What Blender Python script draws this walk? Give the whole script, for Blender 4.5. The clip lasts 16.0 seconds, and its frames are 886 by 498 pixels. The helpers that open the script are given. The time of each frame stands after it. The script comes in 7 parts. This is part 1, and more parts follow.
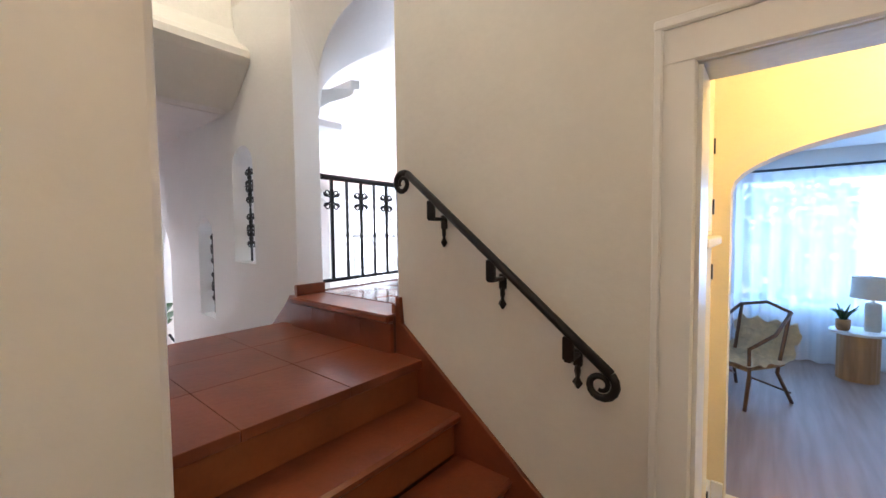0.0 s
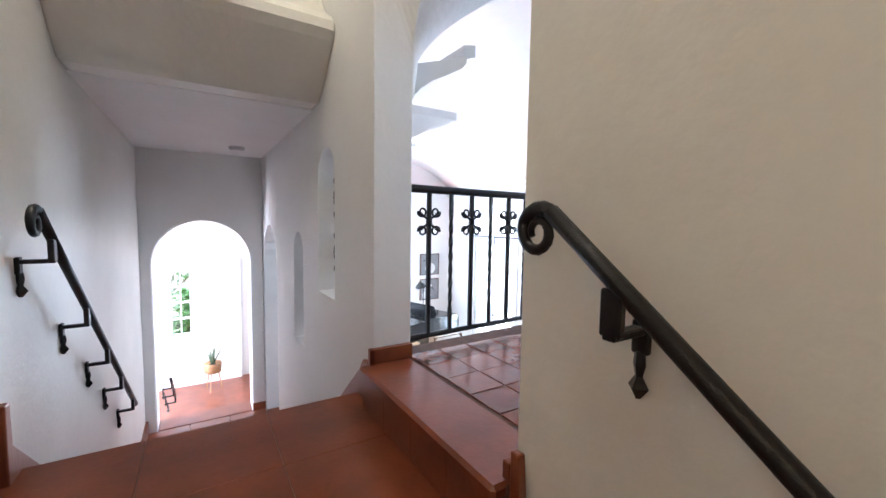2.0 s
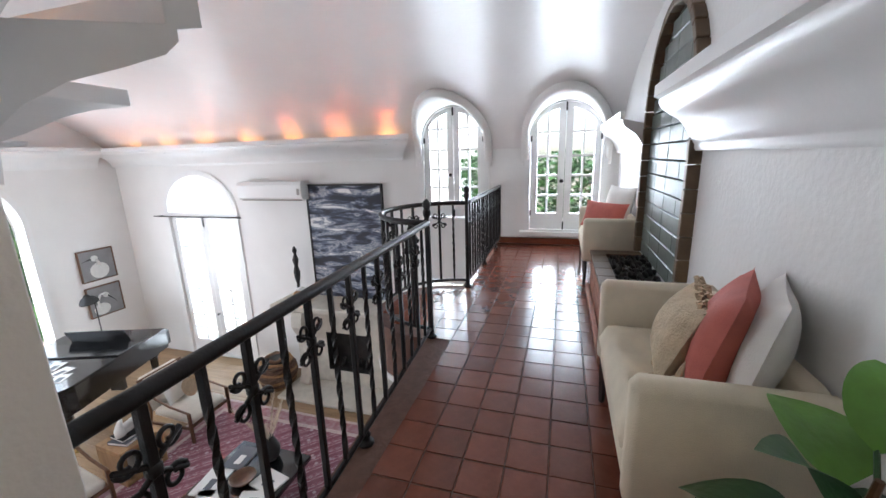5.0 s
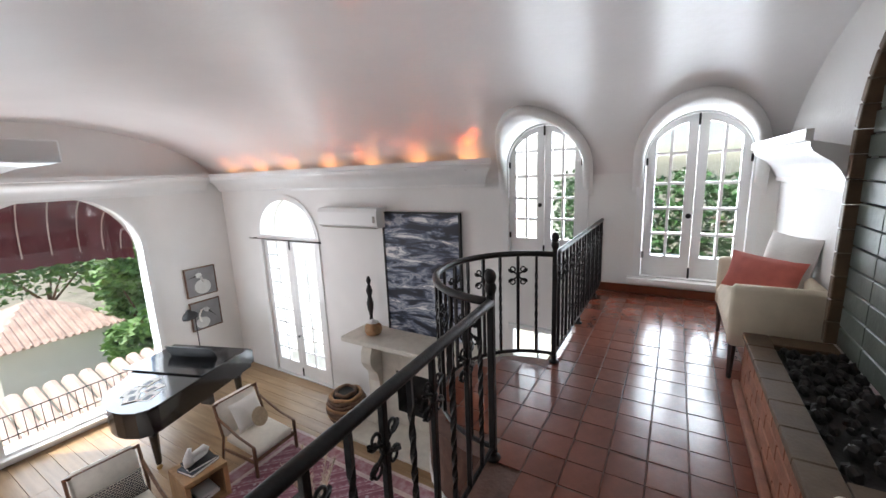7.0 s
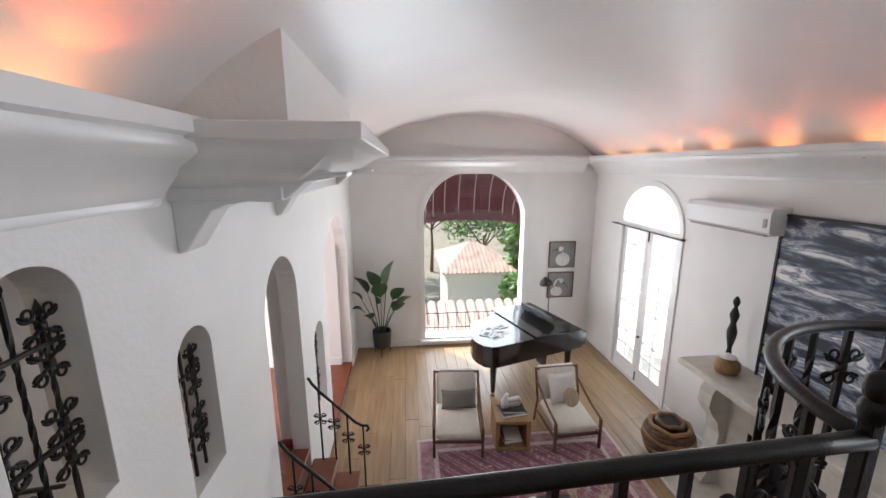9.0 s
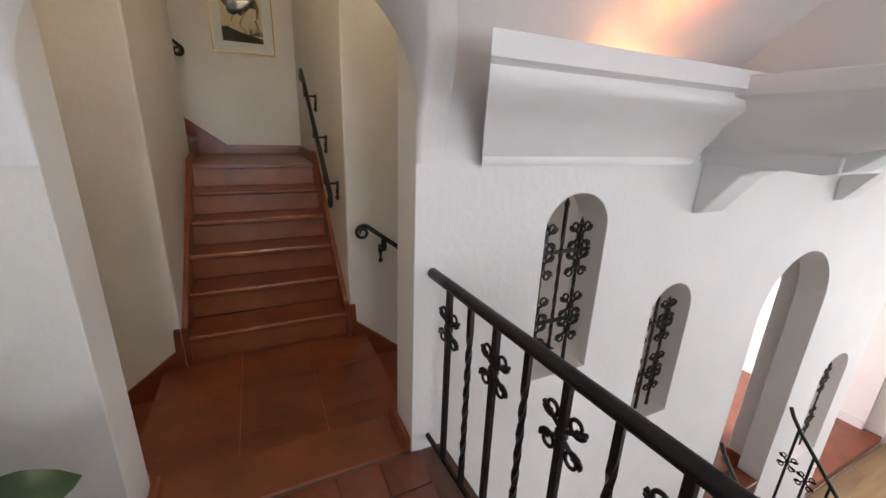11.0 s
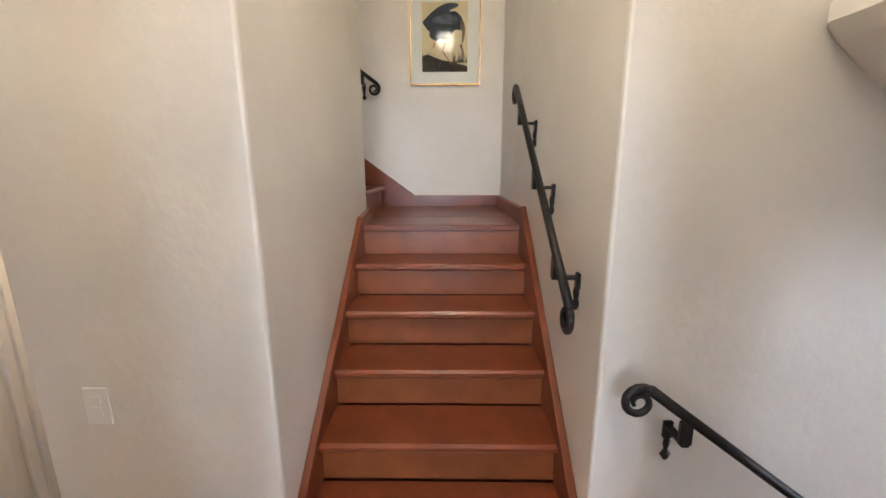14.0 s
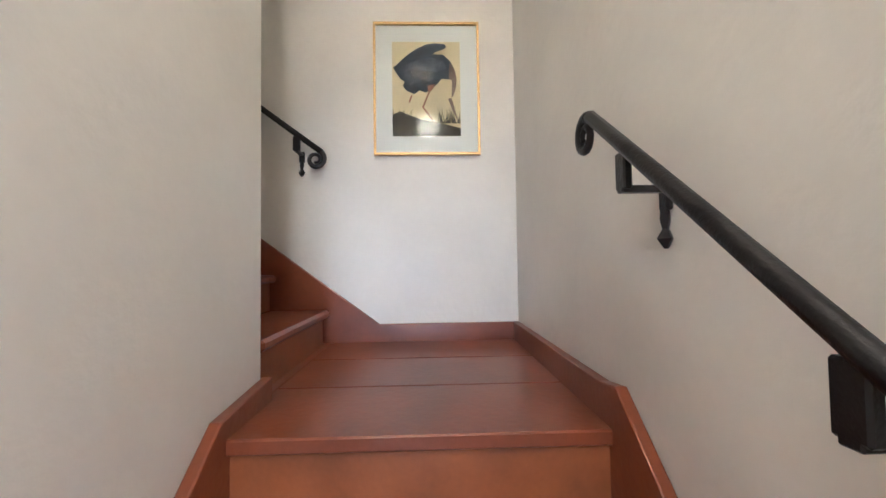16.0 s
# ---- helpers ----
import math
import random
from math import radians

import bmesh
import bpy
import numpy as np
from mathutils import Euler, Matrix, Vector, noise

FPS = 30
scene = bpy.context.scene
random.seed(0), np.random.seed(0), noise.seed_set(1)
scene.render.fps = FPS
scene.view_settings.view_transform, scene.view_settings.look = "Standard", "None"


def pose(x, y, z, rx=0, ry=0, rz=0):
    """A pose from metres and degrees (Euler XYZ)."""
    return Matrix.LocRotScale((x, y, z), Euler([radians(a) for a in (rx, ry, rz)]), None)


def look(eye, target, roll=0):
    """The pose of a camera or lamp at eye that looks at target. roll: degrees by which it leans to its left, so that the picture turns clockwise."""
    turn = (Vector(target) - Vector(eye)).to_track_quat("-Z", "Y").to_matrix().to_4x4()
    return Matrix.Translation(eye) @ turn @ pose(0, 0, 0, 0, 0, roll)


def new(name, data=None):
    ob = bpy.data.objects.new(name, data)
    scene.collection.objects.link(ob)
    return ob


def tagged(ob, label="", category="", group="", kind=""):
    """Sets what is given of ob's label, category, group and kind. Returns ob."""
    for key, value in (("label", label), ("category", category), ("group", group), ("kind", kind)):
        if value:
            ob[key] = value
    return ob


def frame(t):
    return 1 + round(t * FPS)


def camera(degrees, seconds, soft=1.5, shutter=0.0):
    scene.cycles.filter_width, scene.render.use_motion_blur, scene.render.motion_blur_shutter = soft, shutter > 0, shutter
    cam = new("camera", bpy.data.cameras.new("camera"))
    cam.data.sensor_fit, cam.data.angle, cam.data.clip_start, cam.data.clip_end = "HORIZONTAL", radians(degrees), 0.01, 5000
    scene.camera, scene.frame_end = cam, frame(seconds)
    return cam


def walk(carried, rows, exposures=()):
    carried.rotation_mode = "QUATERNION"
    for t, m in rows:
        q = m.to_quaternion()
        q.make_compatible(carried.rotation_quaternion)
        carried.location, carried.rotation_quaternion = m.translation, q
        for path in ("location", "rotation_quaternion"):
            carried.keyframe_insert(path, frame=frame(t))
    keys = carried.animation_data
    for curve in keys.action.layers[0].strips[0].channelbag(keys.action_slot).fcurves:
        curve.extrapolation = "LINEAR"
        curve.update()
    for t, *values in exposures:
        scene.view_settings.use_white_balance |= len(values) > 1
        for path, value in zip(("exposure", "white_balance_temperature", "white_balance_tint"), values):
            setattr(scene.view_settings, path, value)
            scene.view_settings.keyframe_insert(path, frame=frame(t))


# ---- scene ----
cam = camera(97.4, 16.0)
METRE = 1.2   # metres in a drawing unit
# seconds, eye, target, roll
PATH = [
    (0, (0.2509, 0.2562, 0.3429), (1.625, 1.3937, 0.2571), -0.6),
    (0.5, (0.3696, 0.2402, 0.3509), (1.5589, 1.5687, 0.2491), -0.2),
    (1, (0.5125, 0.3661, 0.3518), (1.5482, 1.8161, 0.2321), 0.2),
    (1.5, (0.6714, 0.6357, 0.4205), (1.6366, 2.133, 0.2991), 0.7),
    (2, (0.8125, 0.8455, 0.533), (1.7607, 2.3536, 0.4054), 0.9),
    (2.5, (0.8589, 1.0187, 0.6161), (1.8804, 2.4741, 0.4509), 0.7),
    (3, (0.8911, 1.2045, 0.7304), (2.0348, 2.5554, 0.4973), -0.2),
    (3.5, (0.9804, 1.3687, 0.8411), (2.2804, 2.5545, 0.5375), -1.0),
    (4, (1.0589, 1.4982, 0.8857), (2.5348, 2.433, 0.5161), -1.6),
    (4.5, (1.1384, 1.5902, 0.9687), (2.7625, 2.2098, 0.5616), -1.7),
    (4.7, (1.1795, 1.608, 0.9839), (2.8393, 2.1205, 0.5732), -1.7),
    (6.8, (1.8679, 1.7723, 1.1366), (3.4429, 2.5429, 0.7973), -2.6),
    (7, (1.9277, 1.7545, 1.1402), (3.4312, 2.6562, 0.8009), -2.3),
    (7.5, (2.0661, 1.7884, 1.1339), (3.3562, 2.9732, 0.7884), -1.7),
    (8, (2.1964, 1.85, 1.1366), (3.1911, 3.2902, 0.7839), -1.4),
    (8.5, (2.3134, 1.85, 1.1321), (2.9268, 3.4875, 0.7679), -0.9),
    (9, (2.4268, 1.8107, 1.1232), (2.5937, 3.5491, 0.75), -0.2),
    (9.5, (2.5357, 1.8339, 1.0955), (2.1955, 3.542, 0.7018), 0.9),
    (10, (2.6036, 1.8437, 1.0884), (1.7429, 3.3464, 0.6545), 2.1),
    (10.2, (2.6143, 1.8321, 1.0839), (1.5527, 3.1937, 0.6286), 2.5),
    (12.3, (2.1125, 1.7518, 1.0955), (0.4268, 1.8741, 0.5187), 0.6),
    (12.5, (2.0339, 1.7679, 1.0875), (0.3464, 1.8491, 0.5107), 0.7),
    (13, (1.7848, 1.7857, 1.0741), (0.092, 1.7884, 0.5062), 0.1),
    (13.5, (1.5562, 1.792, 1.0741), (-0.1571, 1.7857, 0.5705), -0.1),
    (14, (1.3009, 1.8268, 1.0741), (-0.4464, 1.8018, 0.7045), -0.2),
    (14.5, (1.125, 1.8411, 1.0723), (-0.6429, 1.8437, 0.8241), -0.0),
    (15, (0.8295, 1.8161, 1.033), (-0.9518, 1.8536, 0.9125), -0.3),
    (15.5, (0.5259, 1.7902, 1.0464), (-1.258, 1.8562, 1.0009), -0.5),
    (16, (0.1455, 1.8125, 1.1402), (-1.6384, 1.8687, 1.2018), -0.8),
]
walk(cam, [(t, look(Vector(eye) * METRE, Vector(target) * METRE, roll)) for t, eye, target, roll in PATH],
     exposures=[(0, 2.3, 5650, 13), (1.2, 2.3, 5450, 12), (2.5, 1.9, 5400, 11), (3.5, 1.4, 5750, 12), (4.5, 1.2, 6050, 12), (7, 0.7, 6450, 13), (10, 0.8, 6550, 14), (12.5, 1.8, 6700, 15), (13.2, 2.0, 6550, 15), (14.2, 2.45, 5800, 15), (15.2, 2.5, 5450, 15), (16, 2.75, 5350, 15)])

# ---- world, sun, large lights ----
world = bpy.data.worlds.new("world")
scene.world = world
world.use_nodes = True
wn = world.node_tree.nodes
sky = wn.new("ShaderNodeTexSky")
sky.sky_type, sky.sun_disc = "NISHITA", False
SUN_DIR = Vector((-0.45, 0.62, 1.0)).normalized()   # towards the sun
sky.sun_elevation = math.asin(SUN_DIR.z)
sky.sun_rotation = math.atan2(SUN_DIR.x, SUN_DIR.y)
wn["Background"].inputs["Strength"].default_value = 0.15
world.node_tree.links.new(sky.outputs[0], wn["Background"].inputs["Color"])


def lamp(name, kind, m, energy, color=(1, 1, 1), **values):
    data = bpy.data.lights.new(name, kind)
    data.energy, data.color = energy, color
    if kind == "AREA":
        data.shape, data.size, data.size_y = "RECTANGLE", values["size"], values["size_y"]
    elif kind == "SUN":
        data.angle = values["angle"]
    else:
        data.shadow_soft_size = values.get("radius", 0.02)
    if kind == "SPOT":
        data.spot_size, data.spot_blend = values["cone"], 0.6
    ob = new(name, data)
    ob.matrix_world = m
    return ob


lamp("sun", "SUN", look(SUN_DIR * 30, (0, 0, 0)), 5.0, (1.0, 0.95, 0.87), angle=radians(0.6))
DAY = (0.86, 0.93, 1.0)
lamp("sky_light_north_window", "AREA", look((3.61, 8.72, -0.6), (3.6, 4, -1.2)), 51, DAY, size=1.75, size_y=2.3)
lamp("sky_light_east_door", "AREA", look((6.14, 6.83, -0.7), (2, 6.3, -0.9)), 31, DAY, size=1.15, size_y=2.5)
lamp("sky_light_east_arch", "AREA", look((6.14, 2.87, 0.85), (2, 2.8, 0.55)), 33, DAY, size=0.70, size_y=1.2)
lamp("sky_light_balcony_door", "AREA", look((6.14, 1.62, 0.85), (2, 1.7, 0.55)), 40, DAY, size=0.70, size_y=1.25)
lamp("sky_light_lower_window", "AREA", look((6.14, 2.78, -1.0), (2, 3.0, -1.3)), 10, DAY, size=0.9, size_y=1.4)
lamp("sky_light_entrance", "AREA", look((-1.05, 6.6, -1.1), (1.5, 6.3, -1.6)), 48, (1, 0.93, 0.95), size=0.9, size_y=1.9)
lamp("sky_light_upper_stair", "AREA", look((-1.32, -0.7, 2.7), (-1.35, 1.9, 1.5)), 36, DAY, size=0.6, size_y=0.9)
lamp("sky_light_sitting_room", "AREA", look((5.50, -0.66, 0.18), (2, -0.66, 0.13)), 9, (0.26, 0.55, 1.0), size=2.1, size_y=1.1)
lamp("landing_lamp_light", "POINT", pose(0.75, 1.80, 2.62), 9.0, (1.0, 0.84, 0.60), radius=0.12)
lamp("hall_lamp_light", "POINT", pose(-0.10, 0.20, 0.92), 1.2, (1.0, 0.72, 0.42), radius=0.10)
lamp("vestibule_lamp_light", "POINT", pose(1.92, -0.45, 1.10), 6, (1.0, 0.74, 0.36), radius=0.06)

# ---- materials ----
def material(name, color, rough=0.6, metal=0.0, vary=0.06, scale=3.0, fine=60.0, bump=0.15, depth=0.01, spec=0.5, coat=0.0, random=0.0, second=None):
    """A surface with broad and fine variation of its colour and a fine relief."""
    m = bpy.data.materials.new(name)
    m.use_nodes = True
    nt = m.node_tree
    b = nt.nodes["Principled BSDF"]
    b.inputs["Roughness"].default_value, b.inputs["Metallic"].default_value = rough, metal
    b.inputs["Specular IOR Level"].default_value = spec
    b.inputs["Coat Weight"].default_value = coat
    b.inputs["Coat Roughness"].default_value = 0.12
    co = nt.nodes.new("ShaderNodeTexCoord")
    broad = nt.nodes.new("ShaderNodeTexNoise")
    broad.inputs["Scale"].default_value, broad.inputs["Detail"].default_value = scale, 5
    grain = nt.nodes.new("ShaderNodeTexNoise")
    grain.inputs["Scale"].default_value, grain.inputs["Detail"].default_value = fine, 3
    nt.links.new(co.outputs["Object"], broad.inputs["Vector"])
    nt.links.new(co.outputs["Object"], grain.inputs["Vector"])
    ramp = nt.nodes.new("ShaderNodeMix")
    ramp.data_type = "RGBA"
    dark = tuple(c * (1 - 1.6 * vary) for c in color) if second is None else second
    light = tuple(min(1, c * (1 + vary)) for c in color)
    ramp.inputs["A"].default_value, ramp.inputs["B"].default_value = (*dark, 1), (*light, 1)
    add = nt.nodes.new("ShaderNodeMath")
    add.operation = "MULTIPLY_ADD"
    nt.links.new(grain.outputs["Fac"], add.inputs[0])
    add.inputs[1].default_value = 0.35
    off = nt.nodes.new("ShaderNodeMath")
    off.operation = "MULTIPLY_ADD"
    nt.links.new(broad.outputs["Fac"], off.inputs[0])
    off.inputs[1].default_value, off.inputs[2].default_value = 1.9, -0.65
    nt.links.new(off.outputs[0], add.inputs[2])
    last = add.outputs[0]
    if random:
        info = nt.nodes.new("ShaderNodeObjectInfo")
        r = nt.nodes.new("ShaderNodeMath")
        r.operation = "MULTIPLY_ADD"
        nt.links.new(info.outputs["Random"], r.inputs[0])
        r.inputs[1].default_value = random
        nt.links.new(last, r.inputs[2])
        last = r.outputs[0]
    nt.links.new(last, ramp.inputs["Factor"])
    nt.links.new(ramp.outputs["Result"], b.inputs["Base Color"])
    if bump:
        bp = nt.nodes.new("ShaderNodeBump")
        bp.inputs["Strength"].default_value, bp.inputs["Distance"].default_value = bump, depth
        mixh = nt.nodes.new("ShaderNodeMath")
        mixh.operation = "MULTIPLY_ADD"
        nt.links.new(broad.outputs["Fac"], mixh.inputs[0])
        mixh.inputs[1].default_value = 2.0
        nt.links.new(grain.outputs["Fac"], mixh.inputs[2])
        nt.links.new(mixh.outputs[0], bp.inputs["Height"])
        nt.links.new(bp.outputs[0], b.inputs["Normal"])
    return m


def wood(name, dark, light, rough=0.45, axis="X", stretch=14.0, scale=1.6, coat=0.0, random=0.25):
    """Timber with its grain along one axis."""
    m = material(name, light, rough, vary=0.0, bump=0.12, fine=90, scale=scale, second=dark, coat=coat, random=random)
    nt = m.node_tree
    mp = nt.nodes.new("ShaderNodeMapping")
    s = {"X": (1, stretch, stretch), "Y": (stretch, 1, stretch), "Z": (stretch, stretch, 1)}[axis]
    mp.inputs["Scale"].default_value = s
    for n in list(nt.nodes):
        if n.bl_idname == "ShaderNodeTexNoise":
            for l in list(n.inputs["Vector"].links):
                nt.links.new(l.from_socket, mp.inputs["Vector"])
                nt.links.new(mp.outputs[0], n.inputs["Vector"])
    return m


def emissive(name, color, strength):
    m = bpy.data.materials.new(name)
    m.use_nodes = True
    b = m.node_tree.nodes["Principled BSDF"]
    b.inputs["Base Color"].default_value = (*color, 1)
    b.inputs["Emission Color"].default_value = (*color, 1)
    b.inputs["Emission Strength"].default_value = strength
    return m


def glass_mat(name, gloss=0.05):
    m = bpy.data.materials.new(name)
    m.use_nodes = True
    nt = m.node_tree
    out = nt.nodes["Material Output"]
    tr, gl = nt.nodes.new("ShaderNodeBsdfTransparent"), nt.nodes.new("ShaderNodeBsdfGlossy")
    tr.inputs["Color"].default_value = (0.96, 0.98, 0.98, 1)
    gl.inputs["Roughness"].default_value = 0.02
    mx = nt.nodes.new("ShaderNodeMixShader")
    mx.inputs[0].default_value = gloss
    nt.links.new(tr.outputs[0], mx.inputs[1])
    nt.links.new(gl.outputs[0], mx.inputs[2])
    nt.links.new(mx.outputs[0], out.inputs["Surface"])
    return m


PLASTER = material("white_plaster", (0.80, 0.79, 0.77), 0.62, vary=0.025, scale=2.2, fine=38, bump=0.10, depth=0.02)
STAIRPLASTER = material("stair_plaster", (0.74, 0.72, 0.67), 0.40, vary=0.06, scale=2.0, fine=30, bump=0.10, depth=0.02)
VAULT = material("satin_vault_paint", (0.80, 0.78, 0.77), 0.36, vary=0.03, scale=1.2, fine=14, bump=0.10, depth=0.02)
TRIM = material("white_gloss_trim", (0.80, 0.80, 0.79), 0.28, vary=0.02, scale=6, fine=50, bump=0.08, depth=0.004)
HALLYELLOW = material("cream_hall_paint", (0.80, 0.68, 0.44), 0.6, vary=0.03, bump=0.15)
IRON = material("black_wrought_iron", (0.016, 0.015, 0.015), 0.38, metal=0.4, vary=0.2, scale=25, fine=160, bump=0.3, depth=0.004)
STAIRTILE = material("glazed_brick_red_tile", (0.195, 0.050, 0.019), 0.32, vary=0.24, scale=4.5, fine=45, bump=0.14, depth=0.005, coat=0.12, random=0.15)
RISER = material("red_stained_riser", (0.26, 0.080, 0.026), 0.34, vary=0.22, scale=5, fine=60, bump=0.12, depth=0.004, random=0.15)
MEZTILE = material("terracotta_floor_tile", (0.165, 0.050, 0.029), 0.20, vary=0.30, scale=7, fine=60, bump=0.13, depth=0.004, coat=0.12, random=0.40)
GROUT = material("brown_grout", (0.13, 0.062, 0.042), 0.75, vary=0.2, scale=20, bump=0.3)
OAK = wood("oak_floor_board", (0.20, 0.120, 0.058), (0.36, 0.235, 0.125), 0.36, "Y", 12, 1.3, random=0.35)
TEAK = wood("warm_teak", (0.085, 0.038, 0.018), (0.17, 0.080, 0.036), 0.42, "Z", 10, 2.0)
BLOCKWOOD = wood("light_block_wood", (0.26, 0.14, 0.06), (0.44, 0.27, 0.13), 0.5, "Z", 9, 2.0)
DARKLEG = material("dark_walnut_leg", (0.035, 0.020, 0.014), 0.4, vary=0.2, scale=20)
PIANO = material("black_piano_lacquer", (0.010, 0.010, 0.011), 0.14, vary=0.1, scale=4, bump=0.02, coat=0.5)
CREAM = material("cream_linen_upholstery", (0.70, 0.62, 0.48), 0.85, vary=0.06, scale=9, fine=260, bump=0.35, depth=0.004)
IVORY = material("ivory_boucle", (0.76, 0.72, 0.64), 0.9, vary=0.06, scale=12, fine=180, bump=0.5, depth=0.006)
CORAL = material("coral_velvet", (0.50, 0.13, 0.10), 0.8, vary=0.12, scale=9, fine=220, bump=0.3, depth=0.004)
WHITEFAB = material("white_cotton", (0.78, 0.76, 0.72), 0.9, vary=0.05, scale=8, fine=200, bump=0.35, depth=0.004)
TANKNIT = material("tan_chunky_knit", (0.56, 0.45, 0.31), 0.92, vary=0.12, scale=20, fine=120, bump=0.6, depth=0.01)
RATTAN = material("woven_rattan", (0.36, 0.20, 0.09), 0.6, vary=0.2, scale=18, fine=120, bump=0.5, depth=0.006)
BASKETDARK = material("dark_woven_basket", (0.16, 0.09, 0.055), 0.7, vary=0.3, scale=14, fine=110, bump=0.6, depth=0.008)
LEAF = material("deep_green_leaf", (0.030, 0.085, 0.028), 0.38, vary=0.3, scale=6, fine=40, bump=0.15)
LEAFLIGHT = material("fresh_green_leaf", (0.12, 0.30, 0.035), 0.4, vary=0.25, scale=6, fine=40, bump=0.15)
HEDGE = material("hedge_leaf", (0.045, 0.13, 0.028), 0.5, vary=0.35, scale=3, fine=30, bump=0.2, random=0.2)
POTBLACK = material("black_ceramic", (0.022, 0.021, 0.022), 0.45, vary=0.1, scale=8)
STONE = material("cast_stone_mantel", (0.62, 0.585, 0.51), 0.75, vary=0.08, scale=8, fine=70, bump=0.3, depth=0.006)
CONCRETE = material("grey_concrete", (0.40, 0.38, 0.35), 0.8, vary=0.1, scale=6, fine=60, bump=0.3)
SOOT = material("sooty_firebox", (0.030, 0.028, 0.026), 0.85, vary=0.3, scale=8, bump=0.4)
BRICK = material("salmon_hearth_brick", (0.36, 0.15, 0.085), 0.6, vary=0.2, scale=9, fine=70, bump=0.3, depth=0.006, random=0.3)
GREENTILE = material("grey_green_glazed_tile", (0.105, 0.125, 0.105), 0.46, vary=0.22, scale=5, fine=40, bump=0.12, coat=0.08, random=0.3)
BROWNTILE = material("brown_hearth_tile", (0.12, 0.076, 0.042), 0.55, vary=0.2, scale=9, random=0.3)
MAROON = material("maroon_awning_canvas", (0.110, 0.020, 0.026), 0.8, vary=0.2, scale=5, fine=200, bump=0.3, depth=0.004)
STRIPE = material("awning_piping", (0.62, 0.50, 0.44), 0.8, vary=0.1)
GOLD = material("brushed_gold_frame", (0.48, 0.32, 0.13), 0.36, metal=0.9, vary=0.1, scale=30)
PAPER = material("white_paper", (0.82, 0.81, 0.78), 0.75, vary=0.02)
PLASTIC = material("white_plastic", (0.80, 0.80, 0.79), 0.35, vary=0.01, bump=0.0)
CERAMIC = material("white_ceramic", (0.80, 0.79, 0.76), 0.3, vary=0.03, scale=10)
BLACKMAT = material("matt_black", (0.02, 0.02, 0.02), 0.6, vary=0.1)
CLEAR = glass_mat("clear_glass")
PRINTGLASS = glass_mat("matt_picture_glass", 0.006)
WARM = emissive("warm_bulb", (1.0, 0.42, 0.14), 14.0)
SHADE = emissive("glowing_lamp_shade", (1.0, 0.72, 0.42), 1.6)
DARKWOODFLOOR = wood("dark_hall_floor", (0.10, 0.06, 0.035), (0.19, 0.12, 0.07), 0.35, "Y", 12, 1.5, random=0.3)
GREYFLOOR = wood("grey_brown_floor", (0.20, 0.13, 0.10), (0.34, 0.24, 0.19), 0.45, "X", 12, 1.5, random=0.3)

# ---- building helpers ----
from mathutils import geometry


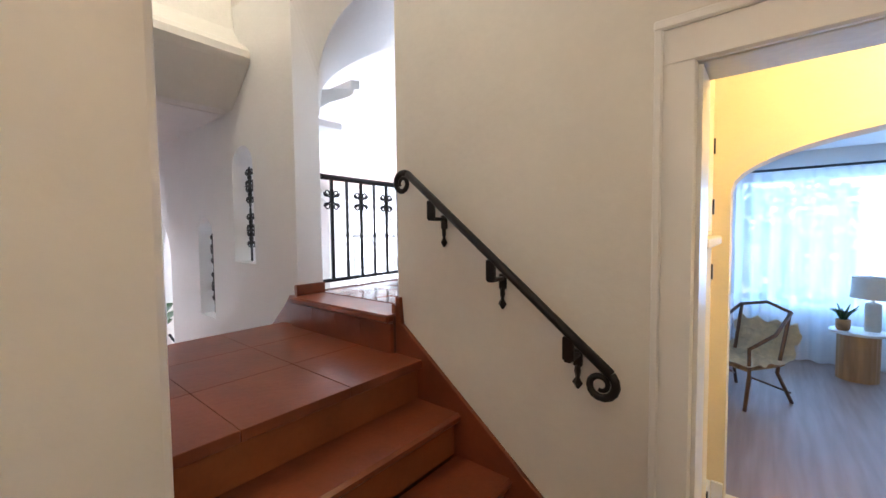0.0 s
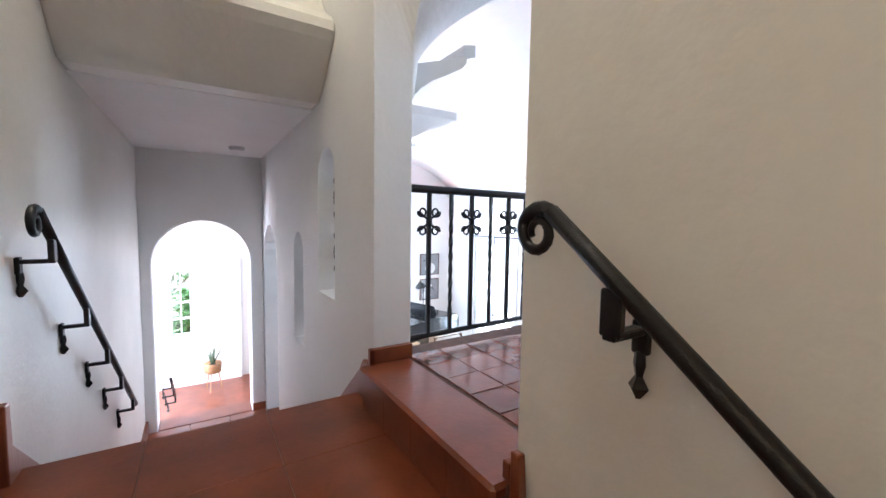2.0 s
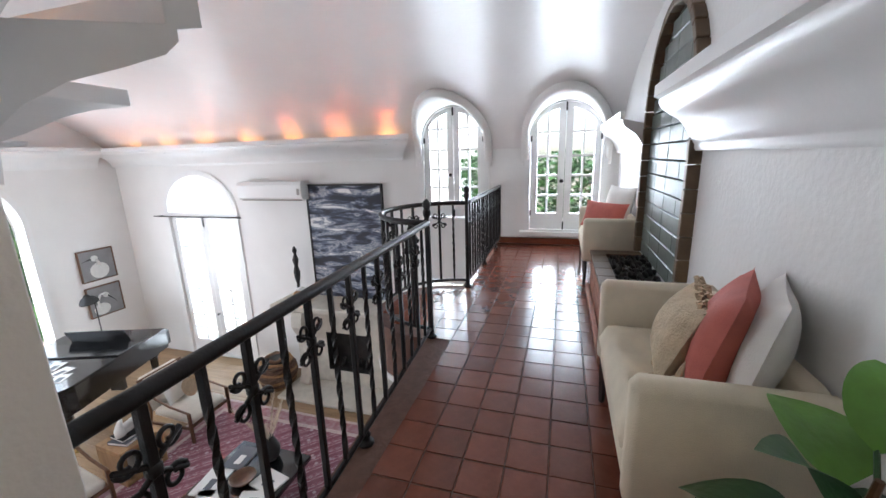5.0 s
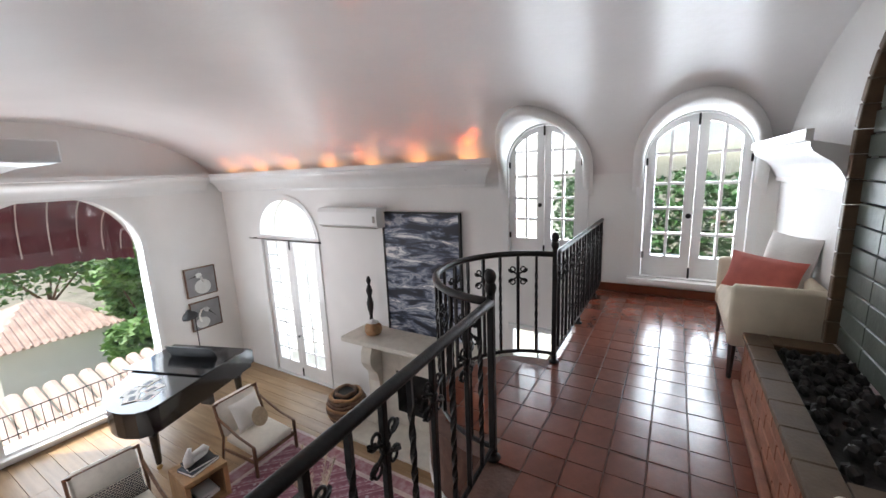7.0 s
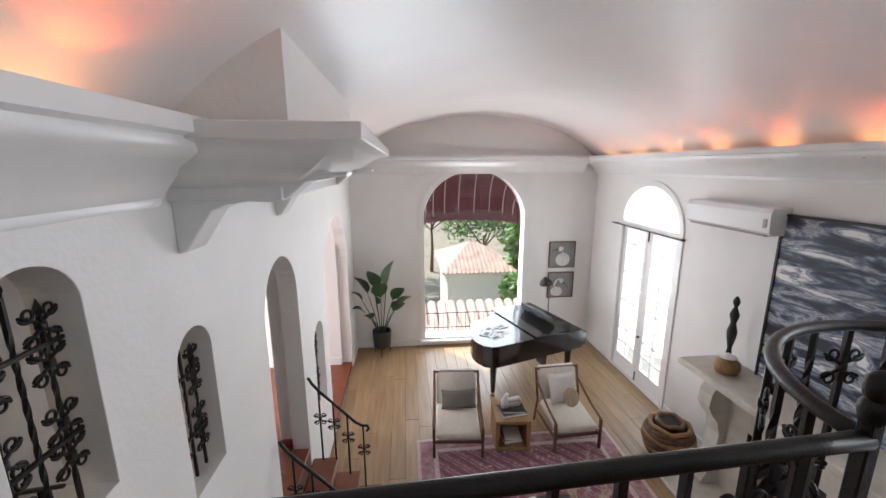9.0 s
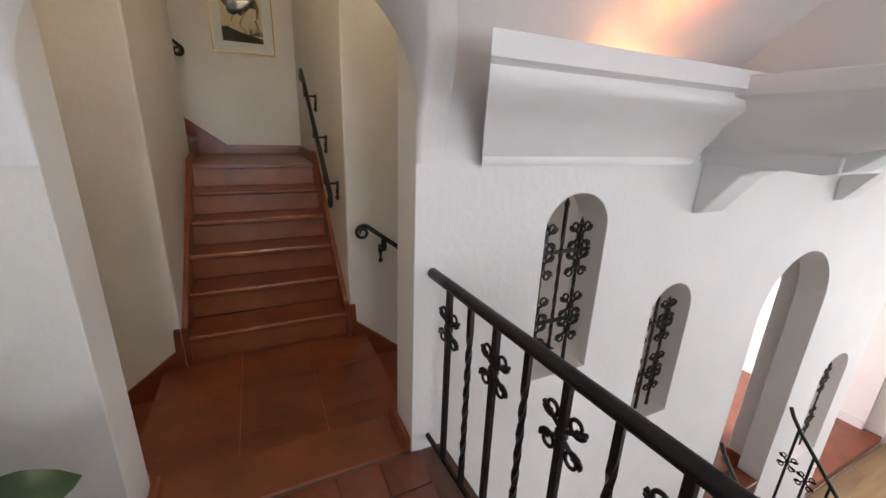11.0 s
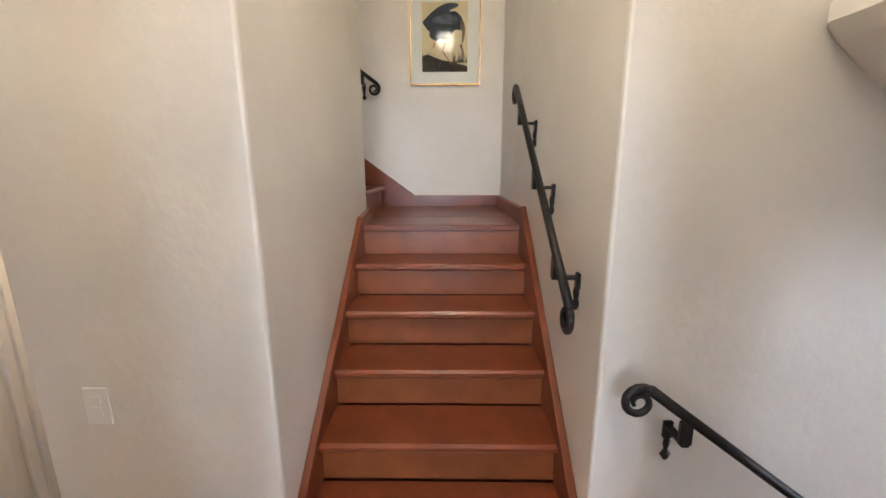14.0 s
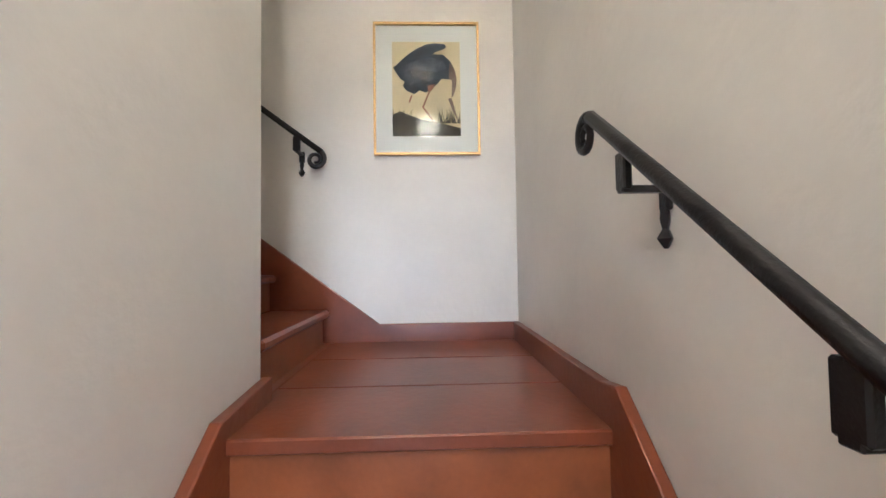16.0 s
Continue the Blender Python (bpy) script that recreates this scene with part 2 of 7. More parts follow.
class Geo:
    """Collects vertices and faces of one mesh."""

    def __init__(self):
        self.v, self.f, self.m = [], [], Matrix.Identity(4)

    def put(self, vs, fs):
        n = len(self.v)
        self.v += [self.m @ Vector(p) for p in vs]
        self.f += [[n + i for i in f] for f in fs]
        return self

    def box(self, x0, x1, y0, y1, z0, z1, b=0.0):
        if b <= 0:
            vs = [(x, y, z) for x in (x0, x1) for y in (y0, y1) for z in (z0, z1)]
            return self.put(vs, [(0, 1, 3, 2), (4, 6, 7, 5), (0, 4, 5, 1), (2, 3, 7, 6), (0, 2, 6, 4), (1, 5, 7, 3)])
        b = min(b, (x1 - x0) / 2.01, (y1 - y0) / 2.01, (z1 - z0) / 2.01)
        vs, at = [], {}
        lo, hi = (x0, y0, z0), (x1, y1, z1)
        for c in [(i, j, k) for i in (0, 1) for j in (0, 1) for k in (0, 1)]:
            for a in range(3):
                p = []
                for d in range(3):
                    e = hi[d] if c[d] else lo[d]
                    p.append(e if d == a else e + (-b if c[d] else b))
                at[c, a] = len(vs)
                vs.append(p)
        fs = []
        for a in range(3):
            o = [d for d in range(3) if d != a]
            for s in (0, 1):
                ring = []
                for p, q in ((0, 0), (1, 0), (1, 1), (0, 1)):
                    c = [0, 0, 0]
                    c[a], c[o[0]], c[o[1]] = s, p, q
                    ring.append(at[tuple(c), a])
                fs.append(ring)
            for p in (0, 1):
                for q in (0, 1):
                    c0, c1 = [0, 0, 0], [0, 0, 0]
                    c0[a], c1[a] = 0, 1
                    for c in (c0, c1):
                        c[o[0]], c[o[1]] = p, q
                    c0, c1 = tuple(c0), tuple(c1)
                    fs.append([at[c0, o[0]], at[c1, o[0]], at[c1, o[1]], at[c0, o[1]]])
        for c in [(i, j, k) for i in (0, 1) for j in (0, 1) for k in (0, 1)]:
            fs.append([at[c, 0], at[c, 1], at[c, 2]])
        return self.put(vs, fs)

    def tube(self, pts, r, n=8, caps=True, flat=1.0, closed=False):
        """A rod along points; r: one radius or one a point."""
        pts = [Vector(p) for p in pts]
        k = len(pts)
        rs = r if isinstance(r, (list, tuple)) else [r] * k
        vs, fs, up = [], [], None
        for i, p in enumerate(pts):
            if closed:
                d = pts[(i + 1) % k] - pts[i - 1]
            else:
                d = pts[min(i + 1, k - 1)] - pts[max(i - 1, 0)]
            d.normalize()
            if up is None:
                up = Vector((0, 0, 1)) if abs(d.z) < 0.9 else Vector((1, 0, 0))
            s = d.cross(up).normalized()
            up = s.cross(d).normalized()
            for j in range(n):
                a = 2 * math.pi * j / n
                vs.append(p + s * (math.cos(a) * rs[i]) + up * (math.sin(a) * rs[i] * flat))
        for i in range(k if closed else k - 1):
            for j in range(n):
                a, b = i * n, ((i + 1) % k) * n
                fs.append((a + j, a + (j + 1) % n, b + (j + 1) % n, b + j))
        if caps and not closed:
            fs += [tuple(range(n))[::-1], tuple((k - 1) * n + j for j in range(n))]
        return self.put(vs, fs)

    def lathe(self, prof, n=20, at=(0, 0, 0)):
        vs, fs = [], []
        for r, z in prof:
            for j in range(n):
                a = 2 * math.pi * j / n
                vs.append((at[0] + r * math.cos(a), at[1] + r * math.sin(a), at[2] + z))
        for i in range(len(prof) - 1):
            for j in range(n):
                fs.append((i * n + j, i * n + (j + 1) % n, (i + 1) * n + (j + 1) % n, (i + 1) * n + j))
        fs += [tuple(range(n))[::-1], tuple((len(prof) - 1) * n + j for j in range(n))]
        return self.put(vs, fs)

    def prism(self, axis, a0, a1, outline, holes=()):
        """A plate between a0 and a1 on an axis, with an outline and holes in the two other coordinates, in x, y, z order."""
        loops = [list(outline)] + [list(h) for h in holes]
        tris = geometry.tessellate_polygon([[Vector((*p, 0)) for p in lp] for lp in loops])
        flat = [p for lp in loops for p in lp]
        k = len(flat)

        def place(p, a):
            return {"x": (a, p[0], p[1]), "y": (p[0], a, p[1]), "z": (p[0], p[1], a)}[axis]
        vs = [place(p, a0) for p in flat] + [place(p, a1) for p in flat]
        fs = []
        for t in tris:
            fs.append(tuple(t))
            fs.append(tuple(i + k for i in t)[::-1])
        n = 0
        for lp in loops:
            for i in range(len(lp)):
                a, b = n + i, n + (i + 1) % len(lp)
                fs.append((a, b, b + k, a + k))
            n += len(lp)
        return self.put(vs, fs)

    def sweep(self, axis, a0, a1, prof):
        return self.prism(axis, a0, a1, prof)

    def grid(self, nu, nv, fn, thick=0.0, closed_u=False):
        vs = [fn(i / (nu if closed_u else nu - 1), j / (nv - 1)) for i in range(nu) for j in range(nv)]
        fs = []
        for i in range(nu if closed_u else nu - 1):
            for j in range(nv - 1):
                a, b = i * nv + j, ((i + 1) % nu) * nv + j
                fs.append((a, b, b + 1, a + 1))
        return self.put(vs, fs)

    def mesh(self, name, mat, smooth=False, angle=None):
        me = bpy.data.meshes.new(name)
        me.from_pydata([tuple(p) for p in self.v], [], self.f)
        bm = bmesh.new()
        bm.from_mesh(me)
        bmesh.ops.recalc_face_normals(bm, faces=bm.faces)
        bm.to_mesh(me)
        bm.free()
        me.materials.append(mat)
        if smooth or angle:
            me.polygons.foreach_set("use_smooth", [True] * len(me.polygons))
        if angle:
            me.set_sharp_from_angle(angle=radians(angle))
        me.update()
        return me

    def ob(self, name, mat, parent=None, label="", smooth=False, angle=None):
        o = new(name, self.mesh(name, mat, smooth, angle))
        if parent is not None:
            o.parent = parent
        if label:
            o["label"] = label
        return o


def empty(name, at=(0, 0, 0), rz=0.0):
    o = new(name)
    o.empty_display_size = 0.1
    o.matrix_world = pose(*at, 0, 0, rz)
    return o


def setting(o, label="", category=""):
    return tagged(o, label, category, kind="structure")


def rect(u0, u1, v0, v1):
    return [(u0, v0), (u1, v0), (u1, v1), (u0, v1)]


def arch(u0, u1, v0, spring, top, n=18):
    """An opening with an elliptic head."""
    c, r = (u0 + u1) / 2, (u1 - u0) / 2
    pts = [(u0, v0), (u1, v0)]
    for i in range(n + 1):
        a = math.pi * i / n
        pts.append((c + r * math.cos(a), spring + (top - spring) * math.sin(a)))
    return pts


def soften(o, width=0.012, segments=2):
    """Rounded arrises."""
    b = o.modifiers.new("soft_edges", "BEVEL")
    b.width, b.segments, b.limit_method, b.angle_limit = width, segments, "ANGLE", radians(50)
    return o


def spiral(c, r0, r1, a0, turns, n=16, plane="xz", d=0.0):
    """Points of a scroll about c."""
    pts = []
    for i in range(n + 1):
        t = i / n
        a, r = a0 + turns * 2 * math.pi * t, r0 + (r1 - r0) * t
        u, v = r * math.cos(a), r * math.sin(a)
        pts.append({"xz": (c[0] + u, c[1] + d, c[2] + v), "yz": (c[0] + d, c[1] + u, c[2] + v)}[plane])
    return pts

# ---- large structure ----
# Balcony floor is z 0; x runs along the balcony towards the garden doors, y from the balcony into the living room.
ZL, ZH, ZF, ZU, ZM, ZE = -0.155, -0.935, -2.08, 0.783, -1.403, -2.0   # landing, hall, living floor, upper landing, lower landing, entrance
XW, XO, XE, YN, YS = 1.353, 1.507, 5.77, 8.42, 1.08
XH, YA, YB = 0.372, 1.362, 2.218   # west wall of the stair hall, the two sides of the upper flight
XP, XC = -1.664, -0.91   # picture wall, corner where the stair turns
XV = (XO + XE) / 2   # crown of the vault


def vault_z(x):
    u = min(1.0, abs(x - XV) / HALF)
    return 1.0 + 0.93 * (1 - u ** 1.9) ** (1 / 1.9)


HALF = (XE - XO) / 2 + 0.01
# west wall of the living room: two grilled slits, stair arch, third slit, entrance arch
g = Geo()
g.prism("x", XW, XO, rect(2.181, YN, -2.10, 1.75),
        [arch(2.665, 2.955, 0.15, 0.755, 0.885), arch(3.32, 3.60, -0.28, 0.31, 0.45), arch(4.27, 5.03, -2.095, 0.10, 0.48),
         arch(5.45, 5.86, -1.40, -0.60, -0.44), arch(6.10, 7.75, -2.095, -0.25, 0.50)])
wall_west = setting(soften(g.ob("wall_west", PLASTER), 0.018), "white plastered wall with arched slits and stair arch", "wall")
# wall carrying the handrail, with the doorway to the sitting room
g = Geo().prism("x", XW, XO, rect(-1.7, 1.409, -1.0, 3.3), [rect(-0.33, 0.385, -0.995, 0.728)])
setting(soften(g.ob("wall_handrail", STAIRPLASTER), 0.010), "beige plaster wall carrying an iron handrail", "wall")
# opening to the balcony: a splayed arch, higher on the landing side
g = Geo()
k = 24
vs = []
for x, sp, tp in ((XW + 0.0005, 1.50, 1.90), (XO - 0.0005, 1.15, 1.49)):
    vs += [(x, 1.4095, sp)] + [(x, 1.795 - 0.3855 * math.cos(math.pi * i / k), sp + (tp - sp) * math.sin(math.pi * i / k)) for i in range(1, k)] + [(x, 2.1805, sp)]
    vs += [(x, 2.1805, 2.6), (x, 1.4095, 2.6)]
n = k + 3
fs = [(i, i + 1, n + i + 1, n + i) for i in range(k)] + [tuple(range(n)), tuple(range(n, 2 * n))] + [(k + i, (k + i + 1) % n, n + (k + i + 1) % n, n + k + i) for i in range(3)]
g.put(vs, fs)
setting(g.ob("wall_balcony_arch", PLASTER), "white plaster wall with a splayed arched opening to the balcony", "wall")
g = Geo().prism("x", XW, XO, rect(1.4095, 2.95, 2.601, 3.3))
setting(g.ob("wall_over_arch", STAIRPLASTER), "plaster wall above the balcony arch", "wall")
g = Geo().prism("x", XW, XO, rect(2.181, 2.95, 1.751, 2.6))
setting(g.ob("wall_over_stair", STAIRPLASTER), "plaster wall above the descending stair", "wall")
# living room: north wall with the great arched window, east wall with doors
g = Geo().prism("y", YN, YN + 0.26, rect(0.9, XE + 0.28, -2.2, 2.6), [arch(2.72, 4.50, -1.95, 0.16, 1.05, 28)])
setting(soften(g.ob("wall_north", PLASTER), 0.015), "white plaster wall with a great arched window", "wall")
g = Geo().prism("x", XE, XE + 0.26, rect(0.6, YN, -2.2, 2.6),
                [arch(6.20, 7.47, -2.07, 0.30, 0.90, 22), arch(2.50, 3.25, 0.28, 1.195, 1.57), arch(1.24, 2.0, 0.155, 1.17, 1.55), rect(2.3, 3.25, -1.6, -0.5)])
setting(soften(g.ob("wall_east", PLASTER), 0.015), "white plaster wall with arched glazed doors", "wall")
g = Geo().prism("y", YS - 0.3, YS, rect(XO + 0.002, XE + 0.28, -2.2, 2.6), [arch(3.21, 4.23, 0.30, 1.20, 1.73, 24)])
setting(soften(g.ob("wall_balcony_south", PLASTER), 0.012), "white plaster wall behind the balcony seats", "wall")
g = Geo().box(3.0, 4.45, YS - 0.5, YS - 0.31, 0.2, 2.3)
setting(g.ob("wall_chimney_back", GREENTILE), "dark back of the chimney recess", "wall")
# vaulted ceiling, cut by three small arched vaults
def vault_x(z, east):
    lo, hi = 0.0, HALF
    for _ in range(40):
        mid = (lo + hi) / 2
        lo, hi = (mid, hi) if vault_z(XV + mid) > z else (lo, mid)
    return XV + (lo if east else -lo)


CUTS = [(2.50, 3.25, 1.195, 1.57, True), (1.24, 2.0, 1.17, 1.55, True), (1.41, 2.18, 1.13, 1.47, False)]
RIM = 0.085


def in_cut(x, y, z):
    for y0, y1, sp, tp, east in CUTS:
        c, r, h = (y0 + y1) / 2, (y1 - y0) / 2 + RIM * 0.25, tp - sp + RIM * 0.25
        if (x > XV) == east and (abs(y - c) < r if z < sp else ((y - c) / r) ** 2 + ((z - sp) / h) ** 2 < 1):
            return True
    return False


g = Geo()
xs = [XV + HALF * math.sin(math.pi / 2 * (i / 60 - 1)) for i in range(121)]
ys = [0.8 + 0.028 * i for i in range(100)] + [3.60 + 0.165 * i for i in range(31)]
vs = [(x, y, vault_z(x)) for x in xs for y in ys]
n = len(ys)
fs = []
for i in range(120):
    for j in range(n - 1):
        q = (i * n + j, (i + 1) * n + j, (i + 1) * n + j + 1, i * n + j + 1)
        if not any(in_cut(*vs[k]) for k in q):
            fs.append(q)
g.put(vs, fs)
setting(g.ob("ceiling_vault", VAULT, smooth=True), "white satin barrel-vaulted plaster ceiling", "ceiling")
for y0, y1, sp, tp, east in CUTS:
    g = Geo()
    c, r, h = (y0 + y1) / 2, (y1 - y0) / 2, tp - sp
    k = 28
    rings = []
    for extra in (0.0, 0.02, RIM - 0.02, RIM):
        ring = [(c + r + extra, 0.85 if east else 0.99)]
        ring += [(c + (r + extra) * math.cos(math.pi * i / k), sp + (h + extra) * math.sin(math.pi * i / k)) for i in range(k + 1)]
        ring += [(c - r - extra, 0.85 if east else 0.99)]
        rings.append(ring)
    wx = XE + 0.003 if east else XO - 0.003
    vs = []
    for q, ring in enumerate(rings):
        for (y, z), (yo, zo) in zip(ring, rings[3]):
            e = vault_x(max(zo, 1.01), east) if east else max(XO + 0.004, vault_x(max(zo, 1.01), east) + 0.004)
            out = (0.03, 0.055, 0.045, 0.0)[q] if zo > 1.01 and east else 0.0
            vs.append((e + (-out if east else out), y, z))
    for y, z in rings[0]:
        vs.append((wx, y, z))
    n = k + 3
    fs = []
    for q in range(3):
        fs += [(q * n + i, q * n + i + 1, (q + 1) * n + i + 1, (q + 1) * n + i) for i in range(n - 1)]
    fs += [(i, i + 1, 4 * n + i + 1, 4 * n + i) for i in range(n - 1)]
    g.put(vs, fs)
    setting(g.ob("trim_arch_hood", PLASTER, smooth=True), "rounded white plaster hood where an arch cuts the vault", "trim")
g = Geo().box(1.0, 6.2, 0.5, 8.8, 2.75, 2.85)
setting(g.ob("ceiling_roof", PLASTER), "roof slab above the vault", "ceiling")
# living floor base, entrance floor, balcony slab
setting(Geo().box(-1.6, 6.1, 0.5, 8.7, -2.30, ZF - 0.02).ob("floor_living_base", GROUT), "floor bed under the oak boards", "floor")
setting(Geo().box(-1.5, XO - 0.01, 5.31, YN, ZE - 0.09, ZE).ob("floor_entrance", STAIRTILE), "red glazed tile floor of the entrance", "floor")
out = [(XO, YS), (XE, YS), (XE, 2.37), (4.14, 2.37)] + [(3.663 + 0.477 * math.cos(math.pi * i / 20), 2.37 + 0.47 * math.sin(math.pi * i / 20)) for i in range(1, 20)] + [(3.186, 2.37), (XO, 2.30), (XO, 2.178), (1.33, 2.178), (1.33, 1.412), (XO, 1.412)]
setting(Geo().prism("z", -0.32, -0.005, out).ob("floor_balcony", GROUT), "balcony slab with a rounded bay", "floor")
setting(Geo().prism("z", -0.36, -0.321, [(x, y + (0.01 if y > 2 else 0)) for x, y in out]).ob("ceiling_under_balcony", PLASTER), "white soffit under the balcony", "ceiling")

# stair hall walls
g = Geo().prism("z", -2.2, 3.3, [(XP - 0.1, YB), (XH, YB), (XH, 5.07), (XH - 0.15, 5.07), (XH - 0.15, YB + 0.14), (XP - 0.1, YB + 0.14)])
setting(soften(g.ob("wall_stair_north", STAIRPLASTER)), "beige plaster walls beside the upper flight and the descending stair", "wall")
g = Geo().prism("z", -1.0, 3.3, [(XH, 0.71), (XH, YA), (XC, YA), (XC, -1.2), (XC + 0.12, -1.2), (XC + 0.12, YA - 0.12), (XH - 0.13, YA - 0.12), (XH - 0.13, 0.71)])
setting(soften(g.ob("wall_stair_south", STAIRPLASTER)), "beige plaster walls with a light switch beside the upper flight", "wall")
g = Geo().box(XP - 0.12, XP, -1.2, YB - 0.001, 0.3, 3.4)
setting(g.ob("wall_picture", STAIRPLASTER), "pale plaster wall with the framed bird print", "wall")
setting(Geo().prism("y", -1.3, -1.2, rect(XP - 0.12, XC, 0.3, 3.5)).ob("wall_top_end", STAIRPLASTER), "plaster wall at the top of the stair", "wall")
setting(Geo().box(XP - 0.12, XO, 0.2, 2.95, 3.302, 3.4).ob("ceiling_landing", STAIRPLASTER), "plaster ceiling above the landing", "ceiling")
setting(Geo().box(XP - 0.12, XC, -1.3, 0.2, 3.402, 3.5).ob("ceiling_top_flight", STAIRPLASTER), "plaster ceiling above the top flight", "ceiling")
# beam over the descending stair with a rounded shelf, and the low ceiling beyond
prof = [(2.917, 1.12), (2.66, 1.335), (2.63, 1.37), (2.63, 1.41), (2.67, 1.45), (2.76, 1.50), (2.84, 1.60), (2.87, 1.8), (2.87, 3.3), (3.05, 3.3), (3.05, 1.12)]
setting(soften(Geo().prism("x", XH, XW, prof).ob("ceiling_beam", STAIRPLASTER), 0.02, 3), "rounded plaster bulkhead over the stair", "ceiling")
setting(Geo().box(XH, XW, 3.05, 5.075, 1.121, 1.24).ob("ceiling_stair", PLASTER), "white plaster ceiling over the descending stair", "ceiling")
# arch wall to the entrance
g = Geo().prism("y", 5.075, 5.32, rect(XH - 0.15, XW, -2.1, 1.3), [arch(0.455, 1.235, ZE + 0.001, 0.11, 0.50, 22)])
setting(soften(g.ob("wall_entrance_arch", PLASTER), 0.02), "white plaster wall with a round arch", "wall")
# entrance room
setting(Geo().prism("y", 7.70, 7.85, rect(-1.5, XW, -2.1, 1.3), [rect(0.42, 0.71, -1.23, -0.25)]).ob("wall_entrance_north", PLASTER), "white plaster entrance wall with a small window", "wall")
setting(Geo().prism("x", -1.5, -1.35, rect(5.075, 7.85, -2.1, 1.3), [rect(6.1, 7.1, ZE + 0.001, -0.20)]).ob("wall_entrance_west", PLASTER), "white plaster entrance wall with an open doorway", "wall")
setting(Geo().prism("y", 5.075, 5.32, rect(-1.5, XH - 0.152, -2.1, 1.3)).ob("wall_entrance_south", PLASTER), "white plaster entrance wall", "wall")
setting(Geo().box(-1.5, XW, 5.32, 7.7, 0.85, 0.95).ob("ceiling_entrance", PLASTER), "white entrance ceiling", "ceiling")
# hall at the foot of the first flight
setting(Geo().prism("z", ZH - 0.1, ZH, rect(-1.9, XO, -1.7, 1.2)).ob("floor_hall", DARKWOODFLOOR), "dark polished wooden hall floor", "floor")
g = Geo().prism("y", -0.50, -0.36, rect(-1.9, XW, -1.0, 1.30), [rect(-0.26, 0.42, ZH + 0.001, 0.78)])
setting(g.ob("wall_hall_south", PLASTER), "white hall wall with a door", "wall")
setting(Geo().box(-1.9, -1.78, -0.36, 0.68, -1.0, 1.25).ob("wall_hall_west", PLASTER), "white hall wall", "wall")
setting(Geo().box(-1.78, XH - 0.131, 0.712, 0.83, -1.0, 1.25).ob("wall_hall_north", PLASTER), "white hall wall", "wall")
setting(Geo().box(-1.78, XW, -0.36, 0.665, 1.23, 1.36).ob("ceiling_hall", PLASTER), "white hall ceiling", "ceiling")
setting(Geo().prism("y", 0.585, 0.665, rect(-1.78, XW, 1.361, 3.3)).ob("wall_above_hall", STAIRPLASTER), "plaster wall above the hall", "wall")
# sitting room beyond the doorway
g = Geo().prism("x", 2.35, 2.5, rect(-2.6, 0.52, -1.0, 1.25), [arch(-1.30, 0.374, ZH + 0.003, 0.50, 0.735, 20)])
setting(g.ob("wall_sitting_arch", HALLYELLOW), "cream wall with a round arch", "wall")
setting(Geo().box(XO, 2.35, 0.44, 0.52, -1.0, 1.25).ob("wall_vestibule_north", HALLYELLOW), "cream vestibule wall", "wall")
setting(Geo().box(XO, 2.35, -2.6, -2.5, -1.0, 1.25).ob("wall_vestibule_south", HALLYELLOW), "cream vestibule wall", "wall")
setting(Geo().box(XO, 2.5, -2.6, 0.52, 1.25, 1.33).ob("ceiling_vestibule", HALLYELLOW), "cream vestibule ceiling", "ceiling")
setting(Geo().prism("z", ZH - 0.1, ZH + 0.002, rect(XO, 5.48, -3.06, 0.70)).ob("floor_sitting", GREYFLOOR), "grey-brown wooden floor of the sitting room", "floor")
setting(Geo().prism("x", 5.32, 5.48, rect(-3.06, 0.70, -1.0, 1.25), [rect(-1.86, 0.44, -0.42, 0.79)]).ob("wall_sitting_east", PLASTER), "white sitting room wall with a window", "wall")
setting(Geo().box(2.5, 5.32, 0.62, 0.70, -1.0, 1.25).ob("wall_sitting_north", PLASTER), "white sitting room wall", "wall")
setting(Geo().box(2.5, 5.32, -3.06, -2.96, -1.0, 1.25).ob("wall_sitting_south", PLASTER), "white sitting room wall", "wall")
setting(Geo().box(2.5, 5.48, -3.06, 0.70, 1.06, 1.16).ob("ceiling_sitting", PLASTER), "white sitting room ceiling", "ceiling")
# room under the balcony
setting(Geo().box(XO + 0.01, XE + 0.28, 0.5, 0.598, -2.2, -0.35).ob("wall_under_south", PLASTER), "white wall under the balcony", "wall")
setting(Geo().box(XW, XO, 0.6, 2.18, -2.2, -1.002).box(XW, XO, 1.41, 2.18, -1.0015, -0.36).ob("wall_under_west", PLASTER), "white wall under the balcony", "wall")

# ---- stairs ----
def flight(name, label, steps, going, rise, width, m, back=0.25):
    """Steps that climb along +y of m, from z 0; each tread with a nosing over its riser."""
    top = empty(name)
    top.matrix_world = m
    tread = Geo().box(0, width, -0.028, going, -0.034, 0, 0.010).mesh("tread", STAIRTILE)
    riser = Geo().box(0.004, width - 0.004, 0.002, 0.022, -rise + 0.001, -0.035).mesh("riser", RISER)
    for k in range(1, steps + 1):
        for n, me in (("tread", tread), ("riser", riser)):
            o = new(n, me)
            o.parent = top
            o.matrix_basis = pose(0, (k - 1) * going, k * rise)
    g = Geo()
    for k in range(1, steps + 1):
        g.box(0.006, width - 0.006, (k - 1) * going + 0.023, k * going + 0.001, -0.02, k * rise - 0.036)
    g.ob("body", GROUT, top)
    return setting(top, label, "stairs")


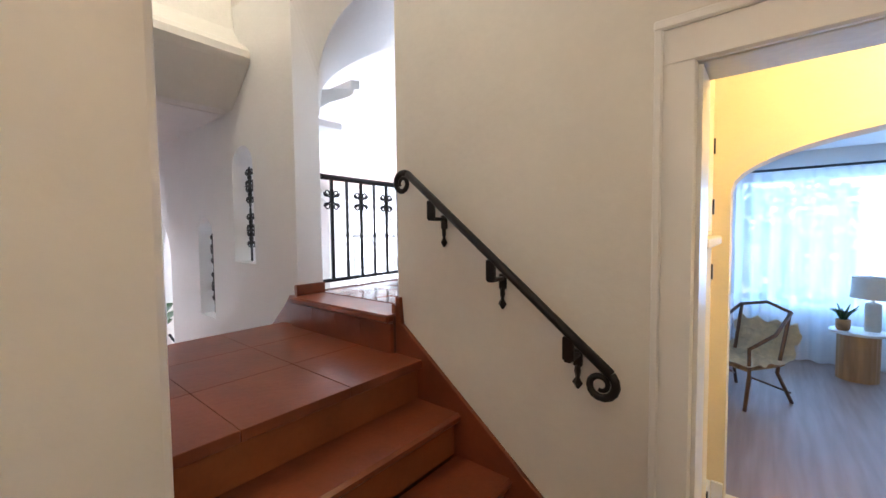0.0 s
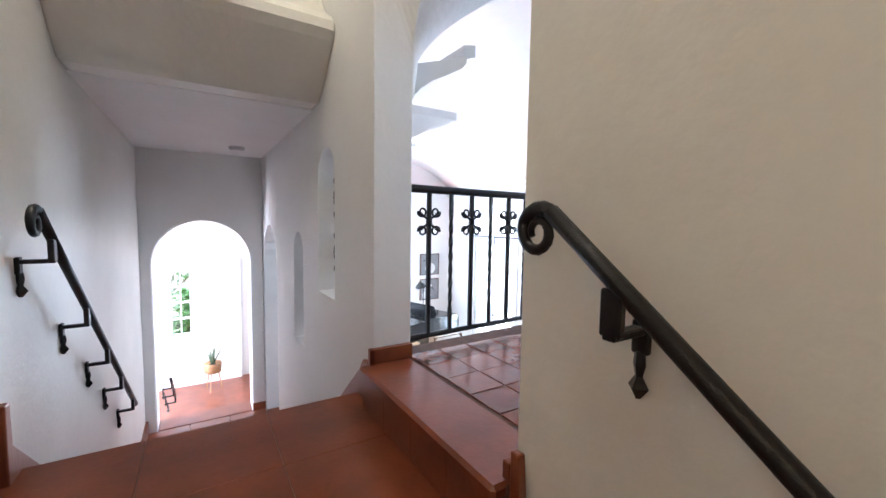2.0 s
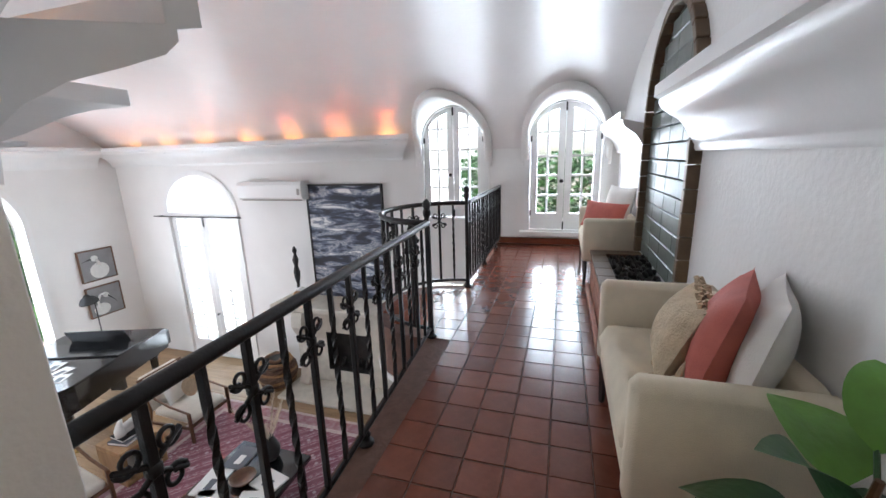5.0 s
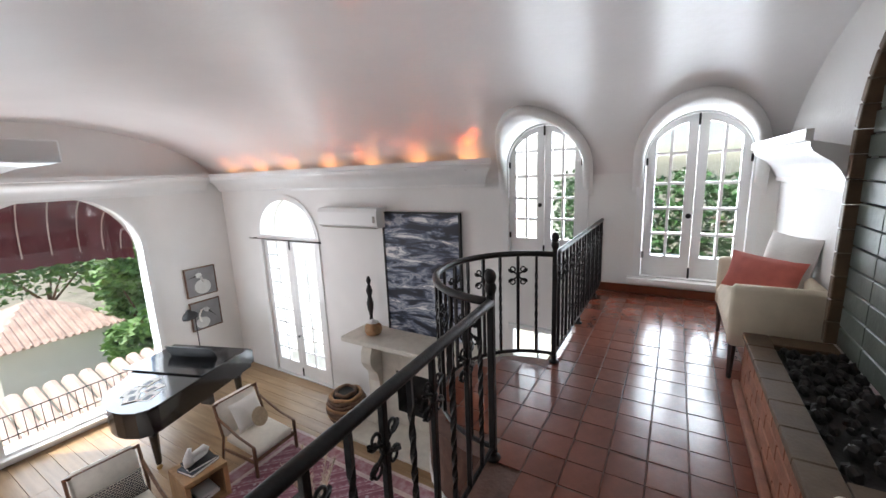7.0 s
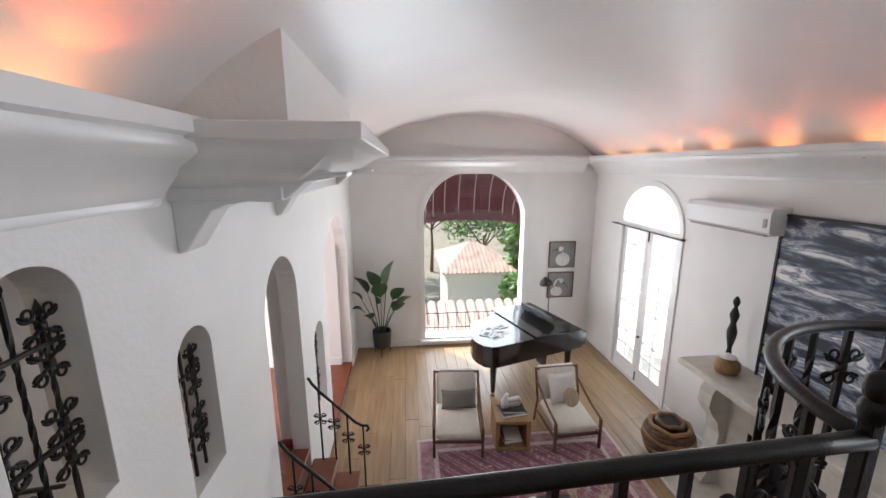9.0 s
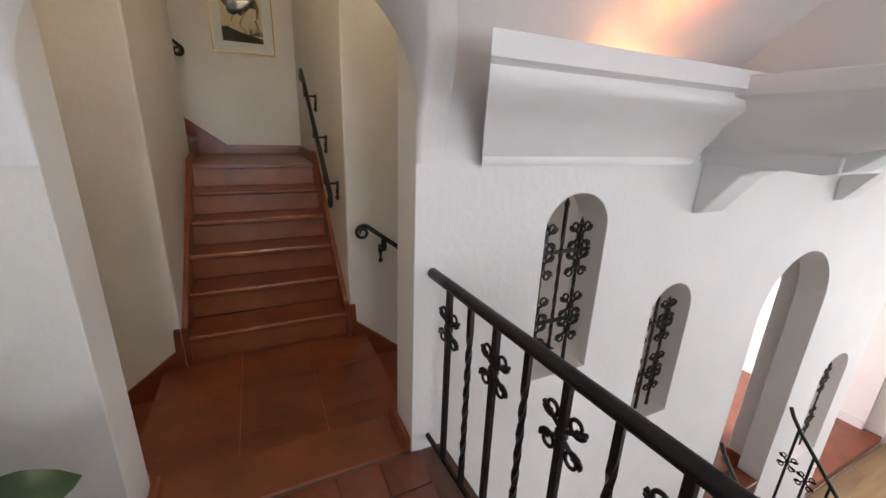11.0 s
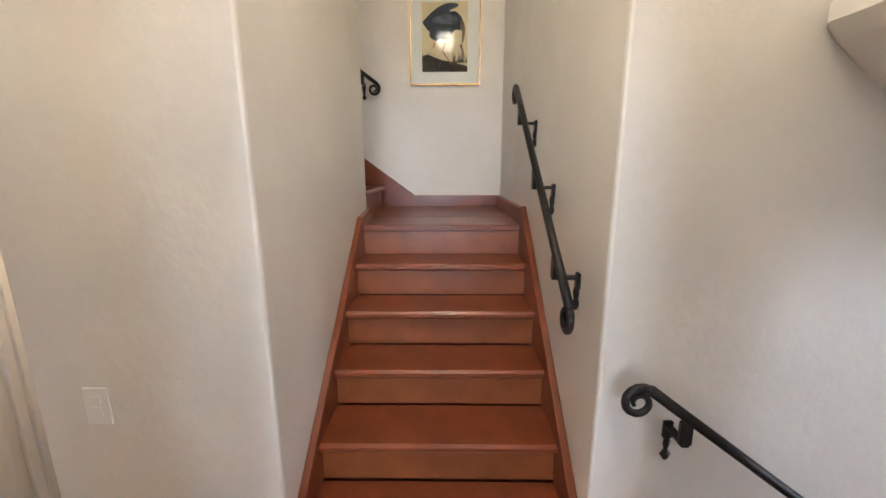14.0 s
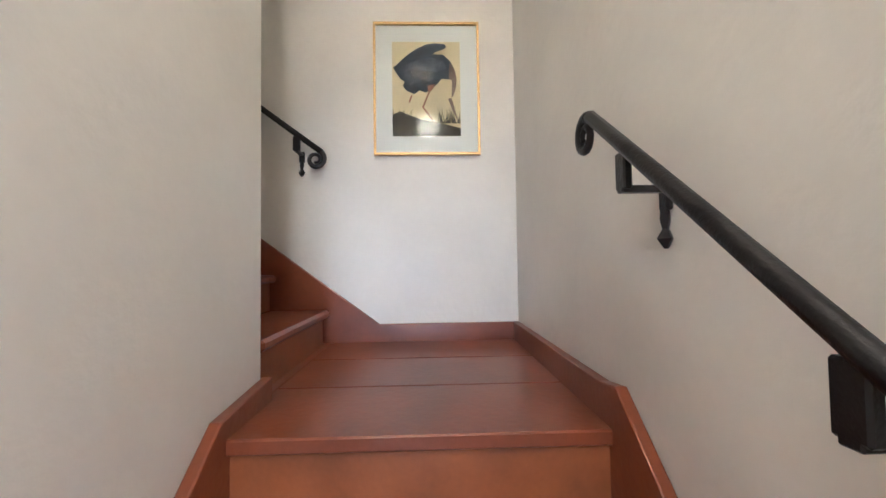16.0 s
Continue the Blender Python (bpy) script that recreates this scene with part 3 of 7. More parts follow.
flight("stair_lower", "brick-red glazed steps from the hall to the landing", 4, 0.206, 0.156, 0.974, pose(XH + 0.004, 0.488, ZH))
flight("stair_upper", "brick-red glazed steps with bullnosed treads, climbing to the picture landing", 5, 0.209, 0.1563, 0.850, pose(0.342, YA + 0.003, ZL, 0, 0, 90))
flight("stair_top", "brick-red steps turning up from the picture landing", 6, 0.23, 0.156, 0.678, pose(XC - 0.003, YA - 0.025, ZU, 0, 0, 180))
flight("stair_down", "brick-red glazed steps going down to the lower landing", 7, 0.206, 0.156, 0.975, pose(XW - 0.003, 3.735, ZM, 0, 0, 180))
flight("stair_living", "brick-red steps down into the living room", 3, 0.20, 0.169, 0.90, pose(2.11, 4.20, ZF, 0, 0, 90))
flight("stair_entrance", "brick-red steps down to the entrance", 3, 0.22, 0.149, 0.77, pose(1.23, 5.985, ZE, 0, 0, 180))

land = setting(empty("floor_landing"), "brick-red glazed tile landing with worn joints", "floor")
# landing of large tiles
xs, ys = [XH + 0.002, 0.66, 1.00, XW - 0.002], [1.262, 1.62, 1.96, 2.305]
Geo().box(XH + 0.005, XW - 0.005, 1.31, 2.27, ZL - 0.3, ZL - 0.031).ob("bed", GROUT, land)
for i in range(3):
    for j in range(3):
        Geo().box(xs[i] + 0.0006, xs[i + 1] - 0.0006, ys[j] + 0.0006, ys[j + 1] - 0.0006, ZL - 0.032, ZL, 0.0014).ob("tile", STAIRTILE, land)
Geo().box(0.335, XH + 0.0018, YA + 0.002, YB - 0.002, ZL - 0.032, ZL, 0.003).ob("tile", STAIRTILE, land)
Geo().box(XH + 0.006, XW - 0.006, 1.288, 1.308, ZL - 0.155, ZL - 0.033).ob("riser", RISER, land)
Geo().box(XH + 0.006, XW - 0.006, 2.272, 2.287, ZL - 0.155, ZL - 0.033).ob("riser", RISER, land)
# upper landing
top = setting(empty("floor_upper_landing"), "brick-red glazed tile upper landing", "floor")
for x0, x1 in ((XP + 0.002, -1.335), (-1.333, -1.005), (-1.003, -0.675)):
    Geo().box(x0, x1, YA + 0.002, YB - 0.002, ZU - 0.034, ZU, 0.004).ob("tile", STAIRTILE, top)
Geo().box(XP + 0.002, XC - 0.003, YA - 0.045, YA, ZU - 0.034, ZU).ob("tile", STAIRTILE, top)
Geo().box(XP + 0.01, -0.71, YA - 0.15, YB - 0.005, ZU - 0.3, ZU - 0.036).ob("bed", GROUT, top)
Geo().box(-0.708, -0.690, YA + 0.004, YB - 0.004, ZU - 0.155, ZU - 0.036).ob("riser", RISER, top)
# lower landing
low = setting(empty("floor_lower_landing"), "brick-red glazed tile lower landing", "floor")
for i in range(3):
    for j in range(4):
        Geo().box(XH + 0.004 + 0.325 * i, XH + 0.002 + 0.325 * (i + 1), 3.70 + 0.343 * j, 3.698 + 0.343 * (j + 1), ZM - 0.03, ZM, 0.006).ob("tile", STAIRTILE, low)
Geo().box(XW + 0.001, XO - 0.001, 4.275, 5.025, ZM - 0.03, ZM, 0.006).ob("tile", STAIRTILE, low)
Geo().box(0.458, 1.232, 5.077, 5.325, ZM - 0.03, ZM, 0.006).ob("tile", STAIRTILE, low)
Geo().box(XH + 0.006, XW - 0.006, 3.76, 5.07, ZF, ZM - 0.032).ob("bed", GROUT, low)
Geo().box(XW + 0.002, XO - 0.002, 4.28, 5.02, ZF, ZM - 0.032).ob("bed", GROUT, low)
Geo().box(0.46, 1.23, 5.08, 5.318, ZF, ZM - 0.032).ob("bed", GROUT, low)
# balcony step
st = setting(empty("balcony_step"), "brick-red tile step up to the balcony", "step")
for i in range(4):
    Geo().box(1.31, 1.329, 1.414 + 0.191 * i, 1.603 + 0.191 * i, ZL + 0.001, -0.034).ob("riser_tile", STAIRTILE, st)
Geo().box(1.295, XO - 0.008, 1.414, 2.176, -0.032, 0.002, 0.009).ob("tread", STAIRTILE, st)

# ---- skirtings of red tile along the stairs ----
def skirting(name, axis, a0, a1, outline, label="brick-red tile skirting along the wall"):
    return setting(soften(Geo().prism(axis, a0, a1, outline).ob(name, STAIRTILE), 0.005), label, "skirting")


skirting("baseboard_lower_east", "x", XW - 0.02, XW - 0.001, [(1.408, ZL - 0.1), (1.408, 0.075), (1.385, 0.075), (1.375, -0.030), (0.395, -0.775), (0.395, ZH), (0.6, ZH)])
skirting("baseboard_lower_west", "x", XH + 0.001, XH + 0.02, [(YA - 0.001, ZL - 0.1), (YA - 0.001, 0.065), (YA - 0.03, 0.065), (YA - 0.035, -0.055), (0.72, -0.525), (0.72, ZH), (0.8, ZH)])
skirting("baseboard_down_west", "x", XH + 0.001, XH + 0.02, [(YB, ZL - 0.1), (YB, 0.055), (YB + 0.03, 0.055), (YB + 0.035, -0.06), (3.70, -1.29), (5.07, -1.29), (5.07, ZM), (3.7, ZM - 0.05), (2.4, -0.45)])
skirting("baseboard_down_east", "x", XW - 0.02, XW - 0.001, [(2.182, ZL - 0.1), (2.182, 0.0), (2.24, 0.0), (2.28, -0.05), (3.74, -1.29), (4.26, -1.29), (4.26, ZM), (3.7, ZM), (2.4, -0.45)])
skirting("baseboard_upper_north", "y", YB - 0.028, YB - 0.001, [(XH, ZL), (XH, 0.055), (XH - 0.03, 0.06), (-0.66, 0.878), (-0.74, 0.866), (XP + 0.021, 0.863), (XP + 0.021, ZU - 0.1), (-0.6, 0.5)])
skirting("baseboard_upper_south", "y", YA + 0.001, YA + 0.028, [(XH, ZL), (XH, 0.065), (XH - 0.03, 0.05), (-0.66, 0.825), (XC, 0.845), (XC, ZU - 0.1), (-0.6, 0.5)])
skirting("baseboard_picture_wall", "x", XP + 0.001, XP + 0.02, [(YB - 0.001, ZU - 0.02), (YB - 0.001, 0.863), (1.575, 0.863), (0.92, 1.35), (-0.2, 2.12), (-0.2, 1.6), (1.30, ZU - 0.02)])
skirting("baseboard_arch_north", "x", 1.33, XO - 0.002, [(2.157, 0.003), (2.178, 0.003), (2.178, 0.060), (2.157, 0.060)])
skirting("baseboard_arch_pier", "x", XW - 0.021, XW - 0.001, [(2.157, ZL), (2.157, 0.060), (2.182, 0.060), (2.182, ZL)])
skirting("baseboard_arch_south", "x", XW - 0.02, XO - 0.002, [(1.4105, 0.003), (1.431, 0.003), (1.431, 0.045), (1.4105, 0.045)])
skirting("baseboard_balcony_east", "x", XE - 0.02, XE - 0.001, [(1.09, 0.0), (2.35, 0.0), (2.35, 0.07), (1.09, 0.07)])
skirting("baseboard_lower_landing", "y", 5.055, 5.074, [(1.235, ZM), (XW - 0.002, ZM), (XW - 0.002, -1.33), (1.235, -1.33)])
white = [("baseboard_north_wall", "y", YN - 0.018, YN - 0.002, [(XO + 0.01, ZF), (XE - 0.01, ZF), (XE - 0.01, ZF + 0.11), (XO + 0.01, ZF + 0.11)]),
         ("baseboard_east_wall", "x", XE - 0.016, XE - 0.002, [(5.3, ZF), (6.11, ZF), (6.11, ZF + 0.11), (5.3, ZF + 0.11)]),
         ("baseboard_west_wall", "x", XO + 0.002, XO + 0.018, [(7.76, ZF), (8.40, ZF), (8.40, ZF + 0.11), (7.76, ZF + 0.11)]),
         ("baseboard_entrance", "y", 7.684, 7.698, [(-1.34, ZE), (XW - 0.01, ZE), (XW - 0.01, ZE + 0.12), (-1.34, ZE + 0.12)]),
         ("baseboard_hall", "y", -0.358, -0.344, [(-0.85, ZH), (-0.34, ZH), (-0.34, ZH + 0.11), (-0.85, ZH + 0.11)])]
for n, a, p, q, o in white:
    setting(Geo().prism(a, p, q, o).ob(n, TRIM), "white painted baseboard", "baseboard")

# ---- wrought iron ----
def twisted(g, x, y, z0, z1, r=0.0075):
    """A square bar with a twisted middle."""
    n = 22
    vs, fs = [], []
    for i in range(n + 1):
        t = i / n
        a = 0 if t < 0.15 else (min(t, 0.85) - 0.15) * 16
        for j in range(4):
            b = a + math.pi / 4 + j * math.pi / 2
            vs.append((x + r * 1.3 * math.cos(b), y + r * 1.3 * math.sin(b), z0 + (z1 - z0) * t))
    for i in range(n):
        for j in range(4):
            fs.append((4 * i + j, 4 * i + (j + 1) % 4, 4 * i + 4 + (j + 1) % 4, 4 * i + 4 + j))
    g.put(vs, fs)


def scroll_pair(s=1.0):
    """Four scrolls back to back about a collar, in the xz plane."""
    g = Geo()
    for sx in (-1, 1):
        for sz in (-1, 1):
            c = (sx * 0.033 * s, 0, sz * 0.040 * s)
            pts = []
            for i in range(19):
                t = i / 18
                r = (0.023 - 0.016 * t) * s
                a = -math.pi * 0.5 + t * 2.6 * math.pi
                pts.append((c[0] + sx * r * math.sin(a) * -1, 0, c[2] - sz * r * math.cos(a) * -1 * -1))
            start = [(sx * 0.006 * s, 0, 0), (sx * 0.009 * s, 0, sz * 0.012 * s)]
            g.tube(start + pts, [0.0055 * s] * 2 + [0.0052 * s - 0.0016 * s * i / 18 for i in range(19)], 6)
    g.box(-0.011 * s, 0.011 * s, -0.011 * s, 0.011 * s, -0.012 * s, 0.012 * s, 0.003)
    return g


SCROLL = scroll_pair().mesh("scroll", IRON, smooth=True)
_g = Geo()
twisted(_g, 0, 0, 0.048, 0.652)
TWIST = _g.mesh("baluster", IRON)
PLAINBAR = Geo().box(-0.0085, 0.0085, -0.0085, 0.0085, 0.048, 0.652, 0.002).mesh("baluster", IRON)
BALL = Geo().lathe([(0.004, 0.012), (0.013, 0.018), (0.020, 0.03), (0.023, 0.045), (0.020, 0.06), (0.012, 0.07), (0.004, 0.075)], 12).mesh("finial", IRON, smooth=True)
FOOT = Geo().lathe([(0.03, 0.0), (0.03, 0.008), (0.018, 0.012), (0.014, 0.03), (0.02, 0.036), (0.012, 0.05)], 10).mesh("foot", IRON, smooth=True)


def piece(name, me, parent, m):
    o = new(name, me)
    o.parent = parent
    o.matrix_basis = m
    return o


railing = tagged(empty("balcony_railing"), "black wrought-iron balcony railing with scrolls and a rounded bay", "railing")
RT, RB = 0.662, 0.052


def bay(t):
    a = math.pi * (1 - t)
    return (3.663 + 0.457 * math.cos(a), 2.323 + 0.44 * math.sin(a))


run1 = [(1.509 + 1.697 * i / 15, 2.24 + 0.083 * i / 15) for i in range(16)]
run2 = [bay(i / 13) for i in range(14)]
run3 = [(4.12 + 1.648 * i / 17, 2.323) for i in range(18)]
arc = [bay(i / 32) for i in range(33)]
for k, (run, smooth_run) in enumerate(((run1, run1), (run2, arc), (run3, run3))):
    Geo().tube([(x, y, RT) for x, y in smooth_run], 0.017, 10).ob("top_rail", IRON, railing, smooth=True)
    Geo().tube([(x, y, RB) for x, y in smooth_run], 0.009, 6, flat=1.3).ob("bottom_rail", IRON, railing)
    for i, (x, y) in enumerate(run):
        if (k == 0 and i in (0, 15)) or (k == 1 and i in (0, 13)) or (k == 2 and i == 0):
            continue
        j, l = max(i - 1, 0), min(i + 1, len(run) - 1)
        ang = math.degrees(math.atan2(run[l][1] - run[j][1], run[l][0] - run[j][0]))
        scrolled = i % 2 == 1
        piece("baluster", PLAINBAR if scrolled else TWIST, railing, pose(x, y, 0, 0, 0, ang))
        if scrolled:
            piece("scroll", SCROLL, railing, pose(x, y, 0.53, 0, 0, ang))
for x, y in ((3.206, 2.323), (4.12, 2.323)):
    Geo().box(x - 0.013, x + 0.013, y - 0.013, y + 0.013, 0.0, 0.70, 0.003).ob("post", IRON, railing)
    piece("finial", BALL, railing, pose(x, y, 0.715))
    piece("finial", BALL, railing, pose(x, y, 0.672))
    piece("foot", FOOT, railing, pose(x, y, 0.001))
for x, y in ((2.33, 2.281), (4.80, 2.323), (5.45, 2.323)):
    piece("foot", FOOT, railing, pose(x, y, 0.001))


def bracket():
    """A wall bracket: plate, arm and a diamond drop. The wall is at y 0, the rail at y -0.075."""
    g = Geo()
    g.box(-0.016, 0.016, -0.085, -0.070, -0.075, -0.01, 0.003)
    g.box(-0.010, 0.010, -0.085, -0.004, -0.080, -0.068, 0.002)
    g.box(-0.013, 0.013, -0.012, 0.0, -0.11, -0.06, 0.003)
    g.lathe([(0.004, -0.175), (0.016, -0.158), (0.006, -0.142), (0.010, -0.125), (0.008, -0.105)], 4, (0, -0.008, 0))
    return g.mesh("bracket", IRON)


BRACKET = bracket()


def wall_handrail(label, a, b, m, brackets, scroll_a=True, scroll_b=True):
    """A round rail from a to b (length along x, height) in front of the wall y 0 of m, with scrolled ends."""
    top = tagged(empty("wall_handrail"), label, "handrail")
    top.matrix_world = m
    d = Vector((b[0] - a[0], 0, b[1] - a[1])).normalized()
    pts = [Vector((a[0], -0.075, a[1])), Vector((b[0], -0.075, b[1]))]
    Geo().tube([pts[0] + (pts[1] - pts[0]) * i / 6 for i in range(7)], 0.0135, 10).ob("rail", IRON, top, smooth=True)
    for end, way, on in ((pts[0], -d, scroll_a), (pts[1], d, scroll_b)):
        if not on:
            continue
        # curls down and back under the rail
        side = -1 if way.x < 0 else 1
        nrm = Vector((way.z * side, 0, -way.x * side))
        path = []
        for i in range(22):
            t = i / 21
            r = 0.042 - 0.029 * t ** 0.9
            an = t * 2.9 * math.pi
            path.append(end + nrm * 0.042 + way * (r * math.sin(an)) - nrm * (r * math.cos(an)))
        Geo().tube(path, [0.0115 - 0.0065 * i / 21 for i in range(22)], 8, flat=1.1).ob("scroll_end", IRON, top, smooth=True)
    for t in brackets:
        p = pts[0] + (pts[1] - pts[0]) * t
        piece("bracket", BRACKET, top, pose(p.x, 0, p.z))
    return top


wall_handrail("black iron handrail with scrolled ends on the beige stair wall", (-1.272, 0.550), (-0.552, -0.032), pose(XW, 0, 0, 0, 0, -90), (0.16, 0.50, 0.845))
wall_handrail("black iron handrail with curled ends beside the upper flight", (-0.635, 1.435), (0.335, 0.708), pose(0, YB, 0), (0.14, 0.50, 0.84))
wall_handrail("black iron handrail with a scrolled top beside the descending stair", (2.315, 0.545), (3.90, -0.655), pose(XH, 0, 0, 0, 0, 90), (0.06, 0.29, 0.50, 0.70, 0.92), True, False)
wall_handrail("black iron handrail climbing the picture wall, scrolled at its foot", (-0.2, 2.78), (1.33, 1.64), pose(XP, 0, 0, 0, 0, 90), (0.55, 0.78, 0.93), False, True)
wall_handrail("short black handrail beside the entrance steps", (5.40, -1.05), (6.05, -1.50), pose(0.47, 0, 0, 0, 0, 90), (0.1, 0.5, 0.9), False, False)


def grille(label, y0, y1, z0, z1):
    """A window grille of bars and scrolls in the wall, in the yz plane."""
    top = tagged(empty("window_grille", (XW + 0.085, (y0 + y1) / 2, z0)), label, "grille", "grilles in the wall slits")
    h, w = z1 - z0, y1 - y0
    for dy, k in ((-w * 0.30, 0.86), (0.0, 0.97), (w * 0.30, 0.86)):
        g = Geo()
        twisted(g, 0, dy, -0.005, h * k - 0.05, 0.006)
        g.lathe([(0.007, h * k - 0.05), (0.014, h * k - 0.03), (0.001, h * k)], 4, (0, dy, 0))
        g.ob("bar", IRON, top)
    for t in (0.28, 0.68):
        Geo().box(-0.006, 0.006, -w * 0.49, w * 0.49, h * t - 0.006, h * t + 0.006).ob("crossbar", IRON, top)
        for dy in (-w * 0.30, w * 0.30):
            piece("scroll", SCROLL, top, pose(0, dy, h * t + 0.055, 0, 0, 90))
            piece("scroll", SCROLL, top, pose(0, dy, h * t - 0.055, 0, 0, 90))
    return top


grille("black scrolled iron grille in the tall wall slit", 2.665, 2.955, 0.15, 0.885)
grille("black scrolled iron grille in the middle wall slit", 3.32, 3.60, -0.28, 0.45)
grille("black scrolled iron grille in the low wall slit", 5.45, 5.86, -1.40, -0.44)


def stair_rail(label, y):
    top = tagged(empty("stair_railing", (XO + 0.05, y, 0.02)), label, "railing", "railings of the living room steps")
    pts = [(-0.03, 0, -0.74), (0.0, 0, -0.80), (0.06, 0, -0.88), (0.16, 0, -0.99), (0.26, 0, -1.10), (0.36, 0, -1.21), (0.42, 0, -1.25), (0.47, 0, -1.255), (0.48, 0, -1.29), (0.46, 0, -1.31)]
    Geo().tube(pts, 0.013, 8).ob("rail", IRON, top, smooth=True)
    for x, zt, zb in ((0.05, -0.88, -1.59), (0.17, -1.0, -1.59), (0.29, -1.13, -1.76), (0.43, -1.25, -1.93)):
        Geo().box(x - 0.007, x + 0.007, -0.007, 0.007, zb, zt).ob("baluster", IRON, top)
        piece("scroll", SCROLL, top, pose(x, 0, (zt + zb) / 2 + 0.08))
    return top


stair_rail("black iron scrolled railing beside the living room steps", 5.06)
stair_rail("black iron scrolled railing beside the living room steps", 4.24)

# ---- cornices and cove lights ----
def cornice_profile(dirn, wall, z0, depth, h):
    """Ogee moulding: (across, z) from the wall outwards."""
    p = [(0, 0), (0.14, 0), (0.17, 0.05), (0.17, 0.10), (0.20, 0.13), (0.26, 0.22), (0.36, 0.36), (0.50, 0.48), (0.68, 0.57), (0.84, 0.66), (0.90, 0.74), (0.90, 0.80), (1.0, 0.83), (1.0, 1.0), (0.86, 1.0), (0.86, 0.82), (0.2, 0.70), (0, 0.70)]
    return [(wall + dirn * u * depth, z0 + v * h) for u, v in p]


def mitred_cornice(y0, y1, dirn, wall, z0, depth, h, k):
    """A cornice along y whose first end slants outwards by k for each unit that it projects."""
    g = Geo().prism("y", y0, y1, cornice_profile(dirn, wall, z0, depth, h))
    for v in g.v:
        if abs(v.y - y0) < 1e-6:
            v.y -= k * abs(v.x - wall)
    return g


setting(mitred_cornice(3.52, YN - 0.02, -1, XE, 0.985, 0.28, 0.288, 0.75).ob("trim_cornice_east", TRIM, angle=40), "white moulded cornice hiding cove lights", "cornice")
setting(Geo().prism("x", XO + 0.02, XE - 0.26, cornice_profile(-1, YN, 0.99, 0.21, 0.29)).ob("trim_cornice_north", TRIM, angle=40), "white moulded cornice over the great window", "cornice")
setting(mitred_cornice(2.39, 3.30, 1, XO, 0.985, 0.31, 0.285, 0.58).ob("trim_cornice_west", TRIM, angle=40), "white glossy moulded cornice", "cornice")
setting(Geo().prism("y", 5.22, YN - 0.02, cornice_profile(1, XO, 0.985, 0.31, 0.285)).ob("trim_cornice_far_west", TRIM, angle=40), "white moulded cornice", "cornice")
# projecting bay on two brackets
g = Geo()
steps = [(0.0, 1.258), (0.0, 1.205), (0.02, 1.20), (0.06, 1.195), (0.13, 1.165), (0.20, 1.115), (0.27, 1.075), (0.33, 1.06), (0.36, 1.045), (0.36, 0.99)]
vs = []
for d, z in steps:
    vs += [(XO, 3.06 + d, z), (2.30 - d, 3.06 + d, z), (2.30 - d, 5.20 - d, z), (XO, 5.20 - d, z)]
fs = [tuple(range(4)), tuple(range(len(vs) - 4, len(vs)))]
for i in range(len(steps) - 1):
    fs += [(4 * i + k, 4 * i + (k + 1) % 4, 4 * i + 4 + (k + 1) % 4, 4 * i + 4 + k) for k in range(4)]
g.put(vs, fs)
setting(soften(g.ob("trim_cornice_bay", TRIM, angle=40), 0.005), "white moulded ledge projecting from the wall", "cornice")
setting(Geo().prism("y", 3.30, 5.00, [(XO, 1.2585), (2.02, 1.2585), (2.02, vault_z(2.02) + 0.03), (1.8, 1.5), (XO, 1.4)]).ob("wall_bay", PLASTER), "white plaster bay between ledge and vault", "wall")


def big_bracket(y):
    g = Geo()
    pts = [(XO + 0.001, 1.10), (2.20, 1.10), (2.19, 1.085), (2.105, 1.073), (2.03, 1.062), (1.96, 1.0), (1.894, 0.981), (1.80, 0.985), (1.72, 0.975), (1.66, 0.95), (1.61, 0.88), (1.545, 0.785), (XO + 0.001, 0.775)]
    g.prism("y", y, y + 0.16, pts)
    return setting(soften(g.ob("trim_bracket", TRIM), 0.008), "white scrolled plaster bracket under the ledge", "bracket")


big_bracket(3.44)
big_bracket(4.68)
# balcony south cornice with its corbels
for x0, x1, z0, h, dp in ((XO + 0.01, 3.19, 1.0, 0.27, 0.20), (4.26, XE - 0.01, 0.99, 0.28, 0.20)):
    setting(Geo().prism("x", x0, x1, cornice_profile(1, YS, z0, dp, h)).ob("trim_cornice_south", TRIM, angle=40), "white moulded cornice over the balcony seats", "cornice")
for y in (7.75, 7.05, 6.35, 5.65, 4.95, 4.25, 3.62):
    t = tagged(empty("cove_light", (XE - 0.205, y, 1.165)), "small warm lamp glowing behind the cornice", "light", "cove lights")
    Geo().lathe([(0.018, 0), (0.018, 0.03), (0.026, 0.034), (0.026, 0.045)], 10).ob("socket", BLACKMAT, t)
    Geo().lathe([(0.016, 0.046), (0.022, 0.06), (0.016, 0.078), (0.004, 0.084)], 10).ob("bulb", WARM, t, smooth=True)
    lamp("cove_lamp", "SPOT", look((XE - 0.232, y, 1.272), (XE - 0.55, y, 1.51)), 1.9, (1.0, 0.105, 0.022), cone=radians(125), radius=0.008)
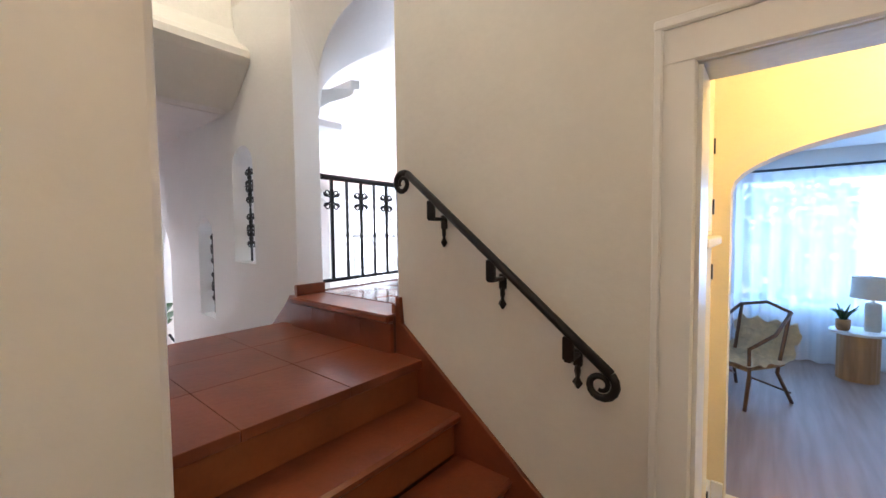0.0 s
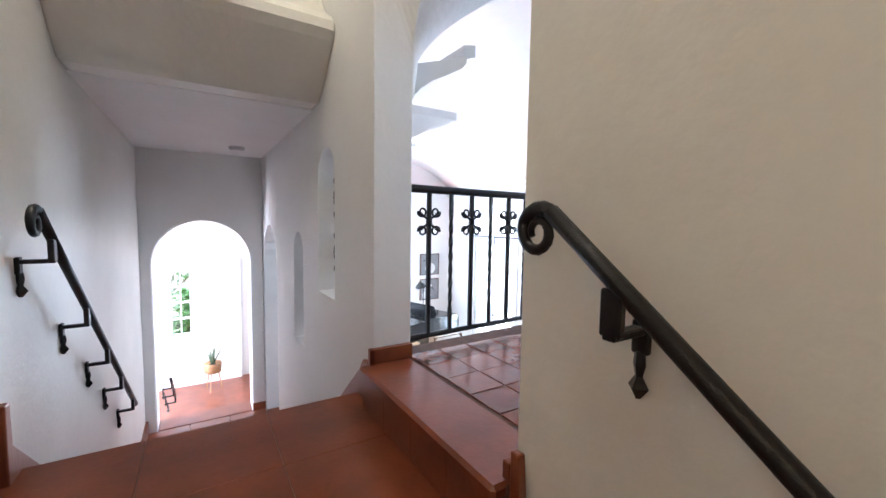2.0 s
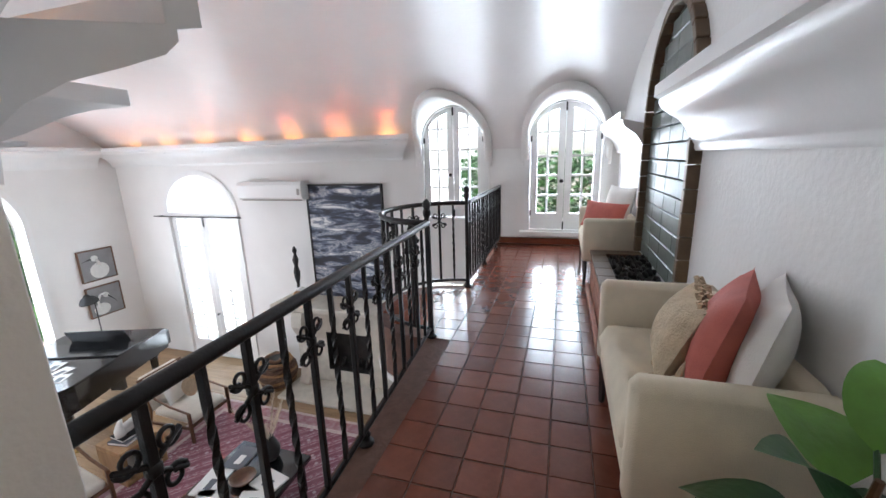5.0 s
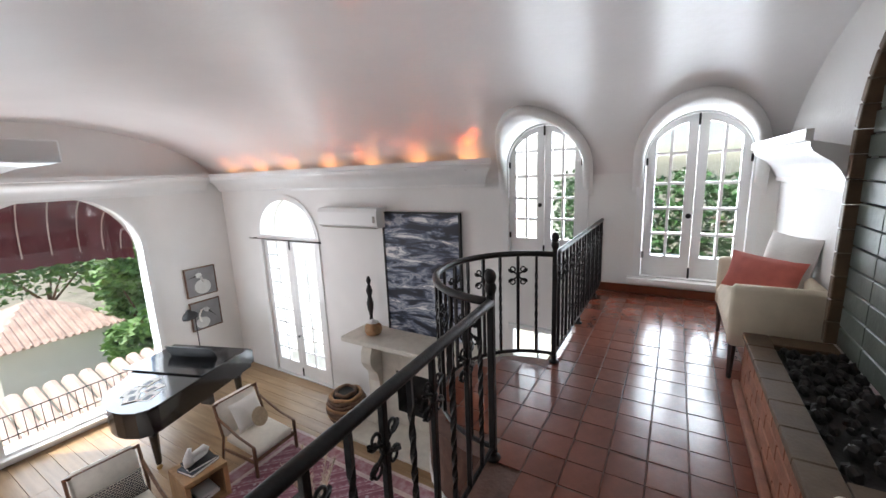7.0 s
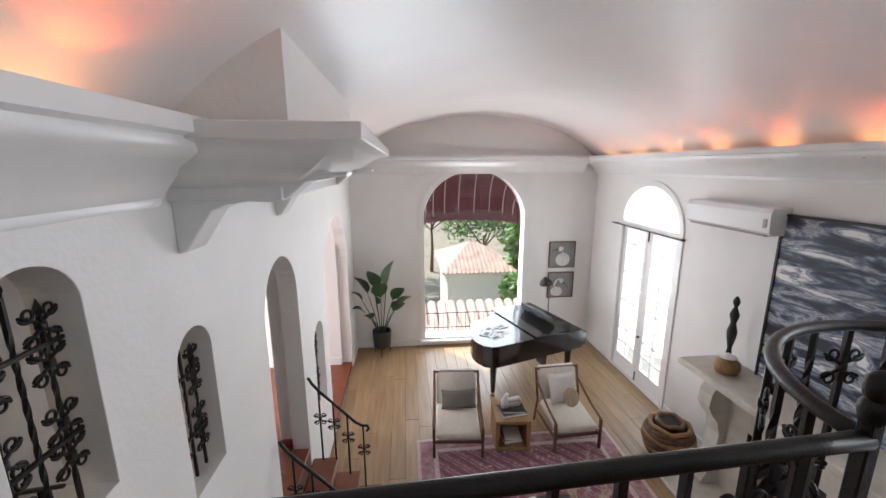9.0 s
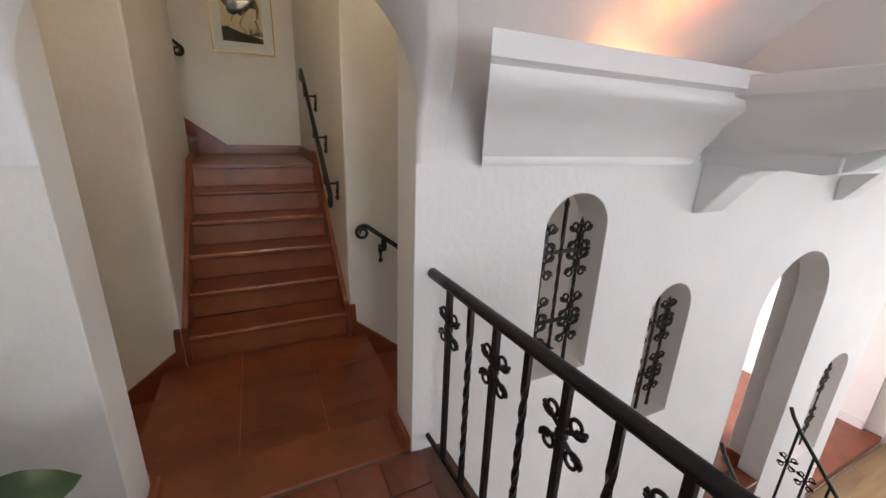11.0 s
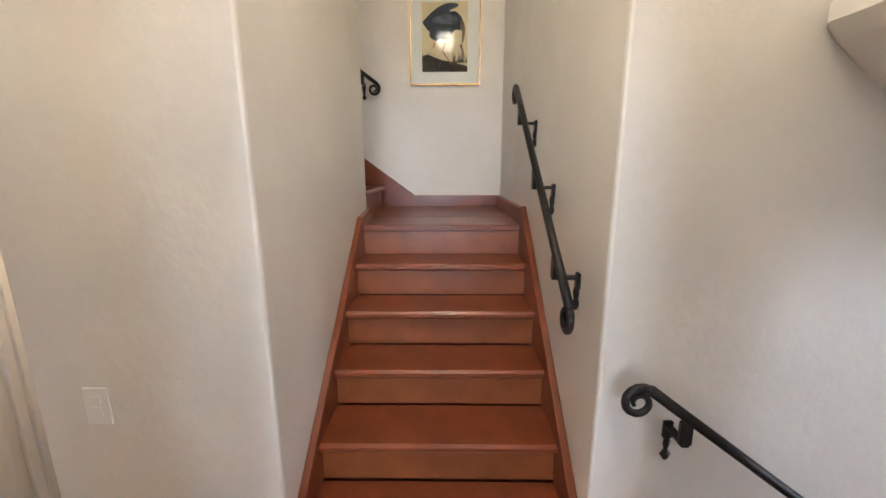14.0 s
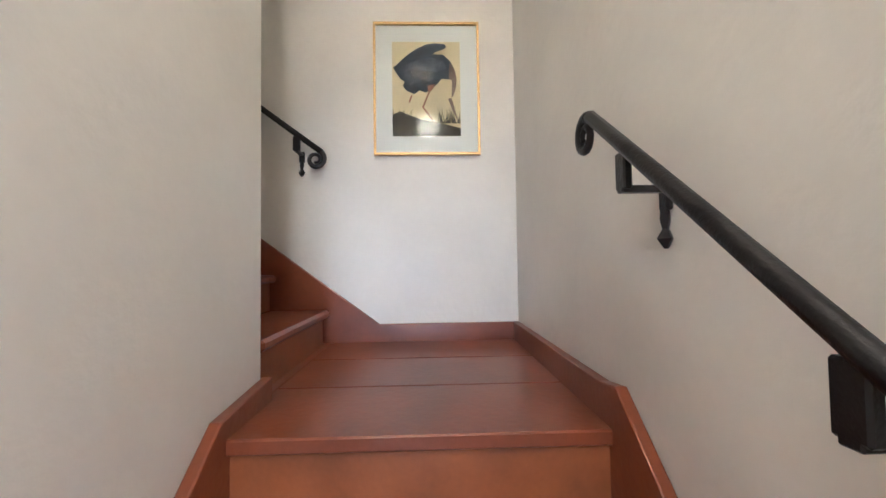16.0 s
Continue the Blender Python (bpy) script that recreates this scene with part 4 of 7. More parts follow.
for y in (2.78, 5.75, 6.6, 7.5):
    t = tagged(empty("cove_light", (XO + 0.20, y, 1.165)), "small warm lamp glowing behind the cornice", "light", "cove lights")
    Geo().lathe([(0.018, 0), (0.018, 0.03), (0.026, 0.034), (0.026, 0.045)], 10).ob("socket", BLACKMAT, t)
    Geo().lathe([(0.016, 0.046), (0.022, 0.06), (0.016, 0.078), (0.004, 0.084)], 10).ob("bulb", WARM, t, smooth=True)
    lamp("cove_lamp", "SPOT", look((XO + 0.218, y, 1.275), (XO + 0.50, y, 1.54)), 1.3, (1.0, 0.13, 0.03), cone=radians(130), radius=0.008)

# ---- windows and glazed doors ----
def leaf_holes(u0, u1, rows, cols, top_at, z0, stile, bar):
    """Panes of one leaf, the upper row cut by the head top_at(u)."""
    a, b = u0 + stile, u1 - stile
    holes = []
    for c in range(cols):
        x0 = a + (b - a) * c / cols + (bar / 2 if c else 0)
        x1 = a + (b - a) * (c + 1) / cols - (bar / 2 if c < cols - 1 else 0)
        for r in range(len(rows) - 1):
            y0, y1 = rows[r] + bar / 2, rows[r + 1] - bar / 2
            n = 8
            tops = [(x1 + (x0 - x1) * i / n, min(y1, top_at(x1 + (x0 - x1) * i / n) - stile)) for i in range(n + 1)]
            if max(t for _, t in tops) - y0 < 0.04:
                continue
            tops = [(x, max(t, y0 + 0.012)) for x, t in tops]
            holes.append([(x0, y0), (x1, y0)] + tops)
    return holes


def french_door(name, label, y0, y1, z0, spring, top, rows, x, lever=True, kick=0.0):
    """A pair of glazed leaves with an arched head, in the wall plane x; rows: heights of the glazing bars."""
    d = empty(name, (x, (y0 + y1) / 2, z0))
    c, r = (y0 + y1) / 2, (y1 - y0) / 2

    def head(u):
        k = max(0.0, 1 - ((u - c) / r) ** 2)
        return spring + (top - spring) * math.sqrt(k)
    def local(lp):
        return [(u - c, v - z0) for u, v in lp]
    fr_out = arch(y0 - 0.05, y1 + 0.05, z0, spring, top + 0.05, 24)
    fr_in = arch(y0 + 0.012, y1 - 0.012, z0 + 0.012, spring, top - 0.012, 24)
    Geo().prism("x", -0.05, 0.05, local(fr_out), [local(fr_in)]).ob("door_frame", TRIM, d)
    for s in (0, 1):
        u0, u1 = (y0 + 0.015, c - 0.002) if s == 0 else (c + 0.002, y1 - 0.015)
        n = 14
        us = [u1 + (u0 - u1) * i / n for i in range(n + 1)]
        outl = [(u0, z0 + 0.016), (u1, z0 + 0.016)] + [(u, max(z0 + 0.3, head(u) - 0.016)) for u in us]
        holes = leaf_holes(u0, u1, rows, 2, head, z0, 0.07, 0.022)
        leaf = Geo().prism("x", -0.006, 0.034, local(outl), [local(h) for h in holes]).ob("leaf", TRIM, d)
        for h in holes:
            p = Geo().prism("x", 0.012, 0.016, [(u - c, v - z0) for u, v in h]).ob("pane", CLEAR, leaf)
            p.visible_shadow = False
        for hz in (z0 + 0.2, spring):
            yy = y0 + 0.02 if s == 0 else y1 - 0.02
            Geo().box(-0.02, -0.006, yy - c - 0.008, yy - c + 0.008, hz - z0 - 0.03, hz - z0 + 0.03).ob("hinge", IRON, leaf)
    kz = z0 + 0.40 * (top - z0)
    Geo().lathe([(0.006, 0), (0.006, 0.03), (0.02, 0.036), (0.022, 0.05), (0.012, 0.06)], 10).ob("door_knob", IRON, d).matrix_basis = pose(-0.006, 0.03, kz - z0, 0, -90, 0)
    for zz, s in ((head(c) - 0.06, -1), (z0 + 0.06, 1)):
        Geo().box(-0.022, -0.008, -0.008, 0.008, zz - z0 - 0.045, zz - z0 + 0.045).ob("bolt", IRON, d)
    return setting(d, label, "door")


french_door("door_1", "arched white glazed door pair high over the living room", 2.50, 3.25, 0.28, 1.195, 1.57, [0.44, 0.65, 0.86, 1.08, 1.32, 1.57], XE + 0.03)
french_door("door_2", "arched white glazed door pair at the balcony's end, hedge outside", 1.24, 2.0, 0.155, 1.17, 1.55, [0.34, 0.55, 0.77, 0.98, 1.23, 1.55], XE + 0.03)
setting(soften(Geo().box(XE - 0.08, XE, 1.15, 2.09, 0.10, 0.152).ob("trim_door_sill", TRIM), 0.006), "white painted sill under the balcony door", "sill")
# tall garden door with a fanlight
d = empty("door_3", (XE + 0.03, 6.835, ZF))
Geo().prism("x", -0.05, 0.05, [(u - 7.55, v + 2.6) for u, v in arch(6.72, 8.38, -2.59, 0.26, 1.06, 26)], [[(u - 7.55, v + 2.6) for u, v in arch(6.815, 8.285, 0.30, 0.32, 0.965, 26)], [(u - 7.55, v + 2.6) for u, v in rect(6.815, 8.285, -2.57, 0.22)]]).ob("door_frame", TRIM, d)
fan = Geo().prism("x", 0.0, 0.006, [(u - 7.55, v + 2.6) for u, v in arch(6.815, 8.285, 0.30, 0.32, 0.965, 26)]).ob("fanlight_pane", CLEAR, d)
fan.visible_shadow = False
for s in (0, 1):
    u0, u1 = ((6.82, 7.548), (7.552, 8.28))[s]
    zr = [-2.30 + 0.275 * i for i in range(10)]
    holes = leaf_holes(u0, u1, zr, 2, lambda u: 9.0, -2.57, 0.10, 0.022)
    leaf = Geo().prism("x", -0.006, 0.034, [(u - 7.55, v + 2.6) for u, v in rect(u0, u1, -2.565, 0.215)], [[(u - 7.55, v + 2.6) for u, v in h] for h in holes]).ob("leaf", TRIM, d)
    for h in holes:
        p = Geo().prism("x", 0.012, 0.016, [(u - 7.55, v + 2.6) for u, v in h]).ob("pane", CLEAR, leaf)
        p.visible_shadow = False
Geo().lathe([(0.006, 0), (0.006, 0.03), (0.02, 0.036), (0.022, 0.05), (0.012, 0.06)], 10).ob("door_knob", IRON, d).matrix_basis = pose(-0.006, -0.05, 0.92, 0, -90, 0)
Geo().box(-0.022, -0.008, -0.008, 0.008, 2.63, 2.80).ob("bolt", IRON, d)
Geo().box(-0.022, -0.008, -0.008, 0.008, 0.05, 0.22).ob("bolt", IRON, d)
d.scale = (1.0, 0.85, 0.82)
setting(d, "tall white glazed garden doors with an arched fanlight", "door")
rod = tagged(Geo().tube([(XE - 0.05, 6.05, 0.235), (XE - 0.05, 7.72, 0.235)], 0.008, 8).ob("curtain_rod", IRON, smooth=True), "thin black curtain rod across the garden door", "rod")
Geo().box(-0.0, 0.05, -0.008, 0.008, -0.01, 0.01).ob("holder", IRON, rod).matrix_basis = pose(XE - 0.05, 7.6, 0.235)
Geo().box(-0.0, 0.05, -0.008, 0.008, -0.01, 0.01).ob("holder", IRON, rod).matrix_basis = pose(XE - 0.05, 6.12, 0.235)
# window under the balcony
d = empty("window_2", (XE + 0.05, 2.775, -1.6))
d.scale = (1.0, 0.95, 0.75)
Geo().prism("x", -0.07, 0.04, rect(-0.5, 0.5, 0, 1.45), [rect(-0.44 + 0.30 * i, -0.16 + 0.30 * i, 0.06 + 0.46 * j, 0.48 + 0.46 * j) for i in range(3) for j in range(3)]).ob("window_frame", TRIM, d)
p = Geo().box(0.0, 0.004, -0.45, 0.45, 0.05, 1.42).ob("pane", CLEAR, d)
p.visible_shadow = False
setting(d, "white window under the balcony", "window")
# great window
d = empty("window_1", (3.61, YN + 0.06, -1.95))
d.scale = (0.865, 1.0, 0.872)
Geo().prism("y", -0.085, 0.10, [(u - 3.595, v + 2.36) for u, v in arch(2.50, 4.69, -2.42, 0.18, 1.14, 32)], [[(u - 3.595, v + 2.36) for u, v in arch(2.58, 4.61, -2.34, 0.18, 1.06, 32)]]).ob("window_frame", TRIM, d)
p = Geo().prism("y", 0.02, 0.026, [(u - 3.595, v + 2.36) for u, v in arch(2.58, 4.61, -2.34, 0.18, 1.06, 32)]).ob("pane", CLEAR, d)
p.visible_shadow = False
Geo().box(-1.12, 1.12, -0.16, -0.02, -0.07, -0.02, 0.008).ob("window_sill", TRIM, d)
setting(d, "great arched picture window with a white frame", "window")
# awning outside the great window: a ribbed quarter dome with a scalloped valance
aw = tagged(empty("awning", (3.61, YN + 0.29, 0.22)), "maroon canvas dome awning with pale piping outside the window", "awning")
R, D = 0.88, 0.66


def dome(u, v):
    a, e = math.pi * u, math.pi / 2 * v
    puff = 1 + 0.012 * abs(math.sin(8 * a))
    return (-R * math.cos(a) * puff, D * math.sin(a) * math.sin(e) * puff, 0.93 * math.sin(a) * math.cos(e) * puff)


Geo().grid(49, 10, dome).ob("canvas", MAROON, aw, smooth=True)
for i in range(1, 9):
    u = i / 9
    Geo().tube([tuple(q * 0.982 for q in dome(u, v / 12)) for v in range(13)], 0.009, 5).ob("piping", STRIPE, aw)


def valance(u, v):
    a = math.pi * u
    drop = 0.13 + 0.03 * abs(math.sin(14 * a))
    return (-R * math.cos(a), D * math.sin(a), -drop * v)


Geo().grid(113, 4, valance).ob("valance", MAROON, aw, smooth=True)
# low iron guard outside the window
gd = tagged(empty("window_guard", (3.61, YN + 0.34, -1.95)), "low black iron guard outside the window", "railing")
gd.scale = (0.86, 1.0, 0.8)
for z in (0.42, 0.06):
    Geo().tube([(-1.03, 0, z), (1.03, 0, z)], 0.010, 6).ob("rail", IRON, gd)
for i in range(21):
    Geo().box(-1.0 + 0.1 * i - 0.005, -1.0 + 0.1 * i + 0.005, -0.005, 0.005, -0.02, 0.42).ob("bar", IRON, gd)

# ---- things on the walls ----
ac = tagged(empty("air_conditioner", (XE, 5.38, 0.51)), "white wall-mounted air conditioner unit", "air conditioner")
ac.scale = (0.95, 0.91, 0.98)
Geo().prism("y", -0.56, 0.56, [(0.0, 0.0), (-0.17, 0.0), (-0.205, 0.03), (-0.21, 0.20), (-0.19, 0.245), (0.0, 0.25)]).ob("body", PLASTIC, ac)
Geo().box(-0.19, -0.06, -0.50, 0.50, -0.012, 0.004).ob("louvre", CONCRETE, ac)
Geo().box(-0.214, -0.209, -0.53, -0.49, 0.07, 0.15).ob("display", CONCRETE, ac)

art = tagged(empty("abstract_painting", (XE - 0.005, 4.355, -0.895)), "large abstract canvas of navy, grey and white waves, black frame", "painting")
m = bpy.data.materials.new("wave_paint")
m.use_nodes = True
nt = m.node_tree
co, mp = nt.nodes.new("ShaderNodeTexCoord"), nt.nodes.new("ShaderNodeMapping")
mp.inputs["Scale"].default_value = (1.0, 1.1, 4.6)
n1, n2 = nt.nodes.new("ShaderNodeTexNoise"), nt.nodes.new("ShaderNodeTexNoise")
n1.inputs["Scale"].default_value, n1.inputs["Detail"].default_value, n1.inputs["Distortion"].default_value = 1.35, 7, 0.9
n2.inputs["Scale"].default_value, n2.inputs["Detail"].default_value = 9.0, 4
ramp = nt.nodes.new("ShaderNodeValToRGB")
ramp.color_ramp.elements[0].position, ramp.color_ramp.elements[0].color = 0.40, (0.012, 0.016, 0.03, 1)
ramp.color_ramp.elements[1].position, ramp.color_ramp.elements[1].color = 0.625, (0.78, 0.78, 0.78, 1)
for pos, col in ((0.455, (0.045, 0.06, 0.10, 1)), (0.50, (0.16, 0.19, 0.26, 1)), (0.54, (0.42, 0.44, 0.49, 1)), (0.575, (0.10, 0.13, 0.19, 1))):
    e = ramp.color_ramp.elements.new(pos)
    e.color = col
nt.links.new(co.outputs["Object"], mp.inputs[0])
nt.links.new(mp.outputs[0], n1.inputs["Vector"])
nt.links.new(mp.outputs[0], n2.inputs["Vector"])
mm = nt.nodes.new("ShaderNodeMath")
mm.operation = "MULTIPLY_ADD"
nt.links.new(n2.outputs["Fac"], mm.inputs[0])
mm.inputs[1].default_value = 0.14
nt.links.new(n1.outputs["Fac"], mm.inputs[2])
sb = nt.nodes.new("ShaderNodeMath")
sb.operation = "SUBTRACT"
nt.links.new(mm.outputs[0], sb.inputs[0])
sb.inputs[1].default_value = 0.07
nt.links.new(sb.outputs[0], ramp.inputs[0])
nt.links.new(ramp.outputs[0], nt.nodes["Principled BSDF"].inputs["Base Color"])
nt.nodes["Principled BSDF"].inputs["Roughness"].default_value = 0.5
art.scale = (1.0, 0.888, 0.88)
Geo().box(-0.035, -0.005, -0.60, 0.60, 0.012, 1.79).ob("canvas", m, art)
Geo().prism("x", -0.045, 0.0, rect(-0.625, 0.625, -0.012, 1.815), [rect(-0.602, 0.602, 0.011, 1.792)]).ob("frame", BLACKMAT, art)


def ellipse(cx, cy, rx, ry, rot=0.0, n=20):
    c, s = math.cos(rot), math.sin(rot)
    return [(cx + rx * math.cos(a) * c - ry * math.sin(a) * s, cy + rx * math.cos(a) * s + ry * math.sin(a) * c) for a in [2 * math.pi * i / n for i in range(n)]]


GREYPRINT = material("grey_print_ground", (0.27, 0.27, 0.275), 0.7, vary=0.1, scale=5)
BIRDWHITE = material("white_bird_paint", (0.72, 0.72, 0.70), 0.7, vary=0.06, scale=12)
BEAK = material("dark_beak_paint", (0.05, 0.05, 0.05), 0.7)


def egret(label, cz, flip):
    t = tagged(empty("egret_print", (5.21, YN - 0.003, cz)), label, "picture", "egret prints")
    t.scale = (0.76, 1.0, 0.90)
    Geo().box(-0.30, 0.30, -0.022, 0.0, -0.25, 0.25).ob("print", GREYPRINT, t)
    Geo().prism("y", -0.035, 0.0, rect(-0.315, 0.315, -0.265, 0.265), [rect(-0.299, 0.299, -0.249, 0.249)]).ob("frame", TEAK, t)
    s = -1 if flip else 1
    g = Geo()
    if not flip:
        g.prism("y", -0.0255, -0.0225, ellipse(0.02, -0.10, 0.17, 0.135))
        g.tube([(0.0, -0.024, 0.0), (-0.01, -0.024, 0.07), (-0.03, -0.024, 0.11)], [0.10, 0.07, 0.055], 8, flat=0.03)
        g.prism("y", -0.0265, -0.0225, ellipse(-0.035, 0.115, 0.065, 0.05))
    else:
        g.prism("y", -0.0255, -0.0225, ellipse(-0.09, -0.14, 0.15, 0.10))
        g.tube([(-0.15, -0.024, -0.10), (-0.16, -0.024, 0.02), (-0.10, -0.024, 0.11), (-0.02, -0.024, 0.13), (0.03, -0.024, 0.09)], [0.07, 0.055, 0.045, 0.045, 0.05], 8, flat=0.06)
        g.prism("y", -0.0265, -0.0225, ellipse(0.02, 0.085, 0.065, 0.045, -0.4))
    g.ob("bird_shape", BIRDWHITE, t)
    Geo().prism("y", -0.027, -0.0225, [(-0.09, 0.125), (-0.27, 0.08), (-0.09, 0.10)] if not flip else [(0.06, 0.08), (0.22, -0.10), (0.045, 0.055)]).ob("beak_shape", BEAK, t)
    return t


egret("grey print of a white egret, head raised, thin wooden frame", -0.443, False)
egret("grey print of a white egret with curved neck, thin wooden frame", -1.007, True)

K = 0.86   # size of the living room things in drawing units
# fireplace
fp = tagged(empty("fireplace", (XE, 4.33, ZF)), "pale cast-stone fireplace with scrolled legs and a dark firebox", "fireplace")
fp.scale = (K, K, K)
Geo().prism("x", -0.30, -0.004, rect(-0.95, 0.95, 0.0, 1.26), [rect(-0.40, 0.40, 0.26, 0.92)]).ob("surround", STONE, fp)
Geo().box(-0.62, -0.002, -1.15, 1.15, 1.36, 1.44, 0.015).ob("mantel_shelf", STONE, fp)
Geo().prism("y", -1.08, 1.08, [(-0.30, 1.26), (-0.34, 1.27), (-0.40, 1.30), (-0.52, 1.33), (-0.58, 1.36), (0, 1.36), (0, 1.26)]).ob("moulding", STONE, fp)
for y in (-0.84, 0.66):
    Geo().prism("y", y, y + 0.18, [(-0.30, 0.02), (-0.50, 0.02), (-0.52, 0.10), (-0.46, 0.20), (-0.40, 0.45), (-0.38, 0.70), (-0.42, 0.86), (-0.50, 0.96), (-0.55, 1.06), (-0.54, 1.20), (-0.50, 1.29), (-0.30, 1.27)]).ob("leg", STONE, fp)
Geo().prism("x", -0.298, -0.03, rect(-0.44, 0.44, 0.22, 0.96), [rect(-0.39, 0.39, 0.27, 0.91)]).ob("firebox_sides", SOOT, fp)
Geo().box(-0.05, -0.01, -0.44, 0.44, 0.2, 0.96).ob("firebox_back", SOOT, fp)
Geo().box(-0.9, -0.301, -0.98, 0.98, 0.0, 0.055, 0.012).ob("hearth", STONE, fp)
for i in range(4):
    Geo().tube([(-0.22, -0.26 + 0.15 * i, 0.30), (-0.10, -0.20 + 0.14 * i, 0.36 + 0.03 * (i % 2))], 0.035, 8).ob("log", SOOT, fp)
g = Geo().lathe([(0.05, 0), (0.055, 0.01), (0.02, 0.03), (0.032, 0.12), (0.022, 0.22), (0.045, 0.34), (0.052, 0.42), (0.028, 0.52), (0.05, 0.62), (0.03, 0.68), (0.016, 0.71), (0.032, 0.75), (0.036, 0.78), (0.02, 0.82), (0.005, 0.84)], 14)
tagged(g.ob("tall_statuette", BLACKMAT, smooth=True), "slender black statuette on the mantel", "statuette").matrix_world = pose(5.60, 5.10, ZF + 1.2395) @ Matrix.Scale(K, 4)
g = Geo().lathe([(0.06, 0), (0.11, 0.02), (0.13, 0.08), (0.12, 0.14), (0.08, 0.17), (0.085, 0.19)], 18)
pot = tagged(g.ob("lidded_pot", RATTAN, smooth=True), "round tan lidded pot on the mantel", "pot")
pot.matrix_world = pose(5.47, 4.96, ZF + 1.2395) @ Matrix.Scale(K, 4)
Geo().lathe([(0.087, 0.19), (0.08, 0.205), (0.03, 0.215), (0.02, 0.235), (0.005, 0.24)], 18).ob("lid", CERAMIC, pot, smooth=True)

# ---- floor of oak boards ----
of = setting(empty("floor_oak"), "wide oak floor boards with knots, satin finish", "floor")
bw = 0.17
widths = int((XE - 0.01 - XO) / bw)
count = 0
random.seed(4)
for i in range(widths + 1):
    x0 = XO + 0.005 + i * bw
    y = 0.65 - random.random() * 1.2
    while y < YN - 0.01:
        ln = 1.5 + random.random() * 0.9
        y0, y1 = max(y, 0.65), min(y + ln, YN - 0.002)
        if y1 - y0 > 0.05:
            Geo().box(x0 + 0.001, min(x0 + bw - 0.001, XE - 0.005), y0 + 0.001, y1 - 0.001, ZF - 0.019, ZF, 0.0025).ob("board", OAK, of)
        y += ln

# ---- living room furniture ----
def cushion(name, w, h, d, mat, parent=None, label="", n=15, plump=0.55):
    """A stuffed cushion standing in the xz plane, base at z 0."""
    g = Geo()
    for s in (-1, 1):
        def fn(u, v, s=s):
            a, b = 2 * u - 1, 2 * v - 1
            t = max(0.0, (1 - a * a) * (1 - b * b)) ** plump
            sag = 0.006 * math.sin(5 * a + 2 * b) * t
            return (a * w / 2 * (1 - 0.08 * (1 - b * b)), s * (d / 2 * t + 0.0003) + sag, h / 2 + b * h / 2 * (1 - 0.08 * (1 - a * a)))
        g.grid(n, n, fn)
    return g.ob(name, mat, parent, label, smooth=True)


def armchair(label, m, pillow_mat, pillow_label, flip):
    c = tagged(empty("lounge_chair"), label, "armchair", "lounge chairs by the rug")
    m = m @ Matrix.Scale(K, 4)
    c.matrix_world = m
    for x in (-0.315, 0.315):
        Geo().box(x - 0.018, x + 0.018, -0.40, -0.36, 0.0, 0.44, 0.006).ob("front_leg", TEAK, c)
        g = Geo()
        g.tube([(x, 0.34, 0.0), (x, 0.24, 0.40), (x, 0.36, 0.84)], 0.018, 6)
        g.ob("back_post", TEAK, c)
        Geo().tube([(x, -0.38, 0.44), (x, -0.10, 0.50), (x, 0.30, 0.66)], 0.018, 6, flat=0.7).ob("armrest", TEAK, c)
        Geo().box(x - 0.014, x + 0.014, -0.37, 0.26, 0.20, 0.235, 0.005).ob("side_rail", TEAK, c)
    Geo().box(-0.315, 0.315, -0.395, -0.365, 0.22, 0.26, 0.006).ob("front_rail", TEAK, c)
    Geo().box(-0.315, 0.315, 0.345, 0.375, 0.80, 0.835, 0.006).ob("top_rail", TEAK, c)
    g = Geo()
    g.m = pose(0, -0.05, 0.32, 6, 0, 0)
    g.box(-0.29, 0.29, -0.33, 0.30, -0.055, 0.065, 0.04)
    g.ob("seat_cushion", IVORY, c, angle=60)
    g = Geo()
    g.m = pose(0, 0.27, 0.36, -15, 0, 0)
    g.box(-0.29, 0.29, -0.05, 0.05, 0.0, 0.50, 0.035)
    g.ob("back_cushion", IVORY, c, angle=60)
    p = tagged(cushion("throw_pillow", 0.50 if not flip else 0.44, 0.26 if not flip else 0.42, 0.14, pillow_mat), pillow_label, "pillow")
    p.matrix_world = m @ pose(0.03, 0.08, 0.405, -24, 0, 4)
    return c


def woven(name, dark, light, sx, sz):
    m = material(name, light, 0.9, vary=0.05, bump=0.4)
    nt = m.node_tree
    b = nt.nodes["Principled BSDF"]
    co, mp, ch = nt.nodes.new("ShaderNodeTexCoord"), nt.nodes.new("ShaderNodeMapping"), nt.nodes.new("ShaderNodeTexBrick")
    mp.inputs["Rotation"].default_value = (radians(90), 0, radians(0))
    ch.inputs["Scale"].default_value, ch.inputs["Mortar Size"].default_value = sx, 0.028
    ch.inputs["Brick Width"].default_value, ch.inputs["Row Height"].default_value = 0.35, 0.22
    ch.inputs["Color1"].default_value, ch.inputs["Color2"].default_value, ch.inputs["Mortar"].default_value = (*dark, 1), (*dark, 1), (*light, 1)
    nt.links.new(co.outputs["Object"], mp.inputs[0])
    nt.links.new(mp.outputs[0], ch.inputs["Vector"])
    nt.links.new(ch.outputs["Color"], b.inputs["Base Color"])
    return m


